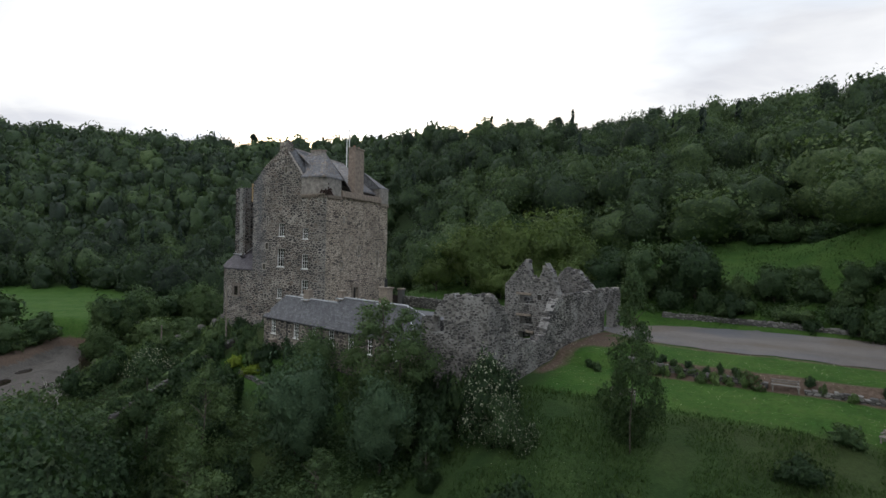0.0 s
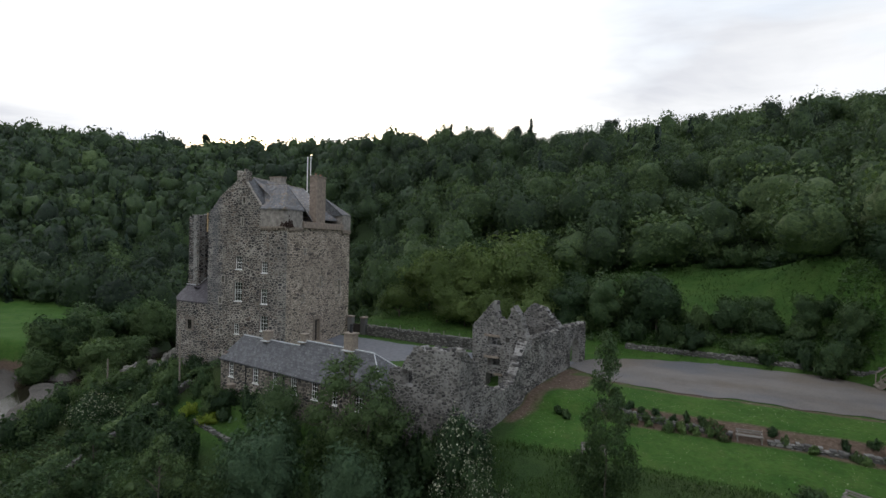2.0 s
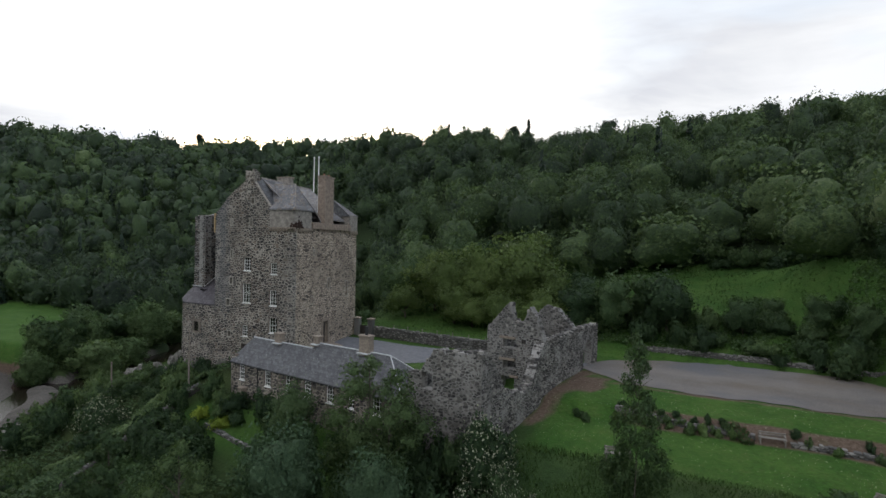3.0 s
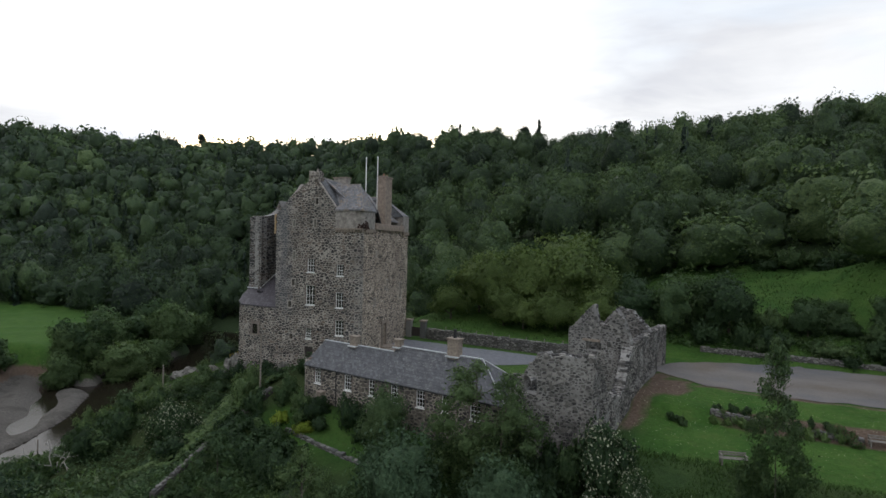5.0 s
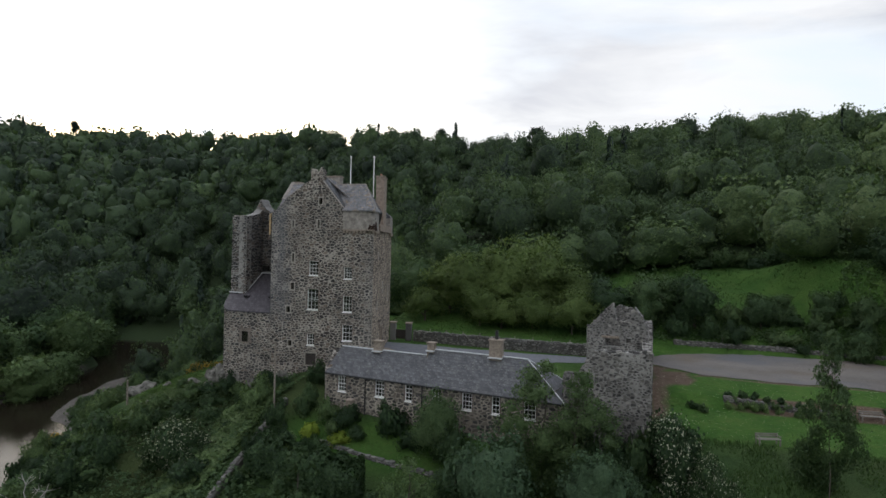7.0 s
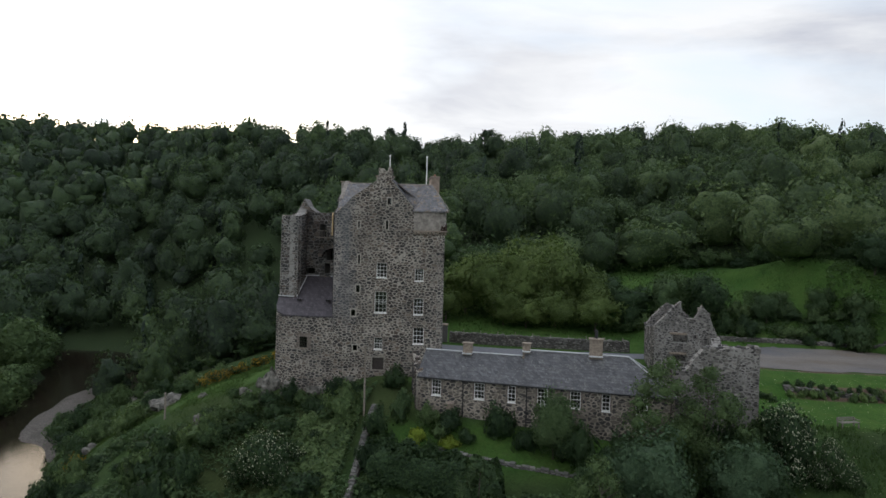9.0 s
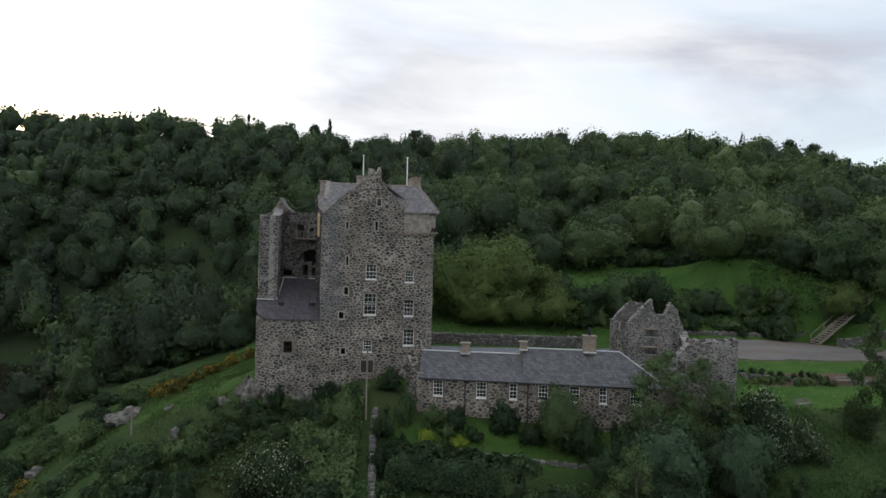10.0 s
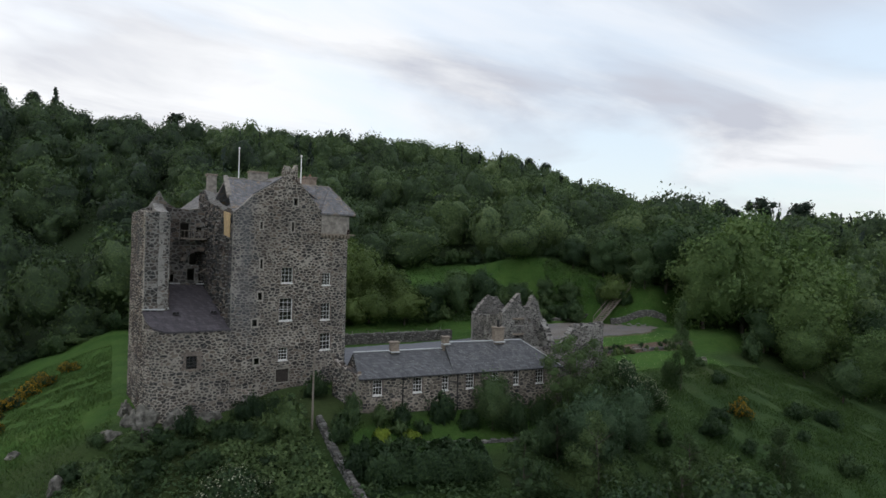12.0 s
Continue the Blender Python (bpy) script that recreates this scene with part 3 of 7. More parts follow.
# the river's course: where its middle lies, from south to north
RIVER_Y = [-260, 0, 20, 34, 40, 46, 52, 58, 64, 70, 80, 93, 110, 140, 300]
RIVER_X = [40, -80, -83.5, -86, -88.5, -92, -97, -103, -108, -111, -114.5, -117.5, -128, -144, -230]


def river_x(y):
    return np.interp(y, RIVER_Y, RIVER_X)


def height(x, y):
    """The ground's height at plan places x, y (arrays)."""
    x, y = np.asarray(x, float), np.asarray(y, float)
    near = np.clip(y, -60, 100)
    knoll = np.interp(near, KNOLL_Y, KNOLL_Z)
    lawn = np.interp(near, LAWN_Y, LAWN_Z)
    west = np.interp(near, WEST_Y, WEST_Z)
    z = mix(knoll, lawn, ramp(x, -18.0, -12.0))
    z = mix(west, z, ramp(x, -52.0, -44.0))
    # the lawn falls away eastwards
    z = z - 0.16 * np.clip(x - 4.0, 0, 60) * ramp(y, 46.0, 30.0)
    # the west bank falls to the river
    z = z - 0.34 * np.clip(-57.0 - x, 0, 200) * ramp(y, 190, 100)
    z = z - 0.22 * np.clip(-67.0 - x, 0, 22) * ramp(y, 62.0, 48.0)
    bed = x - river_x(y)
    edge = mix(WATER - 1.2, WATER + 0.35, ramp(bed, 3.5, 6.0) * ramp(y, 58.0, 62.0) * ramp(y, 100.0, 92.0))
    z = np.where(bed < 30, mix(edge, z, ramp(bed, 5.0 + 2.0 * ramp(y, 58.0, 64.0), 17.0)), z)
    beach = ramp(y, 63.0, 57.0) * ramp(y, 14.0, 26.0)
    wide = 20.0 * beach + 12.0 * ramp(y, 92.0, 106.0) * ramp(y, 165.0, 145.0)
    far = mix(WATER - 1.2, WATER + 0.3, ramp(-bed, 3.4, 5.0) * beach)
    far = far + 0.5 * beach * np.sin(bed / 2.3 + y / 5.0) * ramp(-bed, 5.0, 9.0)
    far = mix(far, -17.0, ramp(-bed, 5.0 + wide, 9.0 + wide))
    far = mix(far, -12.6, ramp(-bed, 9.0 + wide, 24.0 + wide) * ramp(y, 125.0, 95.0))
    z = np.where(bed < 0, far, z)
    # bank that the steps climb
    z = z + 6.2 * ramp(x - (60.0 - y) * 0.5, 11.0, 18.5) * ramp(y, 50.0, 55.0) * ramp(y, 92.0, 70.0)
    # hill
    dx, dy = x - MID[0], y - MID[1]
    r = np.hypot(dx, dy)
    b = np.degrees(np.arctan2(dx, dy))
    d, top, foot = (np.interp(b, HILL_B, v) for v in (HILL_D, HILL_H, HILL_F))
    w = np.clip((r - foot) / (d - foot), 0, 1)
    w = 0.45 * w + 0.55 * ramp(w, 0, 1)
    z = mix(z, top, np.where(r > foot, w, 0.0))
    z = z - 0.02 * np.clip(r - d - 60, 0, 4000)
    # small unevenness off the lawn
    rough = ramp(np.hypot(x + 30, y - 45), 30, 60) * 0.5 + 0.06
    z = z + rough * (np.sin(x / 3.1 + 1.3 * np.sin(y / 4.7)) * np.sin(y / 2.9 + np.sin(x / 5.3))) * 0.5
    return np.maximum(z, -60.0)
# ---------------------------------------------------------------- end of ground

# ---------------------------------------------------------------- tower house
tower = thing("tower_house", (-46.5, 46.0, -4.5), "tall ruinous rubble stone tower house with slate roofs", "castle")
LOW = -6.5

front = Line((-49.3, 40.9), (-40.0, 40.9), (-39.55, 40.98), (-39.2, 41.25), (-39.05, 41.6))
fx = lambda x: x + 49.3
front_top = steps_of([(0, 12.5), (0.5, 12.9), (0.95, 13.3), (1.6, 14.1), (1.9, 14.25), (4.2, 15.85), (5.1, 15.85), (7.35, 13.15), (7.4, 12.82), (10.6, 12.82)])
front_top_r = ragged(front_top, 0.07, 3, 0.5)
FRONT_WINDOWS = [(-44.76, 7.3, 0.98, 1.36, 3, 4), (-41.25, 6.95, 0.82, 1.1, 3, 4), (-44.8, 4.34, 1.14, 1.95, 3, 5), (-41.25, 4.05, 0.9, 1.5, 3, 4),
                 (-41.2, 1.35, 1.0, 1.5, 3, 4), (-44.95, 0.5, 0.8, 1.08, 3, 4)]
FRONT_SLITS = [(-47.37, 3.25, 0.42, 0.6), (-47.14, 0.0, 0.42, 0.55), (-46.98, 5.5, 0.36, 0.65), (-46.94, 8.25, 0.2, 0.8), (-47.02, 11.5, 0.2, 0.6),
               (-44.18, 13.68, 0.36, 0.62), (-44.36, 11.5, 0.22, 0.8), (-40.93, 12.15, 0.3, 0.4)]
front_holes = [hole(front, fx(x), z, a, b) for x, z, a, b, _, _ in FRONT_WINDOWS] + [hole(front, fx(x), z, a, b) for x, z, a, b in FRONT_SLITS]
front_holes.append(hole(front, fx(-44.94), -1.4, 1.1, 1.14))
wf = wall_core("wall", front, LOW, front_top_r, 1.3, front_holes, MORTAR, tower, "rubble front wall with a gable")
facing(front, LOW, front_top_r, front_holes, RUBBLE, wf, 11, 0.345, 0.22, proud=0.032, joint=0.028, singles=[(3.0, 10.5, -0.5, 5.6)], margin=0.07)
for x, z, a, b, c, r in FRONT_WINDOWS:
    sash(front, fx(x), z, a, b, c, r, tower)
for x, z, a, b in FRONT_SLITS:
    slit(front, fx(x), z, a, b, tower)
part("shutter", boxes(((-44.94, 41.12, -1.4), (1.1, 0.05, 1.14))), DARK_WOOD, tower, "dark boarded cellar opening")

EAST = Vector((-0.24, 1.0)).normalized()
east0 = Vector((-38.92, 40.9))
east = Line(east0 + EAST * 0.72, east0 + EAST * 16.5)
east_top = steps_of([(0, 12.82), (2.95, 12.82), (3.0, 11.65), (13.2, 11.65), (13.25, 12.95), (16.2, 12.95)])
ez = lambda y: (y - 40.9) / EAST.y - 0.72
EAST_SLITS = [(ez(49.0), 5.1, 0.5, 1.05), (ez(54.0), 4.1, 0.6, 1.8), (ez(45.05), 3.56, 0.4, 0.7), (ez(45.35), 8.55, 0.22, 0.5), (ez(43.4), 12.1, 0.3, 0.4), (ez(55.9), 12.3, 0.3, 0.5)]
east_holes = [hole(east, *s) for s in EAST_SLITS]
door_u, door_low = ez(48.3), -1.45
east_holes.append((door_u - 0.6, door_u + 0.6, door_low, 0.95))
we = wall_core("wall", east, LOW, east_top, 1.3, east_holes, WARM_MORTAR, tower, "rubble side wall with the entrance door")
facing(east, LOW, east_top, east_holes, WARM_RUBBLE, we, 12, 0.36, 0.25, joint=0.036, proud=0.035, margin=0.07)
for s in EAST_SLITS:
    slit(east, *s, tower)
turn = east.turn(door_u)
door = part("door", boxes((east.at(door_u, -0.28, -0.3), (1.2, 0.08, 2.35), turn)), DARK_WOOD, tower, "dark plank entrance door")
bm = bmesh.new()
for k in range(5):
    box(bm, east.at(door_u, -0.28, -0.25) + Vector((EAST.x, EAST.y, 0)) * (k - 2) * 0.235, (0.2, 0.03, 2.3), turn, 0.01)
part("plank", bm, DARK_WOOD, door)
bm = bmesh.new()
for sgn in (-1, 1):
    box(bm, east.at(door_u + sgn * 0.74, -0.2, 0.01), (0.28, 0.2, 2.6), turn)
box(bm, east.at(door_u, 1.12, 0.016), (1.9, 0.2, 0.34), turn)
part("surround", bm, DRESSED, tower, "dressed stone door surround")
for k in range(4):
    r = 1.0 + 0.42 * k
    bm = bmesh.new()
    bmesh.ops.create_cone(bm, cap_ends=True, segments=28, radius1=r, radius2=r, depth=0.18,
                          matrix=Matrix.Translation(east.at(door_u, door_low - 0.09 - 0.18 * k, 0.15)))
    part("step", bm, DRESSED, tower, "worn semicircular stone step")

# far sides
back_r, back_l = east.p[1], Vector((-49.3, 40.9)) + EAST * 16.5
north = Line(back_r, back_l)
wn = wall_core("wall", north, LOW, lambda u: 12.3, 1.3, [], MORTAR, tower)
facing(north, 2.0, lambda u: 12.3, [], WARM_RUBBLE, wn, 13, 0.6, 0.42)
west_back = Line(back_l, Vector((-49.3, 40.9)) + EAST * 7.4)
ww = wall_core("wall", west_back, LOW, ragged(lambda u: 12.4, 0.15, 8), 1.3, [], MORTAR, tower)
facing(west_back, -4.0, lambda u: 12.2, [], RUBBLE, ww, 14, 0.55, 0.4)
west_in = Line(Vector((-49.3, 40.9)) + EAST * 7.4, (-49.3, 40.95))
wi_top = ragged(steps_of([(0, 14.2), (1.2, 14.7), (2.6, 13.4), (4.2, 13.0), (6.6, 12.6), (7.5, 12.4)]), 0.35, 5, 0.8)
wi = wall_core("wall", west_in, LOW, wi_top, 1.0, [], RUIN_MORTAR, tower, "torn inner wall face of rough stone", uneven=0.08)
facing(west_in, 3.0, wi_top, [], RUBBLE, wi, 15, 0.42, 0.3, proud=0.12, joint=0.04)
bm = bmesh.new()
slab(bm, [west_in.at(6.2, 12.6, 0.2), west_in.at(7.3, 12.4, 0.2), west_in.at(7.3, 10.4, 0.2), west_in.at(6.4, 10.6, 0.2)], 0.0)
bmesh.ops.delete(bm, geom=[f for f in bm.faces][1:], context="FACES_ONLY")
bmesh.ops.solidify(bm, geom=list(bm.faces), thickness=0.12)
part("plaster", bm, OCHRE, tower, "patch of bare ochre plaster")

# wing whose corner has fallen
wing = Line((-56.35, 48.9), (-55.55, 43.55), (-55.3, 42.2), (-54.75, 41.35), (-53.9, 40.98), (-49.25, 40.95))
s_pier = wing.s[1]
wing_top = lambda u: 12.4 + 0.25 * noise.noise((u * 1.3, 2.0, 0.0)) if u < s_pier - 0.05 else (float(np.interp(u, [s_pier - 0.05, s_pier + 0.12, s_pier + 0.5], [12.3, 4.1, 2.85])))
wing_win = (wing.length - (52.13 - 49.25), 0.31, 0.8, 1.05)
wing_holes = [hole(wing, *wing_win)]
wg = wall_core("wall", wing, LOW, wing_top, 1.5, wing_holes, MORTAR, tower, "rounded rubble corner wall", cell=0.45)
facing(wing, LOW, wing_top, wing_holes, RUBBLE, wg, 16, 0.345, 0.22, proud=0.035, joint=0.028)
sash(wing, *wing_win, 3, 4, tower, paint=False, surround=0.3)
# torn front end of the standing pier
pier = Line((-55.5, 43.45), (-53.75, 43.35))
pier_top = ragged(steps_of([(0, 12.3), (1.75, 12.35)]), 0.15, 21, 0.4)
wp = wall_core("wall", pier, 3.6, pier_top, 0.8, [], RUIN_MORTAR, tower, "torn end of the standing wall", uneven=0.08, cell=0.35)
facing(pier, 3.8, pier_top, [], RUBBLE, wp, 17, 0.34, 0.25, proud=0.08, joint=0.03)
pier_in = Line((-53.75, 43.35), (-54.1, 46.9))
pi_top = ragged(steps_of([(0, 12.3), (2.2, 12.6), (3.6, 13.2)]), 0.2, 23, 0.6)
wq = wall_core("wall", pier_in, 3.6, pi_top, 0.8, [], RUIN_MORTAR, tower, uneven=0.08, cell=0.4)
facing(pier_in, 3.8, pi_top, [], RUBBLE, wq, 18, 0.4, 0.3, proud=0.1)
# back wall of the fallen corner, with broken vaults
inner = Line((-56.1, 46.95), (-49.4, 46.6))
ix_ = lambda x: x + 56.1
inner_top = ragged(steps_of([(0, 12.5), (ix_(-55.0), 12.9), (ix_(-54.75), 14.0), (ix_(-54.4), 14.35), (ix_(-54.1), 13.7), (ix_(-53.3), 12.95), (ix_(-51.3), 12.8), (ix_(-50.4), 13.5), (ix_(-49.7), 14.4), (6.8, 14.6)]), 0.14, 25, 0.5)
inner_holes = [(ix_(-52.05), ix_(-51.45), 6.5, 7.6), (ix_(-52.68), ix_(-51.95), 10.35, 11.65), (ix_(-51.4), ix_(-50.95), 10.85, 11.3), (ix_(-54.35), ix_(-53.1), 6.4, 7.05),
               (ix_(-51.9), ix_(-49.9), 7.9, 9.1), (ix_(-51.1), ix_(-49.7), 6.5, 8.0)]
wb = wall_core("wall", inner, 3.6, inner_top, 1.4, inner_holes, RUIN_MORTAR, tower, "inner wall with broken vaults and doorways", uneven=0.08, cell=0.4)
facing(inner, 3.8, inner_top, inner_holes, RUBBLE, wb, 19, 0.42, 0.3, proud=0.12, margin=0.02)
wall_core("wall", Line((-56.0, 48.9), (-49.6, 48.6)), LOW, lambda u: 12.2, 0.5, [], EARTHY, tower)
bm = bmesh.new()
for k in range(12):
    a = math.pi * (0.08 + 0.84 * k / 11)
    box(bm, (-50.75 - 1.75 * math.cos(a), 46.55, 8.1 + 1.25 * math.sin(a)), (0.42, 0.75, 0.34), 0, 0.03)
part("vault_rib", bm, RUBBLE, tower, "broken stub of a stone vault")
# gallery with a rail
gal = part("gallery", boxes(((-51.3, 46.15, 10.25), (2.9, 0.7, 0.12))), OLD_WOOD, tower, "narrow timber gallery")
bm = bmesh.new()
rod(bm, (-52.7, 45.85, 10.95), (-49.9, 45.85, 10.95), 0.035)
for k in range(11):
    rod(bm, (-52.7 + 0.28 * k, 45.85, 10.3), (-52.7 + 0.28 * k, 45.85, 10.95), 0.022)
part("rail", bm, OLD_WOOD, gal)
part("beam", rod(bmesh.new(), (-51.2, 46.2, 7.2), (-49.5, 45.4, 8.3), 0.07), OLD_WOOD, tower, "fallen timber beam")

# lean-to slate roof inside the fallen corner
lean = part("roof", slab(bmesh.new(), [(-53.95, 40.85, 2.86), (-49.2, 40.85, 2.86), (-49.3, 46.7, 6.22), (-54.3, 46.9, 6.3), (-54.1, 43.3, 4.28), (-55.6, 43.45, 4.3), (-55.35, 42.3, 3.6), (-54.85, 41.35, 3.1)], 0.14),
            PURPLE_SLATE, tower, "low purple-grey slate lean-to roof")
for a, b in (((-54.2, 46.6, 6.28), (-52.6, 46.6, 6.28)), ((-51.3, 46.4, 6.25), (-49.8, 46.4, 6.22)),
             ((-49.8, 46.4, 6.22), (-49.25, 41.6, 3.4)), ((-55.6, 43.3, 4.4), (-54.0, 43.2, 4.36)), ((-53.7, 43.3, 4.4), (-53.8, 46.3, 6.2))):
    part("flashing", rod(bmesh.new(), a, b, 0.055, sides=6), LEAD, tower, "pale lead flashing")
for x in (-53.2, -50.35):
    sk = part("roof_light", boxes(((x, 42.85, 4.06), (0.46, 0.5, 0.2), 0, 0.02)), PURPLE_SLATE, tower, "small raised roof light")
    # Opaque near-black panes: the unlit room behind is put into their colour.
    bm = boxes(((x - 0.12, 42.55, 4.12), (0.16, 0.06, 0.16)), ((x + 0.12, 42.55, 4.12), (0.16, 0.06, 0.16)))
    part("pane", bm, DARK_ROOM, sk)

# roofs of the main block
RA, RB = Vector((-49.35, 44.7, 15.75)), Vector((-40.45, 42.9, 15.45))
bm = bmesh.new()
slab(bm, [RA, (-49.35, 41.6, 12.75), (-42.2, 41.25, 12.8), (-41.9, 40.75, 12.85), RB], 0.14)
slab(bm, [RB, (-41.9, 40.7, 12.86), (-38.65, 40.7, 12.86)], 0.14)
slab(bm, [RB, (-38.65, 40.7, 12.86), (-39.6, 44.8, 12.86)], 0.14)
slab(bm, [RA, RB, (-39.45, 44.8, 12.86), (-40.6, 47.2, 11.9), (-50.6, 48.2, 11.9)], 0.14)
part("roof", bm, LICHEN_SLATE, tower, "steep slate roof with orange lichen on its ridge")
bm = bmesh.new()
slab(bm, [(-44.2, 41.24, 15.94), (-44.2, 44.0, 15.94), (-41.9, 44.0, 13.2), (-41.9, 41.24, 13.2)], 0.14)
slab(bm, [(-47.4, 41.24, 14.36), (-47.4, 44.0, 14.36), (-45.1, 44.0, 15.94), (-45.1, 41.24, 15.94)], 0.14)
slab(bm, [(-45.1, 41.75, 15.94), (-45.1, 44.0, 15.94), (-44.2, 44.0, 15.94), (-44.2, 41.75, 15.94)], 0.14)
part("roof", bm, SLATE, tower, "slate roof behind the front gable")
SA, SB = Vector((-44.45, 42.3, 16.15)), Vector((-46.7, 52.8, 16.0))
bm = bmesh.new()
slab(bm, [SA, (-40.0, 41.9, 12.8), east.at(3.1, 12.3, -0.4), east.at(13.0, 12.2, -0.4), SB], 0.14)
slab(bm, [SB, (-50.6, 49.8, 12.0), (-49.3, 43.0, 12.6), SA], 0.14)
part("roof", bm, LICHEN_SLATE, tower, "long mossy slate roof behind the parapet")
part("ridge", rod(bmesh.new(), SA, SB, 0.08, sides=6), HARL, tower, "pale ridge capping")
bm = bmesh.new()
C1, C2 = Vector((-50.2, 53.0, 15.0)), Vector((-43.9, 52.8, 15.1))
f1, f2, g1, g2 = (-51.0, 48.4, 12.2), east.at(12.95, 12.95, 0.12), (-53.1, 56.9, 12.3), east.at(15.85, 12.95, 0.12)
slab(bm, [C1, f1, f2, C2], 0.14)
slab(bm, [C2, f2, g2], 0.14)
slab(bm, [C2, g2, g1, C1], 0.14)
slab(bm, [C1, g1, f1], 0.14)
part("roof", bm, SLATE, tower, "rear hipped slate roof")
bm = bmesh.new()
rod(bm, RA, RB, 0.07, sides=6)
rod(bm, RB, (-38.55, 40.75, 12.9), 0.035, sides=6)
rod(bm, C1, C2, 0.09, sides=6)
part("ridge", bm, HARL, tower, "grey ridge capping")
bm = bmesh.new()
slab(bm, [RA + Vector((-0.2, 0.1, 0.2)), RA + Vector((0.2, 0.1, 0.2)), (-49.12, 42.9, 14.1), (-49.5, 42.9, 14.1)], 0.3)
part("skew", bm, HARL, tower, "pale gable skew stone")

# corner turrets' corbels, parapet and stacks
for a, b in ((7.45, 10.5),):
    for k in range(9):
        u = a + (b - a) * (k + 0.5) / 9
        part("corbel", boxes((front.at(u, 10.78, 0.08), (0.2, 0.3, 0.26), 0, 0.03)), DRESSED, tower)
part("string_course", boxes((front.at(9.0, 10.98, 0.06), (3.2, 0.28, 0.12))), DRESSED, tower)
for a, b in ((0.1, 3.0), (13.1, 15.7)):
    for k in range(9):
        u = a + (b - a) * (k + 0.5) / 9
        part("corbel", boxes((east.at(u, 10.78, 0.08), (0.2, 0.3, 0.26), east.turn(u), 0.03)), DRESSED, tower)
    part("string_course", boxes((east.at((a + b) / 2, 10.98, 0.06), (b - a + 0.1, 0.28, 0.12), east.turn(1))), DRESSED, tower)
bart = Line((-41.85, 40.82), (-40.05, 40.78), (-39.5, 40.88), (-39.1, 41.15), (-38.93, 41.55), east.at(2.95, 0, 0.12).xy, east.at(3.0, 0, -2.2).xy)
wall_core("turret_face", bart, 10.95, lambda u: 12.84, 0.3, [], HARL, tower, "grey rendered rounded turret face", cell=0.3, uneven=0.02)
rng = random.Random(77)
bm = bmesh.new()
for k in range(110):
    u = rng.gauss(3.5, 0.45)
    z = 11.0 + abs(rng.gauss(0, 0.45)) * max(0.2, 1.0 - abs(u - 3.5) / 1.4)
    if 2.4 < u < 4.6 and z < 12.4:
        box(bm, bart.at(u, z, 0.04), (0.17, 0.07, 0.15), bart.turn(u) + rng.uniform(-0.6, 0.6), 0.04)
part("creeper", bm, CREEPER, tower, "dull red creeper on the turret")
part("turret_face", boxes((east.at(14.45, 12.0, 0.02), (2.5, 0.2, 1.86), east.turn(1))), HARL, tower, "grey rendered turret face")
part("turret_face", boxes((east.at(13.15, 12.0, -1.1), (0.2, 2.2, 1.86), east.turn(1))), HARL, tower)
part("parapet", boxes((east.at(8.1, 11.35, 0.03), (10.3, 0.5, 0.7), east.turn(1), 0.04)), BROWN_HARL, tower, "rendered parapet")

def stack(x, y, z0, z1, a, b, turn, material, pots, label):
    bm = boxes(((x, y, (z0 + z1) / 2), (a, b, z1 - z0), turn, 0.03))
    st = part("chimney", bm, material, tower, label)
    part("cope", boxes(((x, y, z1 + 0.06), (a + 0.16, b + 0.16, 0.14), turn, 0.02)), DRESSED, st)
    for k in range(pots):
        f = (k + 0.5) / pots - 0.5
        c = Vector((x + math.cos(turn) * a * f, y + math.sin(turn) * a * f, z1))
        part("chimney_pot", rod(bmesh.new(), c, c + Vector((0, 0, 0.38)), 0.13, 0.11, 10), TERRACOTTA, st)


stack(-40.95, 48.4, 10.9, 16.75, 2.3, 0.85, math.pi / 2 + 0.236, BROWN_HARL, 2, "tall rendered slab chimney stack")
gable_stub = Line((-45.25, 40.92), (-44.05, 40.92), (-44.05, 41.72), (-45.25, 41.72), (-45.25, 40.92))
stub_top = ragged(steps_of([(0, 16.75), (0.5, 16.75), (0.55, 16.4), (0.95, 16.4), (1.0, 16.9), (1.4, 16.9), (2.2, 16.5), (4.0, 16.6)]), 0.06, 9, 0.3)
wsb = wall_core("chimney", gable_stub, 15.0, stub_top, 0.3, [], MORTAR, tower, "broken rubble chimney on the front gable", cell=0.25)
facing(gable_stub, 15.0, stub_top, [], RUBBLE, wsb, 29, 0.3, 0.2, proud=0.03, joint=0.025)
part("chimney_fill", boxes(((-44.65, 41.32, 15.6), (0.9, 0.5, 1.4))), JAMB, wsb)
stack(-46.0, 47.5, 13.5, 16.75, 1.7, 0.8, 0.0, HARL, 0, "rendered chimney stack")
stack(-50.15, 47.3, 11.5, 16.1, 0.8, 0.75, 0.0, HARL, 0, "pale rendered chimney stack")


def flagpole(x, y, z0, z1):
    bm = rod(bmesh.new(), (x, y, z0), (x, y, z1), 0.075, 0.05, 8)
    p = thing("flagpole", (x, y, z0), "slim white-painted bare flagpole on the tower roof", "flagpole", "flagpoles on the tower")
    part("pole", bm, WHITE_PAINT, p)
    bm = bmesh.new()
    bmesh.ops.create_uvsphere(bm, u_segments=8, v_segments=6, radius=0.11, matrix=Matrix.Translation((x, y, z1 + 0.06)))
    part("finial", bm, WHITE_PAINT, p)


flagpole(-46.7, 53.3, 14.6, 19.9)
flagpole(-41.7, 48.0, 11.6, 18.9)

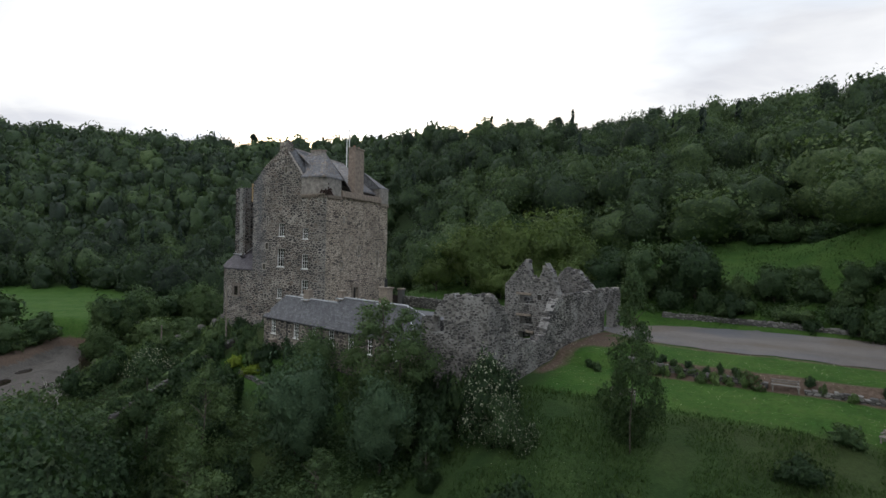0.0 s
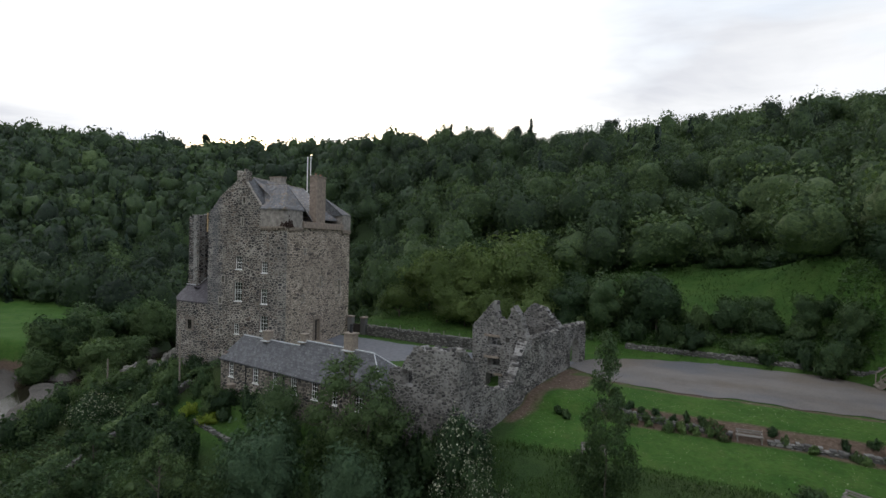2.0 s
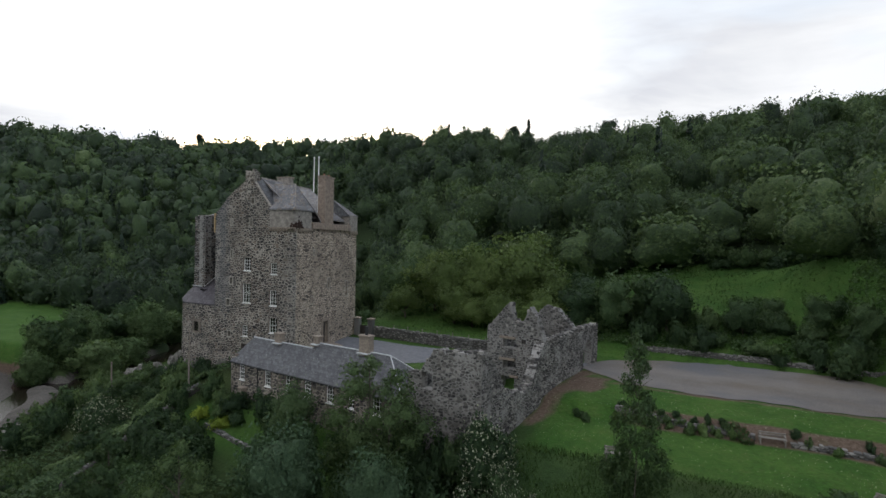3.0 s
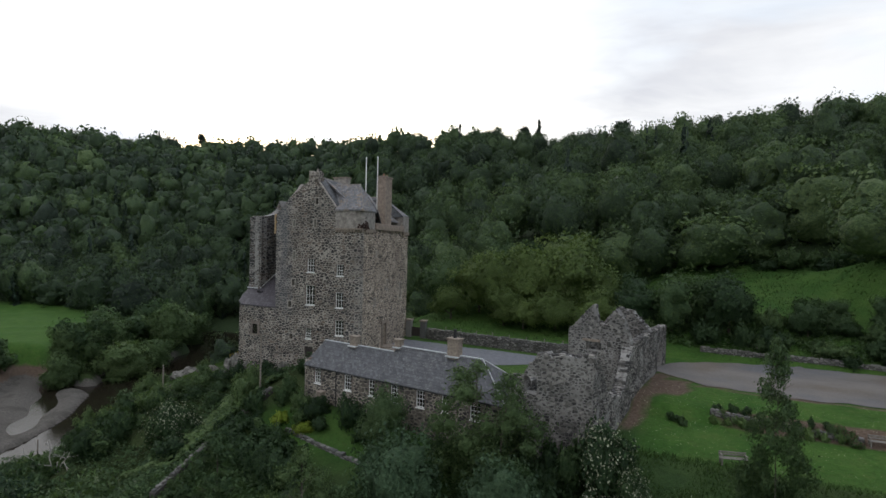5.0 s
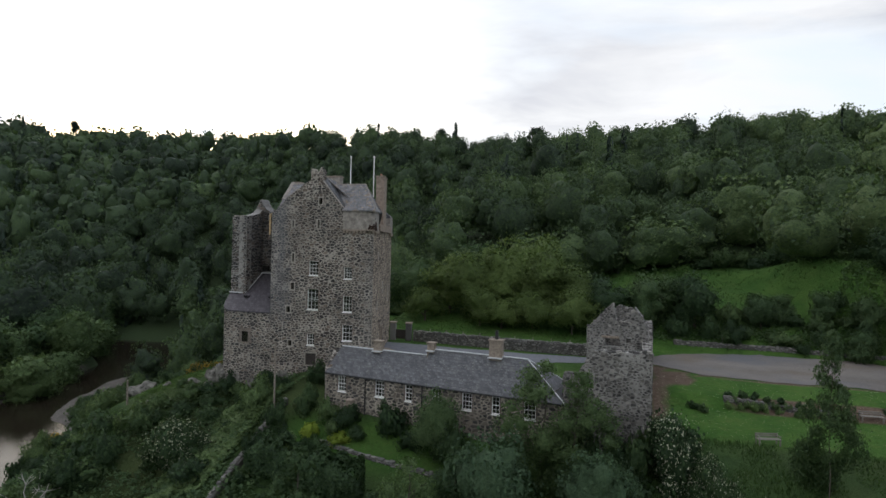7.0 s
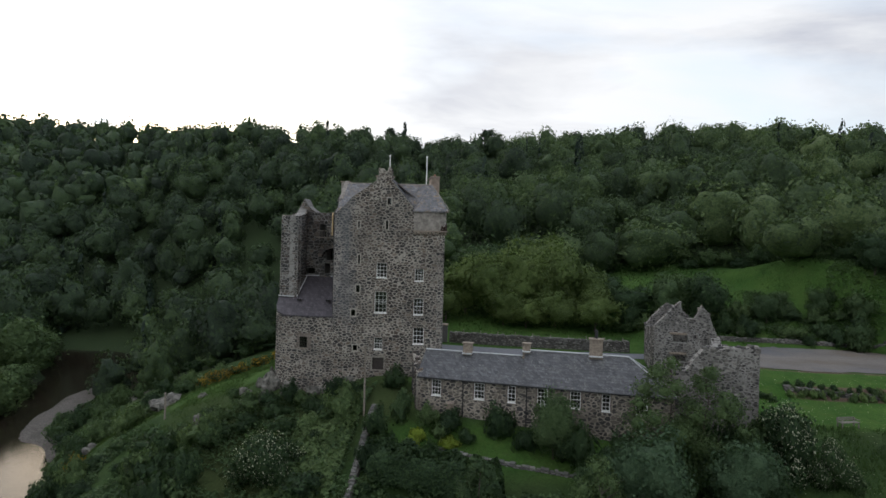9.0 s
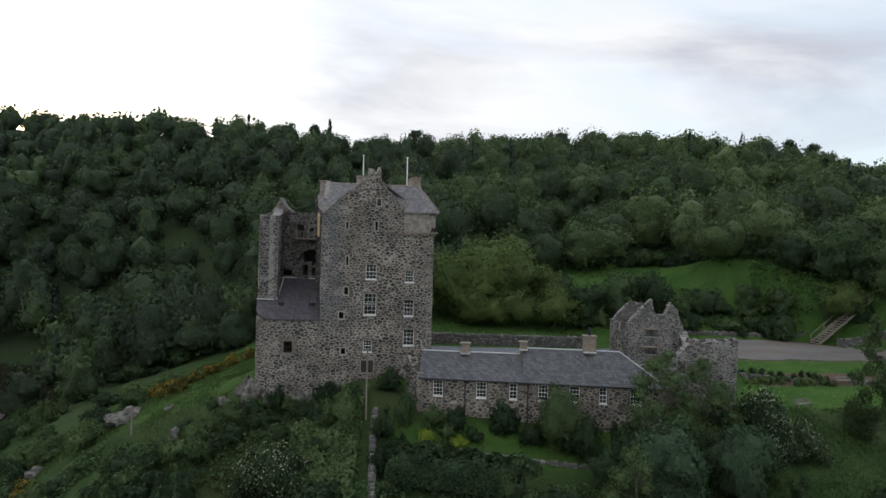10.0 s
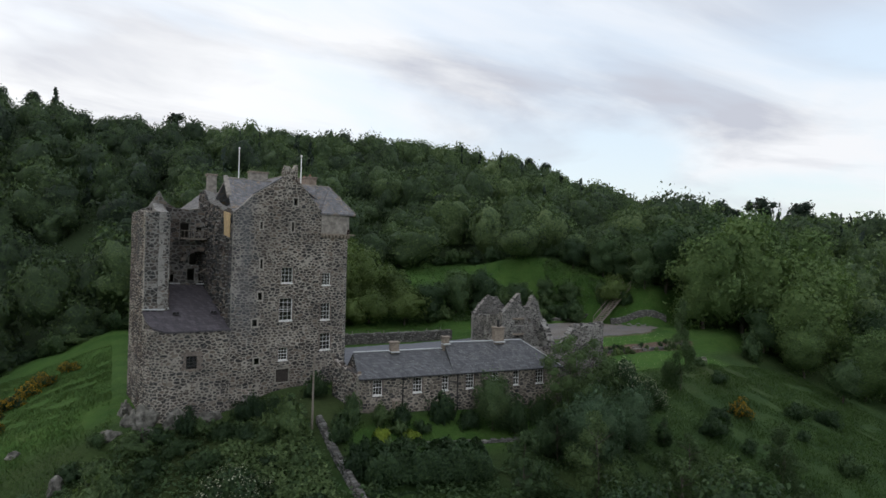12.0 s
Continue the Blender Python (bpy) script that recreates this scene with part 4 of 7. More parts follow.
# ---------------------------------------------------------------- cottage range
CT = radians(-9.1)
CU, CV = Vector((math.cos(CT), math.sin(CT), 0)), Vector((-math.sin(CT), math.cos(CT), 0))
C0 = Vector((-40.3, 34.93, 0))
cp = lambda u, v, z: C0 + CU * u + CV * v + Vector((0, 0, z))
cxy = lambda u, v: cp(u, v, 0).xy
cottage = thing("cottage", cp(9.7, 2.2, -3.9), "long low rubble cottage with grey slate roof and white sash windows", "cottage")
SPLIT, END, DEEP, EAVE = 8.35, 19.35, 4.5, -0.8
cfront = Line(cxy(0, 0), cxy(END, 0))
COT = [(1.55, 0.78), (5.05, 0.82), (7.6, 0.62), (9.95, 0.78), (12.4, 0.78), (14.6, 0.6), (17.1, 0.85)]
cot_holes = [hole(cfront, u, -1.68, a, 1.24) for u, a in COT]
wc = wall_core("wall", cfront, -5.2, lambda u: EAVE - 0.02, 0.6, cot_holes, COT_MORTAR, cottage, "rubble front wall")
facing(cfront, -5.2, lambda u: EAVE - 0.04, cot_holes, COT_RUBBLE, wc, 31, 0.36, 0.24, joint=0.034, singles=[(0, 20, -3.2, -0.8)], margin=0.09)
for u, a in COT:
    sash(cfront, u, -1.68, a, 1.24, 2 if a < 0.7 else 3, 4, cottage, deep=0.07)
cleft = Line(cxy(0, DEEP), cxy(0, 0.12))
gt = steps_of([(0, EAVE), (DEEP / 2, 0.85), (DEEP - 0.12, EAVE)])
wl = wall_core("wall", cleft, -5.2, gt, 0.6, [], MORTAR, cottage)
facing(cleft, -5.2, gt, [], RUBBLE, wl, 32, 0.42, 0.3)
cright = Line(cxy(END, 0.12), cxy(END, DEEP))
wr = wall_core("wall", cright, -5.2, lambda u: EAVE - 0.02, 0.6, [], MORTAR, cottage)
facing(cright, -5.2, lambda u: EAVE - 0.04, [], RUBBLE, wr, 33, 0.42, 0.3)
cback = Line(cxy(END, DEEP), cxy(0, DEEP))
wk = wall_core("wall", cback, -5.2, lambda u: EAVE - 0.02, 0.6, [], MORTAR, cottage)
OV = 0.18
bm = bmesh.new()
slope = (0.85 - EAVE) / (DEEP / 2)
for v0, v1 in ((-OV, DEEP / 2), (DEEP + OV, DEEP / 2)):
    ze = EAVE - slope * OV + 0.06
    slab(bm, [cp(-0.05, v0, ze), cp(SPLIT + 0.1, v0, ze), cp(SPLIT + 0.1, v1, 0.85), cp(-0.05, v1, 0.85)], 0.1)
part("roof", bm, SLATE, cottage, "lower grey slate roof")
RZ, HIP = 1.38, 16.3
slope2 = (RZ - EAVE) / (DEEP / 2)
ze = EAVE - slope2 * OV + 0.08
bm = bmesh.new()
slab(bm, [cp(SPLIT, -OV, ze), cp(END + OV, -OV, ze), cp(HIP, DEEP / 2, RZ), cp(SPLIT, DEEP / 2, RZ)], 0.1)
slab(bm, [cp(END + OV, DEEP + OV, ze), cp(SPLIT, DEEP + OV, ze), cp(SPLIT, DEEP / 2, RZ), cp(HIP, DEEP / 2, RZ)], 0.1)
slab(bm, [cp(END + OV, -OV, ze), cp(END + OV, DEEP + OV, ze), cp(HIP, DEEP / 2, RZ)], 0.1)
part("roof", bm, SLATE, cottage, "higher hipped grey slate roof")
bm = bmesh.new()
rod(bm, cp(0, DEEP / 2, 0.9), cp(SPLIT, DEEP / 2, 0.9), 0.06, sides=6)
rod(bm, cp(SPLIT, DEEP / 2, RZ + 0.04), cp(HIP, DEEP / 2, RZ + 0.04), 0.06, sides=6)
for v in (-OV, DEEP + OV):
    rod(bm, cp(HIP, DEEP / 2, RZ + 0.04), cp(END + OV, v, ze + 0.04), 0.045, sides=6)
part("ridge", bm, LEAD, cottage, "pale lead ridge and hip rolls")
part("gable_wall", slab(bmesh.new(), [cp(SPLIT, 0.2, EAVE + 0.1), cp(SPLIT, DEEP / 2, RZ - 0.05), cp(SPLIT, DEEP - 0.2, EAVE + 0.1), cp(SPLIT + 0.05, DEEP / 2, EAVE)], 0.02), SLATE, cottage)
bm = bmesh.new()
rod(bm, cp(0, -OV - 0.05, EAVE - 0.14), cp(END + OV, -OV - 0.05, EAVE - 0.14), 0.06, sides=8)
for u in (3.75, 8.75):
    rod(bm, cp(u, -0.09, EAVE - 0.15), cp(u, -0.09, -4.2), 0.05, sides=8)
part("gutter", bm, DARK_IRON, cottage, "dark gutter and down pipes")
for u, zt, a, b, mat_, pots in ((3.6, 1.6, 0.75, 0.55, DRESSED, 0), (8.45, 1.9, 0.6, 0.5, DRESSED, 0), (13.85, 2.6, 1.0, 0.6, DRESSED, 1)):
    zr = 0.4 if u < SPLIT else 0.9
    st = part("chimney", boxes((cp(u, DEEP / 2, (zr + zt) / 2 - 0.1), (a, b, zt - zr + 0.2), CT, 0.02)), mat_, cottage, "buff dressed chimney stack")
    part("cope", boxes((cp(u, DEEP / 2, zt + 0.03), (a + 0.14, b + 0.14, 0.12), CT, 0.02)), DRESSED, st)
    part("flashing", boxes((cp(u, DEEP / 2 - 0.2, zr + 0.42), (a + 0.06, b + 0.1, 0.08), CT)), LEAD, st)
    for _ in range(pots):
        part("chimney_pot", rod(bmesh.new(), cp(u, DEEP / 2, zt), cp(u, DEEP / 2, zt + 0.75), 0.14, 0.12, 10), DARK_IRON, st)

def broken_top(line, top, thick, holes, material, wall, seed):
    """Loose stones left standing on the torn top of a wall."""
    rng = random.Random(seed + 7)
    bm = bmesh.new()
    u = 0.1
    while u < line.length - 0.1:
        s = rng.uniform(0.18, 0.42)
        a, b = top(max(0, u - 0.15)), top(min(line.length, u + 0.15))
        steep = abs(b - a) > 0.45
        for k in range(1 if steep else max(1, int(abs(b - a) / 0.22))):
            z = top(u) - 0.2 if steep else min(a, b) + 0.22 * k
            s = 0.16 if steep else s
            for off in (-0.14, -thick / 2, 0.14 - thick):
                if rng.random() < 0.85:
                    box(bm, line.at(u, z + rng.uniform(-0.04, 0.08), off + rng.uniform(-0.05, 0.05)), (s, rng.uniform(0.3, 0.44) if steep else rng.uniform(0.22, 0.36), 0.3 if steep else rng.uniform(0.14, 0.28)), line.turn(u) + rng.uniform(-0.4, 0.4), 0.03)
        u += s * 0.9
    ob = part("loose_stone", bm, material, wall, "loose stones along the broken wall top")
    ob["kind"] = "stuff"


# wall stub joining the cottage and the tower, with steps
stub = Line((-41.3, 38.4), (-40.45, 35.0))
link = thing("yard_wall", (-40.9, 36.6, -4.0), "short ragged rubble wall between cottage and tower", "wall")
st_top = ragged(steps_of([(0, 0.3), (1.5, -0.3), (3.5, -0.6)]), 0.15, 41, 0.6)
ws = wall_core("wall", stub, -5.5, st_top, 0.6, [], MORTAR, link)
facing(stub, -5.5, st_top, [], RUBBLE, ws, 42, 0.42, 0.3)
broken_top(stub, st_top, 0.6, [], RUBBLE, ws, 43)

# ---------------------------------------------------------------- roofless ruin
ruin = thing("ruined_outbuilding", (-16.5, 43.0, -2.5), "roofless ruined stone outbuilding with broken gables", "ruin")


def ruin_wall(line, low, top, holes, seed, thick=0.75, label="", singles=(), rag=0.13):
    t = ragged(top, rag * 1.5, seed, 0.35)
    wall = wall_core("wall", line, low, t, thick, holes, RUIN_MORTAR, ruin, label, cell=0.3, uneven=0.1)
    facing(line, low, t, holes, RUIN_RUBBLE, wall, seed, 0.27, 0.18, proud=0.05, joint=0.026, singles=singles, margin=0.02)
    back = Line(line.at(line.length, 0, -thick).xy, line.at(0, 0, -thick).xy)
    facing(back, low, lambda u: t(min(max(line.length - u, 0), line.length)) - 0.05, [(line.length - h[1], line.length - h[0], h[2], h[3]) for h in holes],
           RUIN_RUBBLE, wall, seed + 50, 0.45, 0.3, proud=0.06, joint=0.04, margin=0.02)
    broken_top(line, t, thick, holes, RUIN_RUBBLE, wall, seed)
    return wall


g1_ = Line((-19.5, 43.1), (-14.45, 42.11))
gx = lambda x: (x + 19.5) * 1.019
ruin_wall(g1_, -3.6, steps_of([(0, 2.85), (gx(-17.9), 4.7), (gx(-17.4), 5.2), (gx(-17.2), 3.8), (gx(-16.9), 3.5), (gx(-16.2), 3.45), (gx(-15.95), 4.0), (gx(-15.75), 5.0), (gx(-15.1), 4.2), (gx(-14.55), 2.6), (5.2, 2.3)]),
          [(gx(-18.0), gx(-16.75), 1.35, 2.05), (gx(-17.95), gx(-16.8), -0.4, 0.3), (gx(-16.3), gx(-15.9), 1.75, 2.2), (gx(-18.1), gx(-16.9), -2.4, -1.0)], 61, label="broken front gable")
ruin_wall(Line((-18.4, 50.5), (-13.4, 49.4)), -3.0, steps_of([(0, 1.9), (1.3, 3.6), (1.9, 4.0), (3.3, 3.95), (5.1, 2.0)]), [], 62, label="rear gable")
ruin_wall(Line((-18.35, 50.6), (-19.5, 43.1)), -3.4, steps_of([(0, 1.9), (4.0, 2.1), (7.6, 2.8)]), [(2.0, 2.5, 0.2, 1.2), (4.2, 4.7, 0.1, 1.2)], 63, label="side wall with narrow windows")
e_line = Line((-15.5, 31.8), (-12.6, 55.7))
ey = lambda y: (y - 31.8) * 24.075 / 23.9
ruin_wall(e_line, -6.0, steps_of([(0, 2.85), (ey(32.6), 2.75), (ey(33.6), 2.0), (ey(35.0), 0.1), (ey(36.3), -0.5), (ey(38.2), -0.9), (ey(39.6), -0.6), (ey(40.6), 0.8), (ey(41.6), 2.0), (ey(43), 2.15), (ey(49), 2.2), (24.1, 2.1)]),
          [(ey(51.6), ey(54.0), -3.0, 0.3), (ey(51.9), ey(53.7), 0.3, 0.75), (ey(52.35), ey(53.25), 0.75, 1.0)], 64, label="long enclosing wall with an arched gateway", singles=[(0, 24, -3, 1)], rag=0.08)
ruin_wall(Line((-21.2, 32.5), (-15.5, 31.8)), -6.5, steps_of([(0, 0.9), (1.0, 1.1), (1.9, 2.5), (2.3, 2.75), (4.5, 2.7), (5.7, 3.0)]), [(1.15, 2.05, 0.05, 1.2)], 65, label="lower end wall with one window", rag=0.2)
ruin_wall(Line((-20.6, 38.5), (-21.2, 32.5)), -6.0, steps_of([(0, -0.6), (3, 0.2), (6, 0.9)]), [], 66, rag=0.25)
bm = bmesh.new()
for k, (x, z) in enumerate(((-17.9, 2.2), (-17.2, 2.2), (-17.9, 0.4), (-17.2, 0.42), (-16.9, -0.95))):
    p = g1_.at(gx(x), z, 0.03)
    box(bm, p, (0.75, 0.3, 0.2), g1_.turn(1), 0.03)
part("lintel", bm, DRESSED, ruin, "pale lintel stones")

# ---------------------------------------------------------------- ground sheet
def spread(core0, core1, step, reach):
    """Places along one axis: close together in the middle, wider apart to the horizon."""
    mid = list(np.arange(core0, core1 + 0.01, step))
    out, d = [], step
    x = mid[-1]
    while x < reach:
        d = min(d * 1.16, 160.0)
        x += d
        out.append(x)
    pre, d, x = [], step, mid[0]
    while x > -reach:
        d = min(d * 1.16, 160.0)
        x -= d
        pre.append(x)
    return np.array(pre[::-1] + mid + out)


def draped(name, xs, ys, material):
    gx_, gy_ = np.meshgrid(xs, ys)
    gz_ = height(gx_, gy_)
    v = np.stack([gx_.ravel(), gy_.ravel(), gz_.ravel()], 1)
    nx, ny = len(xs), len(ys)
    i = np.arange((ny - 1) * nx).reshape(ny - 1, nx)[:, :-1].ravel()
    f = np.stack([i, i + 1, i + nx + 1, i + nx], 1)
    me = bpy.data.meshes.new(name)
    me.vertices.add(len(v))
    me.vertices.foreach_set("co", v.astype(np.float32).ravel())
    me.loops.add(f.size)
    me.loops.foreach_set("vertex_index", f.astype(np.int32).ravel())
    me.polygons.add(len(f))
    me.polygons.foreach_set("loop_start", np.arange(0, f.size, 4, dtype=np.int32))
    me.polygons.foreach_set("use_smooth", np.ones(len(f), bool))
    me.materials.append(material)
    me.update(calc_edges=True)
    return me, v


WOOD_B = [-180, -80, -66, -57, -50, -45, -38, -30, -20, -10, 0, 8, 20, 26, 32, 45, 60, 75, 180]
WOOD_R = [400, 210, 200, 184, 138, 120, 112, 106, 98, 93.5, 91, 91, 92, 88.5, 82, 78, 81, 84, 400]


def polar(x, y):
    dx, dy = x - MID[0], y - MID[1]
    return np.degrees(np.arctan2(dx, dy)), np.hypot(dx, dy)


me, v = draped("ground", spread(-170, 60, 1.0, 3200), spread(-30, 120, 1.0, 3200), GROUND)
X, Y, Z = v.T
bear, rad = polar(X, Y)
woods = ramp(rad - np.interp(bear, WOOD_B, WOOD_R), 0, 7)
bed = X - river_x(Y)
field = ramp(-bed, 16, 24) * ramp(rad, 215, 195)
BED_X, BED_Y = [-10, -6, -3, 3, 8, 13], [42.0, 41.7, 41.5, 41.3, 41.5, 42.0]
lawn = ramp(X, -14.5, -12.5) * ramp(Y, 33.8, 35.4) * ramp(Y, 62, 60) * ramp(X, 14, 9)
meadow = ramp(X, -48, -42) * np.maximum(ramp(Y, 70, 76), ramp(Y, 55, 57) * np.maximum(ramp(X, -13, -18), 0.2))
garden = ramp(X, -43, -41.5) * ramp(X, -23, -25) * ramp(Y, 28.6, 29.4) * ramp(Y, 34.5, 33)
yard = ramp(X, -43, -41) * ramp(Y, 38, 40)
slope_w = ramp(X, -50, -58) * ramp(X, -74, -66) * ramp(Y, 40, 46) * 0.8
mown = np.clip(np.maximum.reduce([field, lawn, meadow * 0.8, garden * 0.7, yard * 0.7, slope_w]), 0, 1)
shingle = ramp(height(X, Y), WATER + 1.7, WATER + 0.9) * ramp(Y, 160, 120)
soil = 0.8 * ramp(height(X, Y), WATER + 3.4, WATER + 2.2) * ramp(bed, -8, -16) * ramp(Y, 70, 60)
soil = np.maximum(soil, 0.8 * ramp(np.hypot((X + 11.6) / 2.2, (Y - 46.5) / 3.4), 1.0, 0.5))
soil = np.maximum(soil, 0.8 * ramp(np.abs(Y - np.interp(X, BED_X, BED_Y)), 1.3, 0.5) * ramp(X, -9.5, -8) * ramp(X, 16, 13))
kerb = np.interp(X, [-13.2, -12, -9, -5, 10, 17], [51.4, 50.5, 48.2, 47.2, 47.4, 49.5])
soil = np.maximum(soil, 0.62 * ramp(np.abs(Y - kerb + 0.3), 1.1, 0.2) * ramp(X, -13.5, -12.5) * ramp(X, 17, 14))
soil = np.maximum(soil, 0.75 * ramp(np.abs(X - np.interp(Y, [34, 52], [-14.6, -12.5])), 1.4, 0.3) * ramp(Y, 36, 39) * ramp(Y, 53, 50))
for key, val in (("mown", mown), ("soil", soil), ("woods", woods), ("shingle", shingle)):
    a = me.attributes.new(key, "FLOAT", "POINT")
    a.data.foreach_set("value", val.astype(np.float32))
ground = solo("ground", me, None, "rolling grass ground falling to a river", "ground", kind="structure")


def band(name, xs, near, far, lift, material, label, n=10):
    """A road surface between two plan edges that run along x."""
    verts, faces = [], []
    for x in xs:
        for k in range(n + 1):
            y = near(x) + (far(x) - near(x)) * k / n
            verts.append((x, y, float(height(x, y)) + lift))
    for i in range(len(xs) - 1):
        for k in range(n):
            a = i * (n + 1) + k
            faces.append((a, a + n + 1, a + n + 2, a + 1))
    return solo(name, mesh_of(name, verts, faces, smooth=True), material, label, "road", kind="structure")


wob = lambda x, s: 0.22 * math.sin(x * 0.9 + s) + 0.15 * math.sin(x * 2.3 + 2 * s)
band("road", list(np.arange(-13.2, 17.1, 0.6)),
     lambda x: float(np.interp(x, [-13.2, -12, -9, -5, 10, 17], [51.4, 50.5, 48.2, 47.2, 47.4, 49.5])) + wob(x, 0.3),
     lambda x: float(np.interp(x, [-13.2, -11, -3, 9, 13, 17], [54.3, 57.2, 60.4, 60.0, 56.0, 52.0])) + wob(x, 1.7), 0.05, GRAVEL, "wide gravel parking ground with worn wheel tracks", 16)
band("road_asphalt", list(np.arange(-42.5, -12.9, 0.6)),
     lambda x: float(np.interp(x, [-42.5, -40, -36, -30, -24, -18, -13], [50.2, 46.0, 43.2, 45.0, 49.5, 51.0, 51.4])) + wob(x, 0.9) * 0.5,
     lambda x: float(np.interp(x, [-42.5, -40, -34, -26, -20, -13], [54.6, 54.6, 54.0, 53.6, 53.9, 54.3])) + wob(x, 2.9) * 0.4, 0.045, ASPHALT, "worn grey asphalt drive through the gateway to the tower")

# river
ys = np.arange(-260, 300, 4.0)
verts = []
for y in ys:
    c = float(river_x(y))
    verts += [(c - 34, y, WATER), (c, y, WATER), (c + 22, y, WATER)]
faces = []
for i in range(len(ys) - 1):
    a = 3 * i
    faces += [(a, a + 1, a + 4, a + 3), (a + 1, a + 2, a + 5, a + 4)]
solo("water", mesh_of("water", verts, faces), WATER_MAT, "dark peaty river water reflecting the sky", "river", kind="structure")


def heap(name, at, size, seed, material, label, category, flat=0.6, group=""):
    """A boulder or bank: a lumpy faceted stone."""
    bm = bmesh.new()
    bmesh.ops.create_icosphere(bm, subdivisions=3, radius=1.0)
    for q in bm.verts:
        d = 1 + 0.55 * noise.noise(q.co * 1.5 + Vector((seed * 3.1, 0, 0))) + 0.5 * (abs(noise.noise(q.co * 3.3 + Vector((0, seed, 0)))) - 0.2)
        q.co = Vector((q.co.x * size[0] * d, q.co.y * size[1] * d, q.co.z * size[2] * d))
    bmesh.ops.transform(bm, matrix=Matrix.Translation(at), verts=bm.verts)
    return solo(name, bm, material, label, category, group)


# rock under the tower and on the west slope
gz = lambda x, y: float(height(x, y))
for k, (x, y, a, b, c) in enumerate(((-55.3, 41.4, 1.0, 0.9, 1.5), (-53.2, 40.7, 0.9, 0.6, 1.1), (-56.2, 41.6, 0.6, 0.6, 1.0), (-50.8, 40.6, 0.9, 0.5, 0.8), (-57.6, 40.6, 0.6, 0.5, 0.6),
                                     (-68.6, 46.0, 1.5, 1.3, 1.2), (-60.5, 37.8, 0.5, 0.5, 0.7), (-63.5, 44.0, 0.5, 0.4, 0.35), (-61.0, 31.0, 0.6, 0.6, 0.9), (-75.5, 44.0, 0.8, 0.7, 0.7),
                                     (-47.6, 40.5, 0.7, 0.4, 0.8), (-56.6, 44.2, 0.5, 0.9, 1.0), (-55.0, 39.6, 0.7, 0.5, 0.9))):
    heap("rock_outcrop", (x, y, gz(x, y) - 0.1 * c), (a, b, c), k + 5, ROCK, "pale weathered rock breaking through the grass", "rock", group="outcrops below the tower")

# ---------------------------------------------------------------- field walls, fence, garden
def stone_wall(name, line, rise, low, thick, seed, label, category="wall", singles=(), cell=0.5):
    ob = thing(name, line.at(line.length / 2, gz(*line.at(line.length / 2, 0).xy)), label, category)
    base = lambda u: gz(*line.at(u, 0).xy)
    top = ragged(lambda u: base(u) + rise, 0.05, seed, 0.5)
    lowest = min(base(u) for u in np.linspace(0, line.length, 40)) - low
    c = wall_core("wall_core", line, lowest, top, thick, [], EARTHY, ob, cell=cell, uneven=0.06)
    facing(line, lowest, top, [], DRYSTONE, c, seed, 0.36, 0.2, proud=0.06, joint=0.02, singles=singles)
    rng = random.Random(seed)
    u = 0.15
    while u < line.length - 0.1:
        s = rng.uniform(0.2, 0.42)
        p = line.at(u, top(u) + rng.uniform(-0.03, 0.06), -thick * rng.uniform(0.38, 0.62))
        part("cope_stone", boxes((p, (s, thick * rng.uniform(0.45, 1.0), rng.uniform(0.08, 0.26)), line.turn(u) + rng.uniform(-0.15, 0.15), 0.03)), DRYSTONE, c)
        u += s + 0.02
    return ob


stone_wall("courtyard_wall", Line((-39.6, 56.6), (-30.0, 55.3), (-18.9, 54.7)), 1.2, 0.4, 0.5, 71, "long grey drystone wall along the drive", singles=[(0, 22, -2.2, -0.5)])
stone_wall("retaining_wall", Line((-9.5, 61.2), (2, 61.0), (12.5, 60.6)), 0.4, 0.9, 0.5, 72, "low tumbled retaining wall beside the parking ground", singles=[(0, 24, -2, 1)])
stone_wall("border_wall", Line((-8.8, 41.65), (-5.5, 41.35), (-2.5, 41.15), (0.2, 41.1)), 0.28, 0.6, 0.5, 76, "low tumbled rockery wall at the flower bed's foot", singles=[(0, 24, -4, 1)])
stone_wall("border_wall", Line((2.2, 41.0), (5.0, 41.0), (8.5, 41.2), (13.0, 41.7)), 0.22, 0.6, 0.6, 77, "low tumbled rockery wall below the upper lawn", singles=[(0, 24, -4, 1)])
stone_wall("garden_wall", Line((-43.95, 34.5), (-43.95, 32.0), (-43.7, 27.0), (-43.3, 22.5)), 0.5, 0.7, 0.45, 73, "lichened rubble garden wall running downhill")
stone_wall("garden_terrace", Line((-39.0, 30.9), (-33.0, 29.7), (-26.5, 28.6)), 0.1, 0.7, 0.45, 74, "low tumbled stone edge of the garden lawn")
stone_wall("park_wall", Line((13.0, 56.0), (16.5, 53.6), (20.5, 51.0)), 1.0, 0.6, 0.5, 75, "grey stone wall beside the steps")

for k, x in enumerate((-40.2, -42.2)):
    gp = thing("gate_pier", (x, 56.8, -2.0), "square rubble gate pier", "gate pier", "gate piers by the tower")
    part("pier", boxes(((x, 56.8, -0.95), (0.7, 0.7, 2.2), 0.1, 0.05)), DRYSTONE, gp)
    part("cap", boxes(((x, 56.8, 0.22), (0.85, 0.85, 0.16), 0.1, 0.04)), DRESSED, gp)
part("gate_leaf", boxes(((-41.2, 56.85, -1.2), (1.3, 0.06, 1.1))), DARK_WOOD, gp)


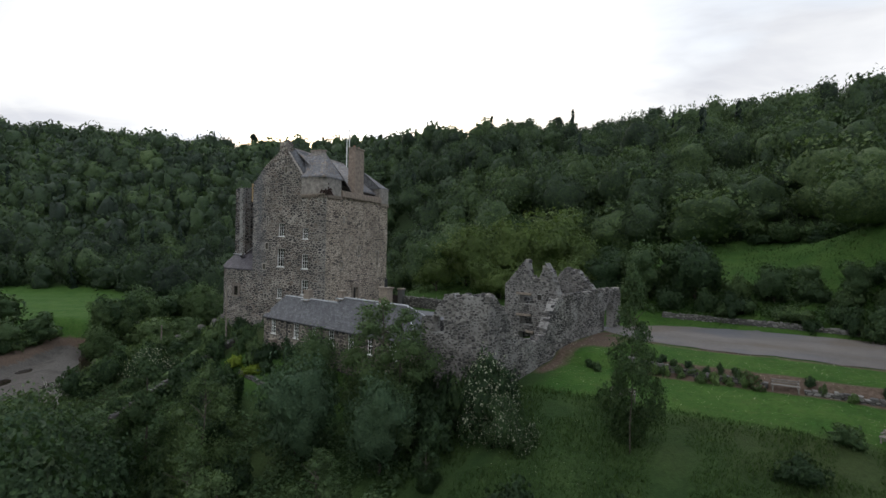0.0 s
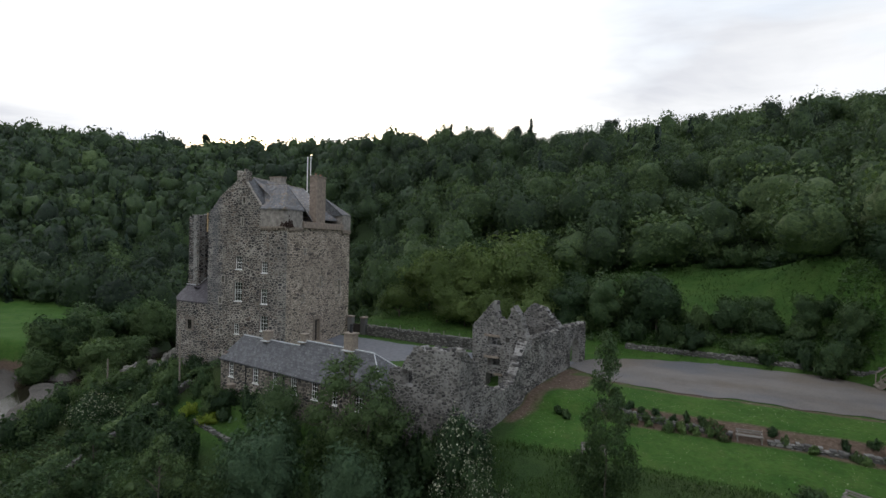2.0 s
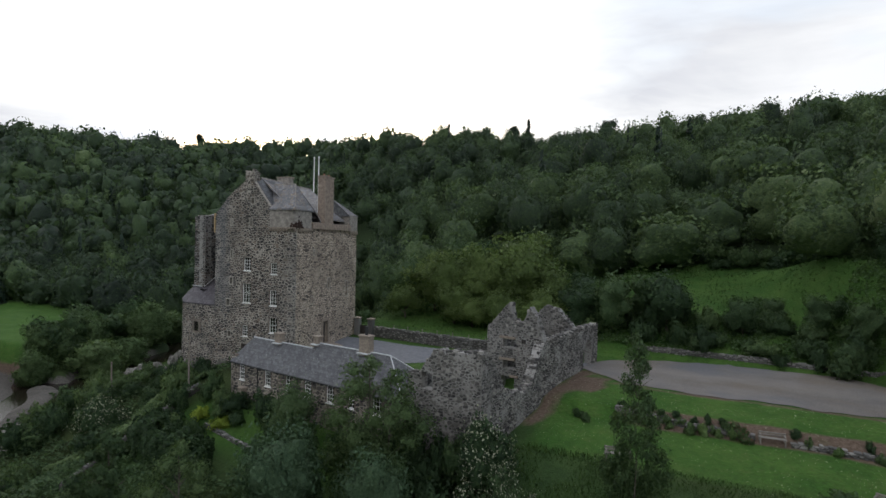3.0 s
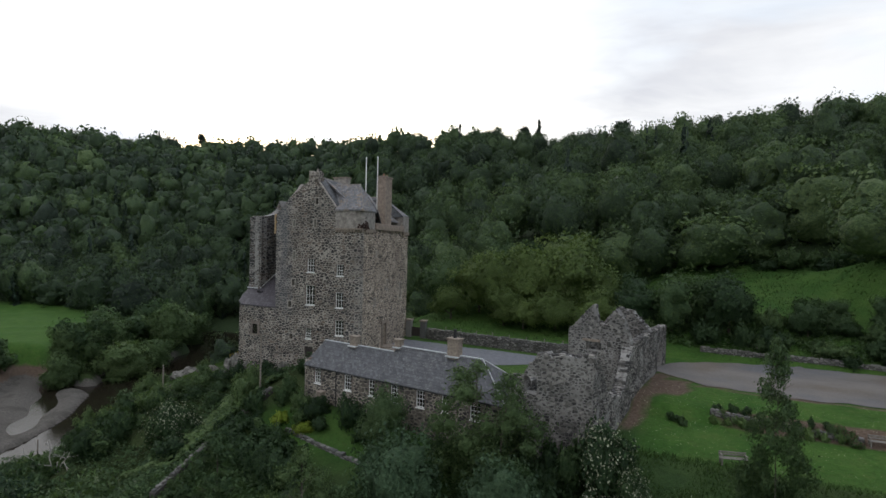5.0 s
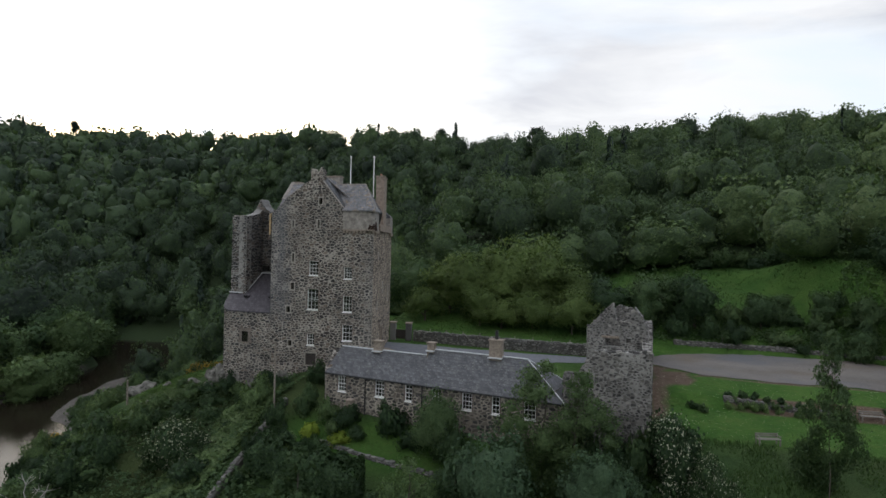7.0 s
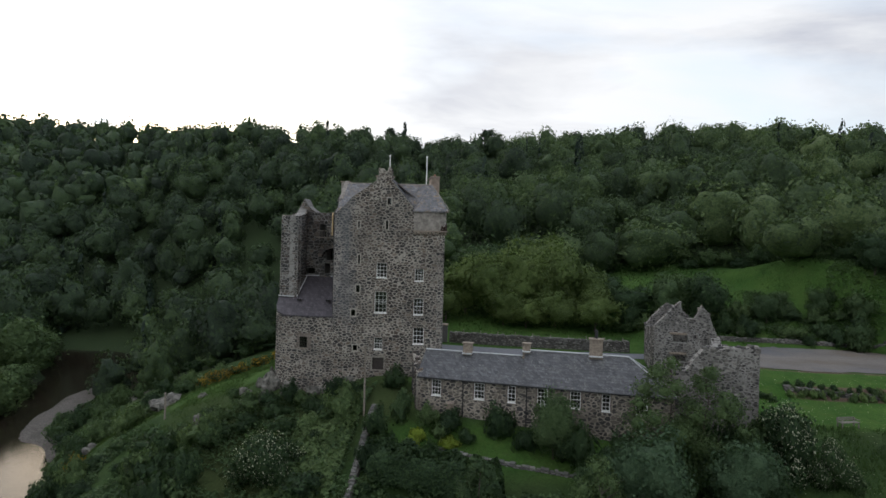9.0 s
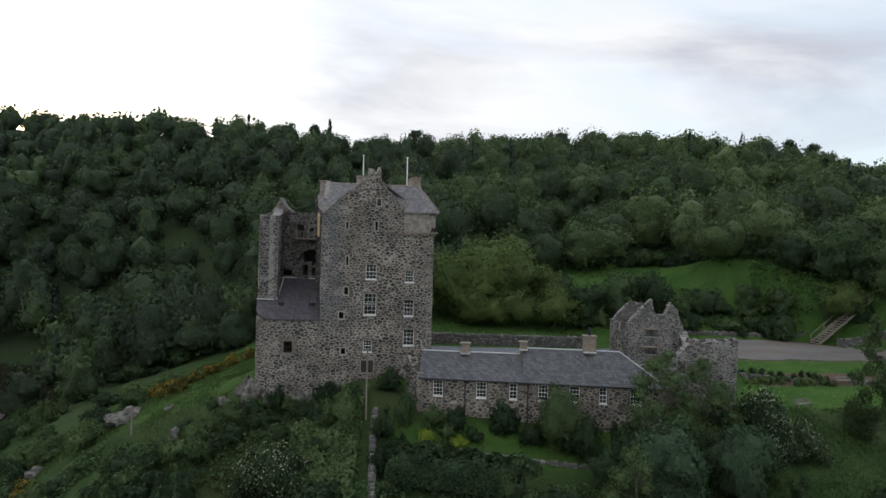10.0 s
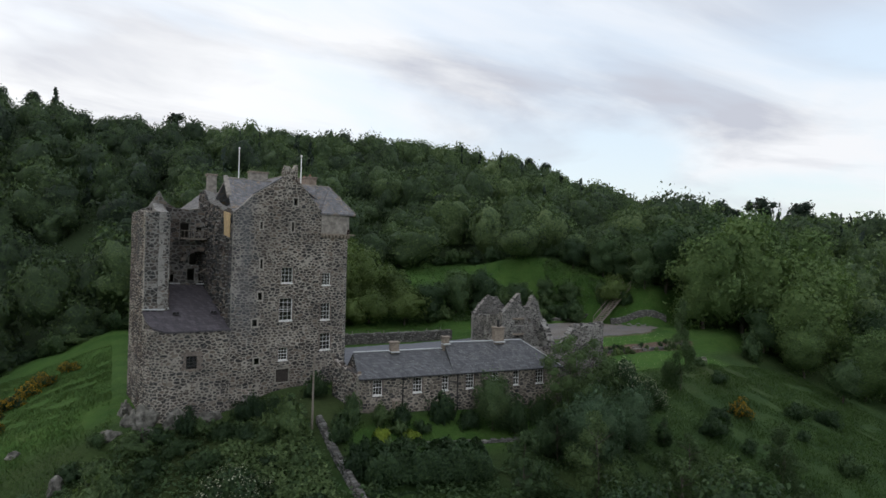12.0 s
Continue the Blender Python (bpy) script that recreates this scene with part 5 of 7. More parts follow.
def fence(points, rise, label):
    line = Line(*points)
    ob = thing("fence", line.at(0, gz(*points[0])), label, "fence")
    n = int(line.length / 2.1)
    for k in range(n + 1):
        u = min(line.length * k / n, line.length - 0.01)
        p = line.at(u, gz(*line.at(u, 0).xy))
        part("post", rod(bmesh.new(), p - Vector((0, 0, 0.2)), p + Vector((0, 0, rise)), 0.06, 0.05, 6), BENCH_WOOD, ob)
    bm = bmesh.new()
    for h in (0.35, 0.65, 0.95):
        for k in range(n):
            a, b = (line.at(min(line.length * q / n, line.length - 0.01), 0) for q in (k, k + 1))
            rod(bm, (a.x, a.y, gz(a.x, a.y) + h * rise), (b.x, b.y, gz(b.x, b.y) + h * rise), 0.008, sides=4)
    part("wire", bm, DARK_IRON, ob)


fence(((-38.0, 58.6), (-28.0, 57.8), (-19.0, 57.6)), 1.15, "post and wire fence with weathered wooden posts")


def pole(x, y, z0, z1, r, label):
    p = thing("utility_pole", (x, y, z0), label, "pole")
    part("pole", rod(bmesh.new(), (x, y, z0 - 0.5), (x, y, z1), r, r * 0.8, 10), OLD_WOOD, p)
    part("pole_cap", rod(bmesh.new(), (x, y, z1), (x, y, z1 + 0.08), r * 1.05, r * 0.5, 10), OLD_WOOD, p)


pole(-44.45, 33.9, gz(-44.45, 33.9), 1.4, 0.085, "bare grey wooden pole beside the garden wall")
pole(-88.5, 39.6, gz(-88.5, 39.6), -17.5, 0.09, "short dark leaning fence pole by the river")
pole(-65.3, 40.3, gz(-65.3, 40.3), -5.0, 0.10, "bare grey wooden pole on the river slope")


def bench(x, y, turn, label, back=True):
    z = gz(x, y)
    m = Matrix.Translation((x, y, z)) @ Matrix.Rotation(turn, 4, "Z")
    b = thing("bench", (x, y, z), label, "bench")

    def bits(name, items, mat_):
        bm = boxes(*[(c, s, 0, 0.008) for c, s in items])
        bmesh.ops.transform(bm, matrix=m, verts=bm.verts)
        part(name, bm, mat_, b)

    for k in range(3):
        bits("seat_slat", [((0, -0.16 + 0.15 * k, 0.44), (1.6, 0.12, 0.04))], BENCH_WOOD)
    for sx in (-0.7, 0.7):
        bits("leg", [((sx, -0.18, 0.21), (0.08, 0.07, 0.42))], BENCH_WOOD)
        bits("leg", [((sx, 0.24, 0.38), (0.08, 0.07, 0.76))], BENCH_WOOD)
        bits("armrest", [((sx, 0.02, 0.63), (0.08, 0.5, 0.05))], BENCH_WOOD)
    if back:
        for k in range(2):
            bits("back_slat", [((0, 0.27, 0.56 + 0.14 * k), (1.56, 0.04, 0.1))], BENCH_WOOD)


bench(1.15, 41.0, 0.06, "weathered silver-grey wooden bench against the flower bed")
bench(-7.6, 34.9, 0.25, "weathered wooden bench alone on the lawn")
bench(-3.5, 61.9, 0.0, "grey wooden bench above the retaining wall")
bench(5.9, 35.2, -0.5, "weathered wooden bench on the lawn's edge")

# timber steps up the bank
stairs = thing("bank_steps", (11.3, 57.2, gz(11.3, 57.2)), "steep timber-edged steps with a pale handrail up the bank", "steps")
S0, S1 = Vector((11.4, 57.6, -1.45)), Vector((18.2, 57.2, 4.5))
for k in range(22):
    p = S0.lerp(S1, k / 21)
    part("tread", boxes((p, (0.36, 1.3, 0.14), 0.0, 0.02)), OLD_WOOD, stairs)
for y in (-0.75, 0.75):
    bm = bmesh.new()
    rod(bm, S0 + Vector((0, y, 1.0)), S1 + Vector((0, y, 1.0)), 0.05)
    for k in range(5):
        p = S0.lerp(S1, k / 4)
        rod(bm, p + Vector((0, y, -0.3)), p + Vector((0, y, 1.0)), 0.05)
    part("handrail", bm, OLD_WOOD, stairs)
    part("stringer", slab(bmesh.new(), [S0 + Vector((0, y - 0.06, 0.15)), S0 + Vector((0, y + 0.06, 0.15)), S1 + Vector((0, y + 0.06, 0.15)), S1 + Vector((0, y - 0.06, 0.15))], 0.3), OLD_WOOD, stairs)
pd = thing("stone_pedestal", cp(2.9, -0.9, -3.6), "small square stone pedestal in the garden", "pedestal")
part("shaft", boxes((cp(2.9, -0.9, -3.2), (0.5, 0.5, 1.1), CT, 0.03)), DRESSED, pd)
part("cap", boxes((cp(2.9, -0.9, -2.6), (0.65, 0.65, 0.12), CT, 0.02)), DRESSED, pd)

# ---------------------------------------------------------------- plants
def unit(a):
    return a / np.maximum(np.linalg.norm(a, axis=1), 1e-6)[:, None]


def ico(level):
    bm = bmesh.new()
    bmesh.ops.create_icosphere(bm, subdivisions=level, radius=1.0)
    bm.verts.ensure_lookup_table()
    v = np.array([q.co[:] for q in bm.verts])
    f = np.array([[q.index for q in g.verts] for g in bm.faces])
    bm.free()
    return v, f


ICO_V, ICO_F = ico(1)
SPHERES = {level: ico(level) for level in (2, 3, 4)}
HULLED = ("round", "bushy", "spread", "dome", "shrub")


def lumpy_hull(bl, mid, level, share, seed):
    """The skin of a crown's balls seen from its middle, roughened by clumps: vertices, triangles, normals."""
    d, f = SPHERES[level]
    away = bl[None, :, :3] - mid
    along = (d[:, None, :] * away).sum(axis=2)
    gap = bl[None, :, 3] ** 2 - (away ** 2).sum(axis=2) + along ** 2
    reach = np.where(gap > 0, along + np.sqrt(np.maximum(gap, 0)), 0.0).max(axis=1)
    reach = np.maximum(reach, 0.5 * np.median(reach))
    clump = np.array([noise.noise(Vector(q) * 3.1 + Vector((seed, 0, 0))) + 0.6 * noise.noise(Vector(q) * 7.3 + Vector((0, seed, 0))) for q in d])
    v = mid + d * (reach * share * (1.0 + 0.16 * clump))[:, None]
    face = np.cross(v[f[:, 1]] - v[f[:, 0]], v[f[:, 2]] - v[f[:, 0]])
    n = np.zeros_like(v)
    for k in range(3):
        np.add.at(n, f[:, k], face)
    return v, f, unit(n)



def blobs_of(kind, rng):
    """Balls that fill a crown of height 1, standing on z = 0: a list of (x, y, z, r)."""
    out = []
    if kind == "round":
        for _ in range(17):
            a, h = rng.uniform(0, 2 * math.pi), rng.uniform(-0.75, 1.0)
            s = math.sqrt(max(0.0, 1 - h * h)) * rng.uniform(0.65, 1.0)
            out.append((0.30 * s * math.cos(a), 0.30 * s * math.sin(a), 0.60 + 0.28 * h, rng.uniform(0.10, 0.17)))
        out.append((0, 0, 0.6, 0.25))
    elif kind == "bushy":
        for _ in range(20):
            a, h = rng.uniform(0, 2 * math.pi), rng.uniform(-1.0, 1.0)
            s = math.sqrt(max(0.0, 1 - 0.8 * h * h)) * rng.uniform(0.6, 1.0)
            out.append((0.34 * s * math.cos(a), 0.34 * s * math.sin(a), 0.50 + 0.36 * h, rng.uniform(0.09, 0.17)))
        out.append((0, 0, 0.62, 0.24))
        out.append((0, 0, 0.36, 0.24))
    elif kind == "spread":
        for _ in range(20):
            a, h = rng.uniform(0, 2 * math.pi), rng.uniform(-0.85, 1.0)
            s = math.sqrt(max(0.0, 1 - 0.9 * h * h)) * rng.uniform(0.6, 1.0)
            out.append((0.46 * s * math.cos(a), 0.46 * s * math.sin(a), 0.50 + 0.34 * h, rng.uniform(0.10, 0.18)))
        out.append((0, 0, 0.55, 0.28))
    elif kind == "dome":
        for _ in range(11):
            a, h = rng.uniform(0, 2 * math.pi), rng.uniform(-0.6, 1.0)
            s = math.sqrt(max(0.0, 1 - 0.85 * h * h)) * rng.uniform(0.55, 1.0)
            out.append((0.30 * s * math.cos(a), 0.30 * s * math.sin(a), 0.55 + 0.26 * h, rng.uniform(0.13, 0.21)))
        out.append((0, 0, 0.55, 0.30))
    elif kind == "birch":
        for k in range(20):
            h = 0.12 + 0.84 * k / 19
            w = 0.20 * math.sin(math.pi * min(1.0, (h * 0.92 + 0.10))) ** 0.8 * rng.uniform(0.5, 1.15)
            a = rng.uniform(0, 2 * math.pi)
            out.append((w * math.cos(a), w * math.sin(a), h, rng.uniform(0.055, 0.10) * (1.25 - 0.7 * h)))
    elif kind == "spire":
        for k in range(34):
            h = 0.10 + 0.88 * k / 33
            w = 0.24 * (1.02 - h) ** 0.75 * rng.uniform(0.35, 1.1)
            a = rng.uniform(0, 2 * math.pi)
            out.append((w * math.cos(a), w * math.sin(a), h, rng.uniform(0.035, 0.075) * (1.25 - 0.8 * h)))
    elif kind == "shrub":
        for _ in range(17):
            a, s = rng.uniform(0, 2 * math.pi), rng.uniform(0.05, 0.72)
            out.append((s * math.cos(a), s * math.sin(a), rng.uniform(0.15, 0.85) * (1.1 - 0.75 * s), rng.uniform(0.12, 0.27)))
        out.append((0, 0, 0.35, 0.34))
    elif kind == "cone":
        for k in range(14):
            h = 0.1 + 0.88 * k / 13
            for _ in range(3):
                a = rng.uniform(0, 2 * math.pi)
                w = 0.17 * (1.03 - h)
                out.append((w * math.cos(a), w * math.sin(a), h, 0.025 + 0.075 * (1.05 - h)))
    elif kind == "pine":
        for _ in range(9):
            a, s = rng.uniform(0, 2 * math.pi), rng.uniform(0.0, 0.26)
            out.append((s * math.cos(a), s * math.sin(a), rng.uniform(0.62, 0.95), rng.uniform(0.07, 0.12)))
    return out


def crown_arrays(kind, seed, leaves, size, hull=0.70, droop=0.0, cores=99, loose=0.6, airy=0.0, stray=0.22, level=3):
    """Vertices, triangles and normals of a crown of height 1: many small leaf sprays round a darker core."""
    rng = random.Random(seed)
    npr = np.random.RandomState(seed)
    bl = np.array(blobs_of(kind, rng)[::-1])
    w = bl[:, 3] ** 2
    pick = npr.choice(len(bl), leaves * 2, p=w / w.sum())
    d = npr.normal(size=(leaves * 2, 3))
    d[:, 2] += 0.35
    d /= np.linalg.norm(d, axis=1)[:, None]
    r = bl[pick, 3] * npr.uniform(0.74 if stray > 0.1 else 0.9, 1.2 if stray > 0.1 else 1.07, leaves * 2) * np.where(npr.uniform(size=leaves * 2) < stray, npr.uniform(1.1, 1.6, leaves * 2), 1.0)
    r = r * (1.0 + airy * npr.uniform(-0.5, 1.0, leaves * 2) ** 2)
    p = bl[pick, :3] + d * r[:, None]
    far = np.linalg.norm(p[:, None, :] - bl[None, :, :3], axis=2) / bl[None, :, 3]
    keep = np.nonzero(np.sort(far, axis=1)[:, 0] > 0.72)[0][:leaves]
    p, d = p[keep], d[keep]
    n = d + npr.normal(scale=loose, size=d.shape)
    n /= np.linalg.norm(n, axis=1)[:, None]
    t = np.cross(n, npr.normal(size=n.shape))
    t[:, 2] -= droop
    t /= np.linalg.norm(t, axis=1)[:, None]
    mid = bl[:, :3].mean(axis=0)
    face = unit(0.75 * d + 0.9 * unit((p - mid) * (1.0, 1.0, 0.8)) + npr.normal(scale=0.22, size=d.shape) + (0, 0, 0.1))
    n = np.where((n * face).sum(axis=1)[:, None] < 0, -n, n)
    b = np.cross(n, t)
    s = size * npr.uniform(0.55, 1.35, len(p))[:, None]
    q = np.stack([p - t * s * 0.75, p + b * s * 0.5 + n * s * 0.12, p + t * s * 0.75, p - b * s * 0.5 + n * s * 0.12], 1).reshape(-1, 3)
    k = np.arange(len(p))[:, None] * 4
    f = np.concatenate([k + [0, 2, 1], k + [0, 3, 2]], 1).reshape(-1, 3)
    vs, fs, ns = [q], [f], [np.repeat(face, 4, axis=0)]
    base = len(q)
    if kind in HULLED:
        hv, hf, hn = lumpy_hull(bl, mid, level, hull, seed)
        return np.concatenate([q, hv]), np.concatenate([f, hf + base]), np.concatenate([ns[0], hn])
    for x, y, z, rr in bl[:: max(1, math.ceil(len(bl) / cores))]:
        jit = npr.uniform(0.8, 1.12, (len(ICO_V), 1))
        vs.append(ICO_V * rr * hull * jit + [x, y, z])
        fs.append(ICO_F + base)
        ns.append(unit(ICO_V + 0.6 * unit((vs[-1] - mid) * (1.0, 1.0, 0.8))))
        base += len(ICO_V)
    return np.concatenate(vs), np.concatenate(fs), np.concatenate(ns)


def tri_mesh(name, v, f, material, tint=None, normals=None):
    me = bpy.data.meshes.new(name)
    me.vertices.add(len(v))
    me.vertices.foreach_set("co", np.ascontiguousarray(v, np.float32).ravel())
    me.loops.add(f.size)
    me.loops.foreach_set("vertex_index", np.ascontiguousarray(f, np.int32).ravel())
    me.polygons.add(len(f))
    me.polygons.foreach_set("loop_start", np.arange(0, f.size, 3, dtype=np.int32))
    me.materials.append(material)
    if tint is not None:
        a = me.attributes.new("tint", "FLOAT", "POINT")
        a.data.foreach_set("value", np.ascontiguousarray(tint, np.float32))
    me.update(calc_edges=True)
    if normals is not None:
        me.polygons.foreach_set("use_smooth", np.ones(len(f), bool))
        me.normals_split_custom_set_from_vertices(normals.astype(np.float32))
    return me


def trunk_mesh(name, seed, height_, girth, limbs, reach, material):
    """A tapered trunk with limbs, height 1 in all, standing on z = 0."""
    rng = random.Random(seed)
    bm = bmesh.new()
    p, r = Vector((0, 0, -0.06)), girth
    for k in range(5):
        q = Vector((rng.uniform(-0.02, 0.02), rng.uniform(-0.02, 0.02), height_ * (k + 1) / 5))
        rod(bm, p, q, r, r * 0.78, 6)
        p, r = q, r * 0.78
    for k in range(limbs):
        a = 2 * math.pi * k / limbs + rng.uniform(-0.4, 0.4)
        z = height_ * rng.uniform(0.3, 0.85)
        s = Vector((0, 0, z))
        m = s + Vector((math.cos(a) * reach * 0.5, math.sin(a) * reach * 0.5, reach * 0.45))
        e = m + Vector((math.cos(a) * reach * 0.5, math.sin(a) * reach * 0.5, reach * rng.uniform(0.2, 0.5)))
        rod(bm, s, m, girth * 0.42, girth * 0.28, 5)
        rod(bm, m, e, girth * 0.28, girth * 0.1, 4)
    me = bpy.data.meshes.new(name)
    bm.to_mesh(me)
    bm.free()
    me.materials.append(material)
    return me


KITS = {}


def kit(kind, material, leaves, size, bark, trunk, variants=2, flowers=None, droop=0.0, airy=0.0, hull=0.8, level=3):
    """Crown and trunk meshes of one sort of plant, shared by all that grow of it."""
    made = []
    for s in range(variants):
        seed = len(KITS) * 17 + s * 5 + 3
        v, f, n = crown_arrays(kind, seed, leaves, size, hull=hull, droop=droop, airy=airy, level=level)
        crown = tri_mesh("crown", v, f, material, normals=n)
        bloom = None
        if flowers:
            fv, ff, fn = crown_arrays(kind, seed, flowers[1], flowers[2], hull=0.3)
            fv = fv * 1.05
            bloom = tri_mesh("blossom", fv[: 4 * flowers[1]], ff[: 2 * flowers[1]], flowers[0], normals=fn[: 4 * flowers[1]])
        made.append((crown, trunk_mesh("trunk", seed, *trunk, bark), bloom))
    return made


KITS["ash"] = kit("bushy", LEAF, 1900, 0.031, BARK, (0.5, 0.022, 6, 0.22), 3)
KITS["pale"] = kit("bushy", BLUE_LEAF, 5600, 0.0215, BARK, (0.5, 0.02, 6, 0.22), 2, airy=0.12, hull=0.8)
KITS["fine"] = kit("bushy", LEAF, 5600, 0.0215, BARK, (0.5, 0.022, 6, 0.22), 2, airy=0.12, hull=0.8)
KITS["spire"] = kit("spire", LEAF, 13000, 0.0105, BARK, (0.85, 0.005, 8, 0.1), 2, droop=0.6, airy=0.45, hull=0.4)
KITS["tall"] = kit("bushy", LIME_LEAF, 7000, 0.0215, BARK, (0.5, 0.022, 6, 0.22), 2, airy=0.06, hull=0.82)
KITS["far"] = kit("bushy", LEAF, 900, 0.050, BARK, (0.5, 0.022, 4, 0.22), 3)
KITS["birch"] = kit("birch", PALE_LEAF, 9000, 0.0115, BARK, (0.9, 0.010, 7, 0.13), 3, droop=0.9, airy=0.3, hull=0.62)
KITS["dark_birch"] = kit("birch", LEAF, 6500, 0.016, BARK, (0.9, 0.012, 7, 0.13), 2, droop=0.9)
KITS["thorn"] = kit("shrub", LEAF, 4200, 0.048, BARK, (0.4, 0.03, 5, 0.3), 2, (BLOSSOM, 1500, 0.024))
KITS["shrub"] = kit("shrub", LEAF, 850, 0.082, BARK, (0.3, 0.02, 4, 0.25), 4)
KITS["light_shrub"] = kit("shrub", PALE_LEAF, 850, 0.082, BARK, (0.3, 0.02, 4, 0.25), 3)
KITS["dark_shrub"] = kit("shrub", DARK_LEAF, 850, 0.082, BARK, (0.3, 0.02, 4, 0.25), 3)
KITS["yellow_shrub"] = kit("shrub", YELLOW_LEAF, 900, 0.09, BARK, (0.3, 0.02, 4, 0.25), 1)
KITS["gorse"] = kit("shrub", DARK_LEAF, 700, 0.09, BARK, (0.3, 0.025, 4, 0.25), 2, (GORSE, 800, 0.075))
KITS["orchard"] = kit("spread", WILLOW_LEAF, 3600, 0.027, BARK, (0.4, 0.024, 7, 0.3), 3, hull=0.8)
KITS["pine"] = kit("pine", NEEDLE, 700, 0.040, BARK, (0.92, 0.018, 6, 0.16), 2)
KITS["conifer"] = kit("cone", NEEDLE, 1300, 0.038, BARK, (0.95, 0.016, 0, 0.1), 2)
KITS["pink_bed"] = kit("shrub", PALE_LEAF, 500, 0.11, BARK, (0.25, 0.02, 3, 0.2), 1, (PINK, 160, 0.09))
KITS["riverside"] = kit("bushy", PALE_LEAF, 3200, 0.034, BARK, (0.4, 0.024, 6, 0.25), 2)
KITS["bed"] = kit("shrub", LIME_LEAF, 420, 0.11, BARK, (0.25, 0.02, 3, 0.2), 2)
PLANTED = [0]


def plant(sort, x, y, tall, wide, label, category="tree", name="tree", group="", sink=0.1, z=None):
    """One plant of a sort: height and width in metres, standing on the ground."""
    k = PLANTED[0] = PLANTED[0] + 1
    crown, trunk, bloom = KITS[sort][k % len(KITS[sort])]
    ob = new(name)
    zz = (gz(x, y) if z is None else z) - sink
    ob.matrix_basis = Matrix.Translation((x, y, zz)) @ Matrix.Rotation(k * 2.4, 4, "Z") @ Matrix.Diagonal((wide, wide, tall, 1))
    tagged(ob, label, category, group)
    for nm, me in (("crown", crown), ("trunk", trunk), ("blossom", bloom)):
        if me:
            c = new(nm, me)
            c.parent = ob
    return ob


# wide: metres of scale across; a "round" crown is about 0.9 of it wide, a "birch" 0.55, a "shrub" 1.6, a "spread" 1.2
for x, y, tall, wide in ((-6.0, 29.7, 10.0, 7.0),):
    plant("spire", x, y, tall, wide, "slender loose-crowned young tree on the grass slope")
plant("thorn", -14.4, 30.2, 4.4, 3.0, "bushy shrub covered in white blossom below the ruin", "shrub", "flowering_shrub", "white-blossomed shrubs")
plant("thorn", -12.4, 28.2, 3.2, 1.9, "bushy shrub dotted with white blossom on the slope", "shrub", "flowering_shrub", "white-blossomed shrubs")
plant("thorn", -50.5, 29.9, 4.0, 3.5, "round shrub thick with white blossom on the steep slope", "shrub", "flowering_shrub", "white-blossomed shrubs")
plant("birch", -22.4, 29.4, 8.4, 11.0, "feathery light-green tree in front of the cottage's end")
plant("birch", -20.2, 28.8, 8.2, 10.0, "feathery light-green tree in front of the cottage's end")
plant("pale", -25.0, 24.2, 7.4, 6.4, "full-crowned blue-green tree below the cottage garden")
plant("birch", -20.6, 15.2, 7.0, 9.5, "light-green birch on the slope below the castle")
plant("birch", -24.5, 16.5, 6.6, 8.5, "light-green birch on the slope below the castle")
plant("birch", -18.8, 19.8, 5.2, 8.0, "pale-green young birch on the steep slope")
plant("fine", -31.5, 14.5, 8.2, 7.5, "leafy green tree on the slope towards the river")
plant("birch", -28.5, 20.3, 7.8, 8.0, "young pale-green birch below the garden")
plant("dark_shrub", -28.2, 29.8, 3.4, 1.9, "rounded dark-green garden shrub by the cottage", "shrub", "shrub", "garden shrubs")
plant("fine", -29.9, 30.6, 5.2, 4.4, "young leafy tree in the cottage garden")
plant("fine", -27.4, 26.8, 3.2, 3.6, "young leafy tree below the cottage garden", group="young trees below the garden")
plant("pale", -19.2, 25.2, 6.0, 5.0, "young leafy tree below the ruin", group="young trees below the garden")
plant("dark_shrub", -36.3, 27.6, 2.9, 1.7, "rounded dark-green shrub on the garden's lower edge", "shrub", "shrub", "garden shrubs")
plant("dark_shrub", -18.3, 29.6, 3.6, 2.0, "dark overgrown bush against the ruined wall", "shrub", "shrub", "bushes by the ruin")
plant("shrub", -16.9, 27.6, 3.0, 2.0, "leafy bush below the ruined wall", "shrub", "shrub", "bushes by the ruin")
for x, y, tall, wide, sort in ((-19.6, 30.9, 4.6, 1.5, "dark_shrub"), (-17.6, 30.7, 4.0, 1.6, "dark_shrub"), (-16.2, 30.4, 3.6, 1.5, "shrub"), (-20.8, 30.2, 4.2, 1.4, "shrub"), (-18.0, 28.4, 3.2, 1.8, "dark_shrub")):
    plant(sort, x, y, tall, wide, "dark overgrown bush against the ruined wall", "shrub", "shrub", "bushes by the ruin")
plant("shrub", -33.9, 32.2, 2.9, 1.7, "rounded green garden shrub under the cottage windows", "shrub", "shrub", "garden shrubs")
plant("dark_shrub", -37.6, 32.9, 2.2, 1.5, "rounded green garden shrub under the cottage windows", "shrub", "shrub", "garden shrubs")
plant("dark_shrub", -24.9, 30.2, 3.3, 1.6, "dark purple-green shrub by the cottage's end", "shrub", "shrub", "garden shrubs")
plant("shrub", -41.5, 33.8, 2.6, 1.4, "loose green shrub by the yard wall", "shrub", "shrub", "garden shrubs")
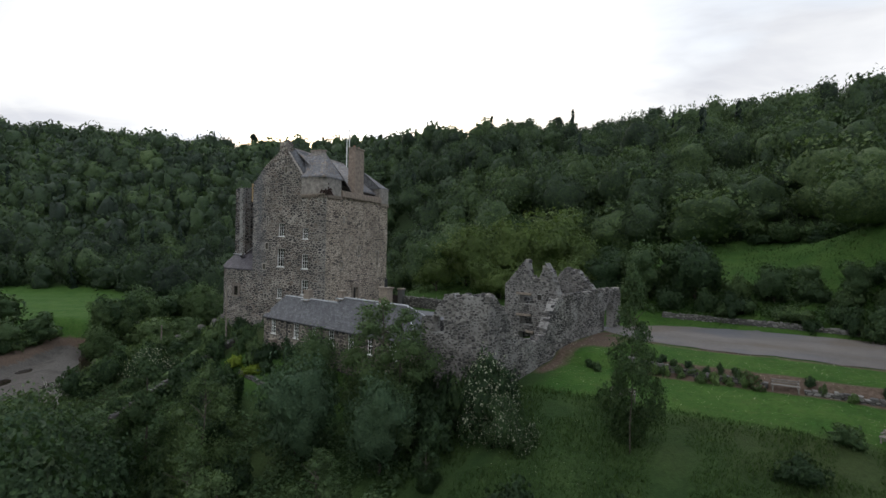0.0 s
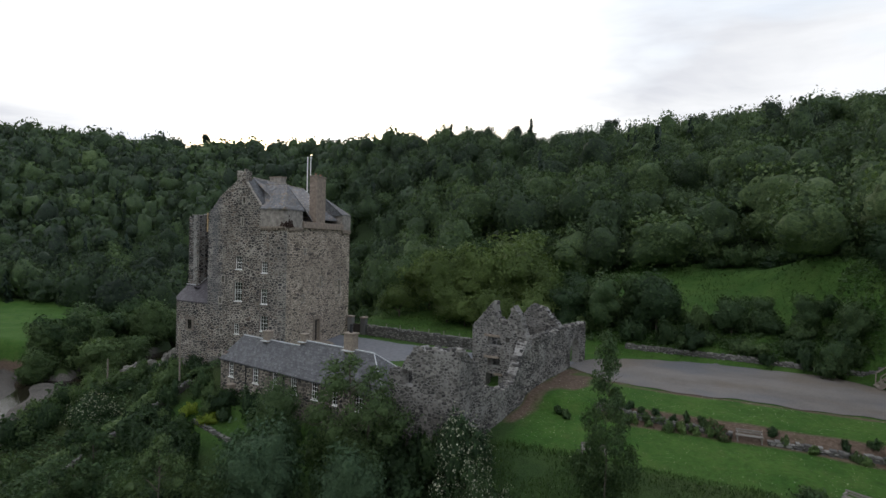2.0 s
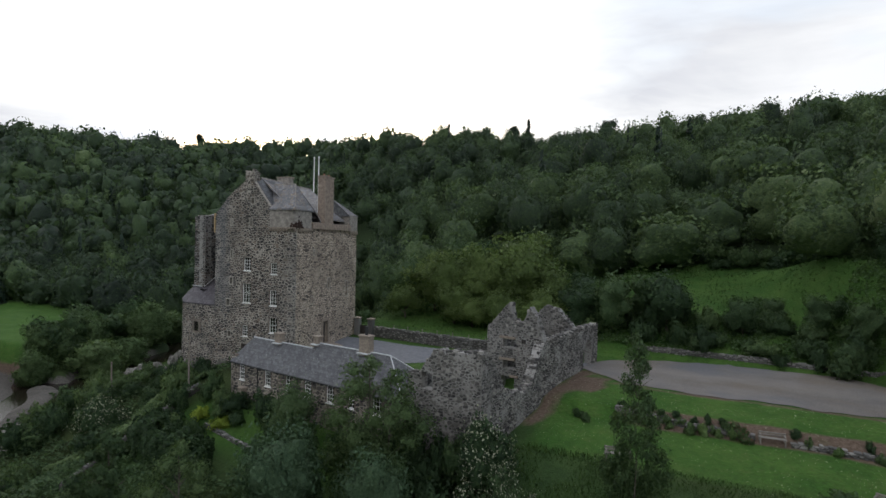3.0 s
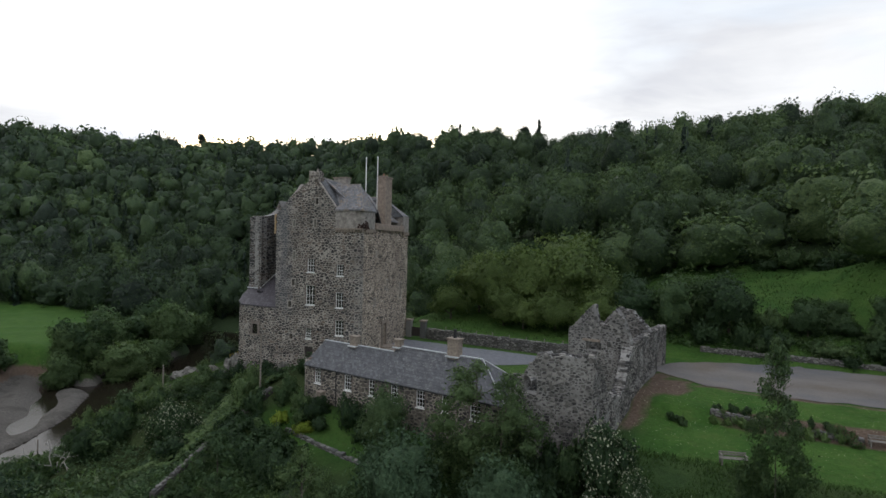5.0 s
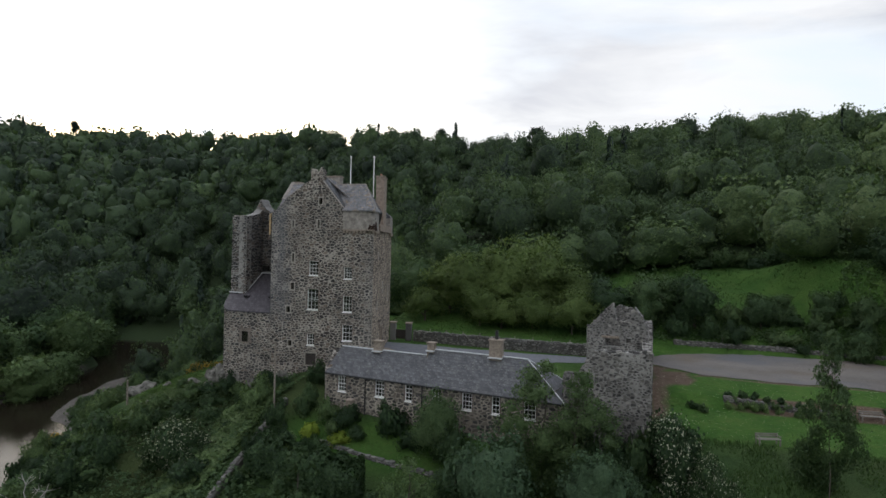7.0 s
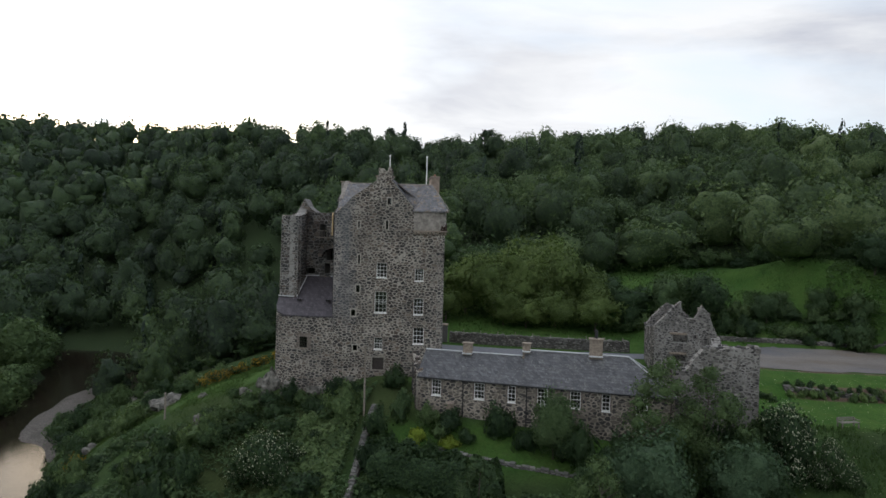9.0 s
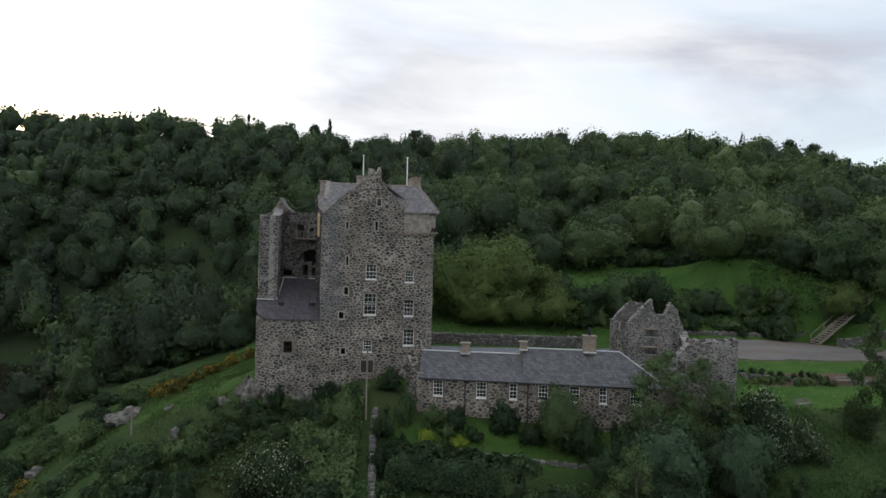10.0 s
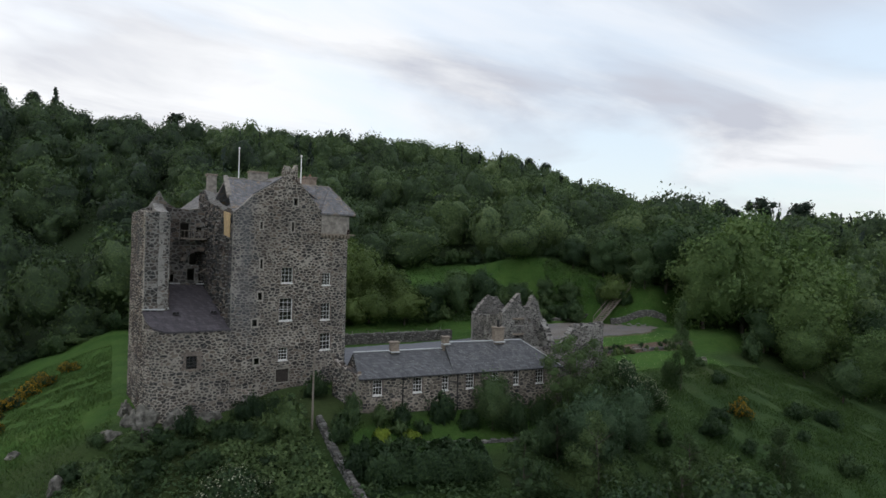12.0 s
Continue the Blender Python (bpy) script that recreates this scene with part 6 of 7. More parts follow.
for k, (x, y, tall, wide) in enumerate(((-42.9, 32.0, 2.4, 1.3), (-41.9, 30.0, 2.2, 1.4), (-40.2, 29.2, 2.0, 1.3), (-38.4, 29.6, 1.8, 1.2), (-42.8, 28.8, 2.6, 1.4), (-39.2, 33.0, 2.0, 1.2), (-36.2, 31.6, 1.3, 1.0), (-31.7, 31.4, 2.0, 1.2), (-38.2, 31.8, 1.4, 1.0))):
    plant(("shrub", "dark_shrub", "light_shrub")[k % 3], x, y, tall, wide, "leafy garden shrub between cottage and garden wall", "shrub", "shrub", "garden shrubs")
plant("yellow_shrub", -40.0, 31.4, 1.5, 1.0, "bright yellow-green shrub in the garden", "shrub", "shrub", "yellow-green shrubs")
plant("yellow_shrub", -37.3, 31.0, 1.1, 1.2, "bright yellow-green shrub in the garden", "shrub", "shrub", "yellow-green shrubs")
for x, y, tall, wide in ((-52.6, 39.2, 2.4, 1.2), (-47.9, 38.6, 2.6, 1.7), (-46.0, 37.0, 1.8, 1.4), (-42.8, 38.2, 2.2, 1.4)):
    plant("dark_shrub", x, y, tall, wide, "dark evergreen shrub at the foot of the tower", "shrub", "shrub", "shrubs at the tower's foot")
rng = random.Random(5)
SLOPE = (("light_shrub", "pale leafy scrub bush on the rough slope"), ("shrub", "loose green scrub bush on the rough slope"), ("dark_shrub", "dark scrub bush on the rough slope"), ("light_shrub", "pale leafy elder bush on the rough slope"), ("shrub", "leafy bramble bush on the rough slope"))
n = 0
while n < 165:
    x, y = rng.uniform(-88, -24), rng.uniform(2, 38)
    if (x > -45 and y > 21) or (x > -58 and y > 35.5) or abs(x - float(river_x(y))) < 9 or x < float(river_x(y)):
        continue
    if -66 < x < -57 and y > 36 or math.hypot(x + 50.4, y - 29.4) < 4.4 or (-49 < x < -45 and y > 26 and rng.random() < 0.7):
        continue
    sort, text = SLOPE[n % 5]
    low = 0.42 if x < -64 else 1.0
    plant(sort, x, y, rng.uniform(1.7, 3.7) * low, rng.uniform(1.5, 2.8) * (0.4 + 0.6 * low), text, "shrub", "scrub_bush", "scrub on the slope")
    n += 1
for x, y, tall, wide, sort in ((-35.0, 12.0, 9.5, 8.5, "pale"), (-40.0, 15.0, 8.0, 8.0, "fine"), (-46.5, 13.5, 7.5, 7.5, "fine"), (-34.9, 20.5, 7.2, 8.0, "dark_birch"), (-52.0, 17.0, 7.0, 7.0, "pale"), (-58.0, 19.0, 3.4, 5.0, "ash"),
                               (-27.0, 10.5, 10.5, 9.0, "fine"), (-64.0, 24.0, 3.0, 4.5, "ash"), (-15.5, 24.5, 2.6, 3.4, "dark_birch"), (-27.2, 25.6, 4.6, 5.0, "dark_birch"),
                               (-19.0, 26.5, 4.6, 4.6, "fine"), (-43.0, 8.0, 8.5, 8.5, "fine"), (-55.0, 10.0, 7.5, 8.0, "fine"), (-12.6, 16.0, 6.4, 9.0, "spire"),
                               (-68.0, 17.0, 5.0, 6.0, "pale")):
    plant(sort, x, y, tall, wide, "leafy young tree among the scrub on the slope", group="young trees on the slope")
for x, y, tall, wide, sort in ((-8.5, 21.0, 1.5, 1.1, "shrub"), (-5.5, 25.5, 1.3, 1.2, "dark_shrub"), (-10.0, 23.4, 2.4, 1.7, "dark_shrub"), (4.0, 22.9, 1.9, 1.4, "shrub"), (6.5, 24.0, 1.7, 1.3, "dark_shrub"), (1.5, 30.0, 1.5, 1.4, "dark_shrub"),
                               (3.5, 34.0, 1.2, 1.2, "shrub"), (8.5, 22.0, 2.4, 1.8, "dark_shrub"), (20.3, 37.4, 4.4, 2.4, "shrub"), (-1.0, 16.0, 2.0, 1.6, "shrub"), (0.5, 20.5, 1.2, 1.0, "shrub"), (5.0, 14.0, 2.2, 1.8, "dark_shrub")):
    plant(sort, x, y, tall, wide, "rounded bush alone on the grass slope", "shrub", "shrub", "bushes on the grass slope")
for x, y, tall, wide in ((-66.3, 52.3, 1.5, 1.4), (-68.4, 54.4, 1.6, 1.5), (-69.0, 57.5, 1.6, 1.6), (-67.6, 60.5, 1.5, 1.5), (-66.4, 64.0, 1.7, 1.6), (-65.4, 68.0, 1.7, 1.5), (-63.8, 71.5, 1.6, 1.4), (-64.6, 74.5, 1.6, 1.6), (-62.0, 77.0, 1.5, 1.4),
                         (-74.0, 40.0, 1.6, 1.7), (-77.0, 37.0, 1.6, 1.6), (-75.0, 34.5, 1.5, 1.6), (-70.5, 63.0, 1.5, 1.6), (-71.5, 59.0, 1.4, 1.5), (-79.0, 41.5, 1.5, 1.6), (-2.6, 25.2, 1.9, 1.4)):
    plant("gorse", x, y, tall, wide, "gorse bush in yellow flower on the grass bank", "shrub", "gorse_bush", "gorse bushes")
# low growth over the foot of the crag and along the garden wall
for k, (x, y, tall, wide) in enumerate(((-58.2, 40.2, 1.1, 1.3), (-56.2, 38.4, 1.6, 1.7), (-60.0, 38.4, 1.2, 1.5), (-54.6, 38.9, 1.5, 1.5), (-51.6, 39.3, 1.4, 1.3), (-50.0, 38.0, 1.6, 1.5), (-47.4, 35.2, 1.3, 1.4), (-45.9, 35.3, 1.0, 1.2),
                                        (-53.2, 37.6, 1.7, 1.7), (-51.8, 35.6, 1.8, 1.8), (-58.2, 37.0, 1.6, 1.7), (-55.0, 36.2, 1.7, 1.8), (-48.8, 36.6, 1.5, 1.5), (-46.4, 31.6, 0.9, 1.2), (-47.6, 32.8, 1.1, 1.3), (-56.8, 34.6, 1.7, 1.8))):
    plant(("shrub", "light_shrub", "dark_shrub")[k % 3], x, y, tall, wide, "low leafy scrub at the foot of the rocky bank", "shrub", "scrub_bush", "scrub at the crag's foot")
for k in range(7):
    plant(("light_shrub", "shrub")[k % 2], -42.55 + 0.1 * k, 27.0 - 0.8 * k, 0.9 + 0.25 * math.sin(k * 2.0), 0.75, "low leafy growth beside the garden wall", "shrub", "scrub_bush", "growth along the garden wall")
for k, (x, y, tall, wide) in enumerate(((-75.0, 53.0, 1.8, 2.0), (-73.5, 58.0, 1.9, 2.1), (-72.4, 44.6, 1.2, 1.6), (-77.5, 57.0, 2.2, 2.3), (-79.5, 63.0, 2.4, 2.5), (-76.0, 63.5, 2.2, 2.3), (-74.4, 48.6, 1.5, 1.8), (-80.0, 52.0, 2.0, 2.2), (-74.0, 68.0, 2.4, 2.4))):
    plant(("dark_shrub", "shrub", "light_shrub")[k % 3], x, y, tall, wide, "dark low scrub bush behind the gorse", "shrub", "scrub_bush", "scrub behind the gorse")
# clipped hedge below the garden
def hedge(x0, y0, x1, y1, rise, wide, label):
    """A clipped hedge: short leaf sprays over a rounded, slightly bulging box."""
    npr = np.random.RandomState(41)
    a, b = np.array((x0, y0)), np.array((x1, y1))
    long = float(np.linalg.norm(b - a))
    d = (b - a) / long
    side = np.array((d[1], -d[0]))
    k = 15000
    u, ang = npr.uniform(0, 1, k), npr.uniform(-0.12, 1.12, k) * np.pi
    ends = np.clip(np.minimum(u, 1 - u) * long / 0.7, 0.0, 1.0) ** 0.4
    lump = 1.0 + 0.13 * np.sin(u * long * 1.7) * np.sin(ang * 3.0) + 0.09 * np.sin(u * long * 3.9 + ang * 2)
    cu, su = np.sign(np.cos(ang)) * np.abs(np.cos(ang)) ** 0.5, np.maximum(-0.2, np.sign(np.sin(ang)) * np.abs(np.sin(ang)) ** 0.45)
    depth = npr.uniform(0.93, 1.03, k) * lump * ends
    across, up = wide / 2 * cu * depth, rise * np.maximum(0.0, 0.12 + 0.88 * su * depth)
    px = a[0] + d[0] * u * long + side[0] * across
    py = a[1] + d[1] * u * long + side[1] * across
    base = height(px, py)
    p = np.stack([px, py, base + up], 1)
    face = unit(np.stack([side[0] * np.cos(ang), side[1] * np.cos(ang), np.maximum(np.sin(ang), 0.0) + 0.15], 1) + npr.normal(scale=0.35, size=(k, 3)))
    n = unit(face + npr.normal(scale=0.4, size=(k, 3)))
    t = unit(np.cross(n, npr.normal(size=(k, 3))))
    c = np.cross(n, t)
    w = 0.11 * npr.uniform(0.6, 1.3, (k, 1))
    q = np.stack([p - t * w, p + c * w * 0.6, p + t * w, p - c * w * 0.6], 1).reshape(-1, 3)
    i = np.arange(k)[:, None] * 4
    f = np.concatenate([i + [0, 2, 1], i + [0, 3, 2]], 1).reshape(-1, 3)
    ob = thing("hedge", (*(a + b) / 2, float(height(*(a + b) / 2))), label, "hedge")
    part("foliage", tri_mesh("foliage", q, f, LEAF, normals=np.repeat(face, 4, axis=0)), None, ob)
    # Inner boxes in a darker leaf colour, which paints in the hedge's inner shade.
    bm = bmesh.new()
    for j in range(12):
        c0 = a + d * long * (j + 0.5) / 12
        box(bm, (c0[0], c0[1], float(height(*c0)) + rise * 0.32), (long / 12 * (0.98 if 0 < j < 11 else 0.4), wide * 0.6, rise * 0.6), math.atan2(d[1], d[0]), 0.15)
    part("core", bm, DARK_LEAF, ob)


hedge(-42.6, 28.0, -33.4, 26.0, 2.3, 2.3, "dense clipped dark-green hedge below the cottage garden")
for x, y, tall, wide, sort in ((-31.6, 23.4, 3.0, 3.8, "ash"), (-39.5, 17.0, 4.0, 5.0, "fine")):
    plant(sort, x, y, tall, wide, "leafy young tree below the garden hedge", group="young trees below the garden")
# orchard and trees round the meadow
for x, y, tall, wide, sort in ((-41.0, 66.5, 5.0, 6.0, "orchard"), (-38.5, 71.0, 8.6, 9.0, "orchard"), (-34.5, 70.0, 9.6, 9.5, "orchard"), (-30.0, 71.5, 10.6, 10.5, "orchard"), (-25.5, 71.0, 10.0, 10.0, "orchard"), (-21.0, 71.0, 7.8, 8.0, "orchard"),
                               (-26.0, 65.8, 5.4, 6.5, "orchard"), (-21.0, 64.5, 5.8, 7.0, "orchard"), (-33.0, 65.8, 5.2, 6.0, "orchard"), (-30.0, 65.0, 4.4, 5.5, "orchard"), (-16.5, 65.0, 6.6, 7.0, "ash"), (-12.5, 64.0, 6.8, 6.8, "ash"),
                               (-28.0, 78.0, 11.0, 11.5, "orchard"), (-36.0, 78.0, 10.0, 11.0, "ash"), (-18.0, 74.0, 6.0, 7.0, "ash"), (-44.0, 72.0, 8.0, 8.5, "ash"), (-47.5, 78.0, 9.0, 9.0, "ash"), (-9.0, 66.5, 5.6, 6.0, "ash"),
                               (-6.6, 64.4, 7.0, 7.5, "ash"), (0.6, 65.0, 4.6, 4.6, "ash"), (7.5, 66.0, 4.4, 4.2, "ash"), (11.0, 63.5, 4.4, 4.6, "ash"), (14.5, 66.5, 6.0, 6.0, "ash"), (3.8, 68.0, 3.2, 3.6, "ash"), (9.0, 60.2, 3.6, 3.8, "ash"), (15.6, 58.0, 5.6, 5.6, "orchard"), (18.0, 62.5, 8.0, 7.6, "ash")):
    plant(sort, x, y, tall, wide, "broad leafy tree along the meadow's edge" if sort != "conifer" else "young dark spruce on the bank", group="trees along the meadow")
for x, y, tall, wide in ((-5.6, 62.3, 3.0, 1.7), (-3.9, 61.9, 1.6, 1.3), (3.5, 61.0, 1.5, 1.3), (10.5, 62.0, 2.4, 1.6), (-8.6, 62.5, 2.4, 1.5), (15.5, 60.5, 3.0, 1.7), (8.3, 58.9, 2.6, 1.6), (6.9, 60.9, 2.6, 1.7), (9.6, 61.6, 3.4, 1.8), (14.6, 59.2, 3.2, 1.7), (16.4, 56.4, 3.4, 1.8), (1.0, 62.4, 1.4, 1.5), (6.0, 62.6, 1.8, 1.6), (-1.5, 62.8, 1.6, 1.5)):
    plant("dark_shrub" if x == 3.5 else "shrub", x, y, tall, wide, "leafy shrub on the bank beside the parking ground", "shrub", "shrub", "shrubs on the bank")
# thicket between the meadow and the road
for k in range(22):
    x = -17.0 + 1.35 * k + 0.6 * math.sin(k * 2.7)
    y = 65.2 + 2.0 * math.sin(k * 1.7) + (1.0 if k % 2 else -1.0)
    plant(("shrub", "dark_shrub", "light_shrub")[k % 3], x, y, (2.7 if x < -2 else 2.0) + 0.6 * math.sin(k * 3.1), 2.1, "leafy bush in the thicket below the meadow", "shrub", "scrub_bush", "thicket below the meadow")
# tall trees east of the lawn
for x, y, tall, wide, sort in ((23.5, 46.5, 15.5, 15.0, "tall"), (29.5, 43.5, 18.5, 18.0, "tall"), (36.0, 46.0, 19.0, 18.0, "tall"), (24.0, 54.0, 12.0, 12.0, "ash"), (38.0, 37.0, 17.0, 17.0, "tall"), (31.5, 36.5, 14.0, 14.0, "tall"),
                               (24.0, 27.0, 6.0, 6.0, "ash"), (27.0, 33.0, 8.5, 9.0, "tall"), (33.0, 28.0, 10.0, 11.0, "tall"), (45.0, 42.0, 18.0, 18.0, "tall"), (20.5, 61.0, 7.0, 8.0, "ash"), (27.0, 62.0, 10.0, 11.0, "ash"), (47.0, 30.0, 14.0, 14.0, "ash"),
                               (40.0, 54.0, 15.0, 16.0, "ash"), (52.0, 50.0, 16.0, 17.0, "ash"), (33.0, 60.0, 12.0, 13.0, "ash"), (46.0, 64.0, 14.0, 15.0, "ash"), (20.0, 55.0, 8.0, 8.0, "ash"), (40.0, 24.0, 9.0, 10.0, "ash"), (27.5, 39.0, 8.0, 9.0, "ash")):
    plant(sort, x, y, tall, wide, "tall full-crowned broadleaf tree east of the lawn", group="tall trees east of the lawn")
# flower bed along the lawn
rng = random.Random(9)
for k, x in enumerate([-8.6 + 0.3 * q for q in range(15)] + [-3.7 + 0.28 * q for q in range(13)] + [2.5, 3.2, 4.6, 6.3, 6.8, 7.3, 7.9, 8.5, 9.4, 10.4]):
    plant("pink_bed" if abs(x + 0.4) < 0.5 else ("bed", "shrub", "light_shrub")[k % 3], x, float(np.interp(x, BED_X, BED_Y)) + (-0.75, 0.2, -0.3)[k % 3] + rng.uniform(-0.2, 0.2), rng.uniform(0.6, 1.1), rng.uniform(0.38, 0.6),
          "leafy flowering border plant in the stony bed", "plant", "border_plant", "border plants along the lawn")
for x, y in ((-11.3, 40.6), (-10.7, 40.1)):
    plant("shrub", x, y, 0.8, 0.6, "small shrub on the lawn by the ruin", "shrub", "shrub")

# trees along the far bank of the river
rng = random.Random(21)
for k in range(46):
    y = 22 + k * 2.6
    x = float(river_x(y)) - rng.uniform(13, 21) - 18.0 * float(ramp(y, 63.0, 57.0))
    if 0 < k < 9 and k % 3:
        continue
    if 48 < y < 66 and k % 2:
        continue
    plant(("far", "far", "shrub")[k % 3], x, y, rng.uniform(5.5, 9.5) if k % 3 < 2 else rng.uniform(2, 3.2), rng.uniform(7, 11) if k % 3 < 2 else rng.uniform(1.8, 3), "leafy riverside tree on the far bank", group="riverside trees")
for k in range(16):
    y = 62 + k * 4.0
    x = float(river_x(y)) + rng.uniform(14, 24)
    if y < 100:
        continue
    plant(("far", "shrub")[k % 2], x, y, rng.uniform(5, 8) if k % 2 == 0 else 2.6, rng.uniform(5, 7) if k % 2 == 0 else 2.0, "leafy riverside tree below the tower", group="riverside trees")

for x, y, tall, wide in ((-114.0, 69.0, 9.8, 13.0), (-125.5, 88.0, 11.5, 14.0), (-119.0, 80.0, 8.0, 10.0), (-122.0, 64.0, 4.5, 6.5), (-134.0, 100.0, 11.0, 14.0), (-131.0, 94.0, 9.0, 12.0)):
    plant("riverside", x, y, tall, wide, "broad round-crowned willow on the grassy river bank", group="riverside trees")

# skyline pines and spruces that stand clear of the wood
def on_hill(b, r):
    return MID[0] + r * math.sin(radians(b)), MID[1] + r * math.cos(radians(b))


for b, r, tall, sort in ((-11.2, 246, 21, "conifer"), (-2.5, 222, 17, "pine"), (-12.6, 246, 16, "pine"), (-48.2, 515, 25, "pine"), (33, 200, 12, "pine"), (35.2, 200, 13, "pine"), (36.8, 200, 13, "pine"), (38.4, 203, 11, "pine"),
                         (56.3, 300, 24, "pine"), (57.6, 310, 20, "pine"), (60.2, 310, 27, "pine"), (63.2, 330, 26, "pine"), (64.0, 330, 22, "pine")):
    tall = 0.9 * tall if b > 40 else 0.7 * tall
    x, y = on_hill(b, r)
    plant(sort, x, y, tall, tall * (1.0 if sort == "pine" else 0.8), "lone dark conifer standing above the wooded skyline", group="skyline conifers")

# the wooded hillsides, countless trees
def woodland(name, seed, inner, outer, gap0, leaves, size, label, b0=-84, b1=80, needle=False, cores=20, skip=None, level=3):
    npr = np.random.RandomState(seed)
    sorts = ("cone",) * 2 if needle else ("dome",) * 6 + ("bushy",) * 3
    kits = [crown_arrays(s, seed * 3 + i, leaves, size, 0.74, cores=cores, loose=0.5, stray=0.09, level=level) for i, s in enumerate(sorts)]
    vs, fs, ts, ns, base, count = [], [], [], [], 0, 0
    r = inner
    while r < outer:
        gap = gap0 * max(1.0, r / 260.0) ** 0.45
        step = math.degrees(gap / r)
        for b in np.arange(b0, b1, step):
            bb = b + npr.uniform(-0.45, 0.45) * step
            rr = r + npr.uniform(-0.45, 0.45) * gap
            if rr < np.interp(bb, WOOD_B, WOOD_R) - 3 or rr > np.interp(bb, HILL_B, HILL_D) + (-25 if needle else 14):
                continue
            x, y = on_hill(bb, rr)
            if skip and skip(bb, rr):
                continue
            if -9 - 10 * (y > 96) < x - float(river_x(y)) < 9 and y < 124:
                continue
            patch = noise.noise((x / 34.0, y / 34.0, 1.0))
            if needle and patch < 0.12:
                continue
            if needle and npr.uniform() < 0.86:
                continue
            v, f, nn = kits[npr.randint(len(kits))]
            edge = np.interp(rr, [np.interp(bb, HILL_B, HILL_D) - 45, np.interp(bb, HILL_B, HILL_D) - 5], [1.0, 0.92])
            tall = gap * npr.uniform(1.2, 1.9) * (1.7 if needle else edge)
            grown = npr.uniform(0.75, 1.3 if rr < np.interp(bb, HILL_B, HILL_D) - 65 else 1.0)
            tall, wide = tall * grown, gap * npr.uniform(1.15, 1.6) * grown
            c, s = math.cos(bb * 9 + rr), math.sin(bb * 9 + rr)
            rise = 2.5 * np.clip((rr - np.interp(bb, HILL_B, HILL_F)) / (np.interp(bb, HILL_B, HILL_D) - np.interp(bb, HILL_B, HILL_F)), 0, 1)
            q = np.empty_like(v)
            q[:, 0] = (v[:, 0] * c - v[:, 1] * s) * wide + x
            q[:, 1] = (v[:, 0] * s + v[:, 1] * c) * wide + y
            q[:, 2] = v[:, 2] * tall + gz(x, y) - (0.26 if rr < np.interp(bb, WOOD_B, WOOD_R) + 9 else 0.16) * tall - rise
            vs.append(q)
            ns.append(np.stack([nn[:, 0] * c - nn[:, 1] * s, nn[:, 0] * s + nn[:, 1] * c, nn[:, 2]], 1))
            fs.append(f + base)
            # Slope light put into the tint: shaded western side darker, sunlit east lighter.
            east = np.interp(bb, [-65, -40, -10, 20], [-0.10, -0.14, 0.04, 0.20])
            ts.append(np.full(len(v), np.clip(0.42 + 0.5 * patch + east + npr.uniform(-0.27, 0.27), 0, 1)))
            base += len(v)
            count += 1
        r += gap * 0.9
    ob = solo(name, tri_mesh(name, np.concatenate(vs), np.concatenate(fs), NEEDLE if needle else WOOD_LEAF, np.concatenate(ts), np.concatenate(ns)), None, label, "woodland", kind="stuff")
    return count, sum(len(f) for f in fs)


NEAR_WOOD = lambda b, r: r < 152 and -24 < b < 62
TALLY = [woodland("woodland", 4, 80, 262, 9.2, 500, 0.042, "dense mixed broadleaf wood covering the hillside", cores=12, skip=NEAR_WOOD),
         woodland("woodland_edge", 8, 80, 154, 8.6, 1000, 0.030, "leafy broadleaf trees along the lower edge of the wood", b0=-24, b1=62, cores=5, skip=lambda b, r: not NEAR_WOOD(b, r)),
         woodland("far_woodland", 5, 262, 830, 10.5, 70, 0.085, "distant broadleaf wood on the far hillside", cores=4, level=2),
         woodland("spruce_stand", 6, 120, 830, 6.0, 70, 0.10, "scattered dark conifers among the broadleaf wood", needle=True, cores=14)]


for k in range(48):
    b = -34 + 1.5 * k
    r = float(np.interp(b, WOOD_B, WOOD_R)) + 2.6 + 1.5 * math.sin(k * 1.9)
    x, y = on_hill(b, r)
    plant(("shrub", "light_shrub", "dark_shrub")[k % 3], x, y, 2.8 + 0.9 * math.sin(k * 2.3), 2.9, "leafy bush at the edge of the wood", "shrub", "scrub_bush", "bushes at the wood's edge")
for k in range(14):
    y = 33.0 + 1.9 * k
    x = float(river_x(y)) - 12.0 - 20.0 * float(ramp(y, 63.0, 57.0)) + 0.8 * math.sin(k * 2.1)
    plant(("shrub", "light_shrub")[k % 2], x, y, 2.4 + 0.8 * math.sin(k * 1.3), 2.2, "low leafy bush along the river bank", "shrub", "scrub_bush", "bushes along the river bank")


rng = random.Random(57)
for k in range(34):
    y = rng.uniform(34, 78)
    x = float(river_x(y)) + rng.uniform(9.0, 15.0) + 3.0 * (k % 3)
    plant(("shrub", "dark_shrub", "light_shrub")[k % 3], x, y, rng.uniform(2.0, 3.8), rng.uniform(1.6, 2.4), "leafy bush on the steep river bank below the tower", "shrub", "scrub_bush", "bushes on the near bank")
for k in range(7):
    y = 59.0 + 3.1 * k
    x = float(river_x(y)) - 14.0 - 1.5 * math.sin(k * 2.2)
    plant("riverside", x, y, 7.5 + 1.5 * math.sin(k * 1.7), 8.5, "full green willow leaning over the river bend", group="riverside trees")


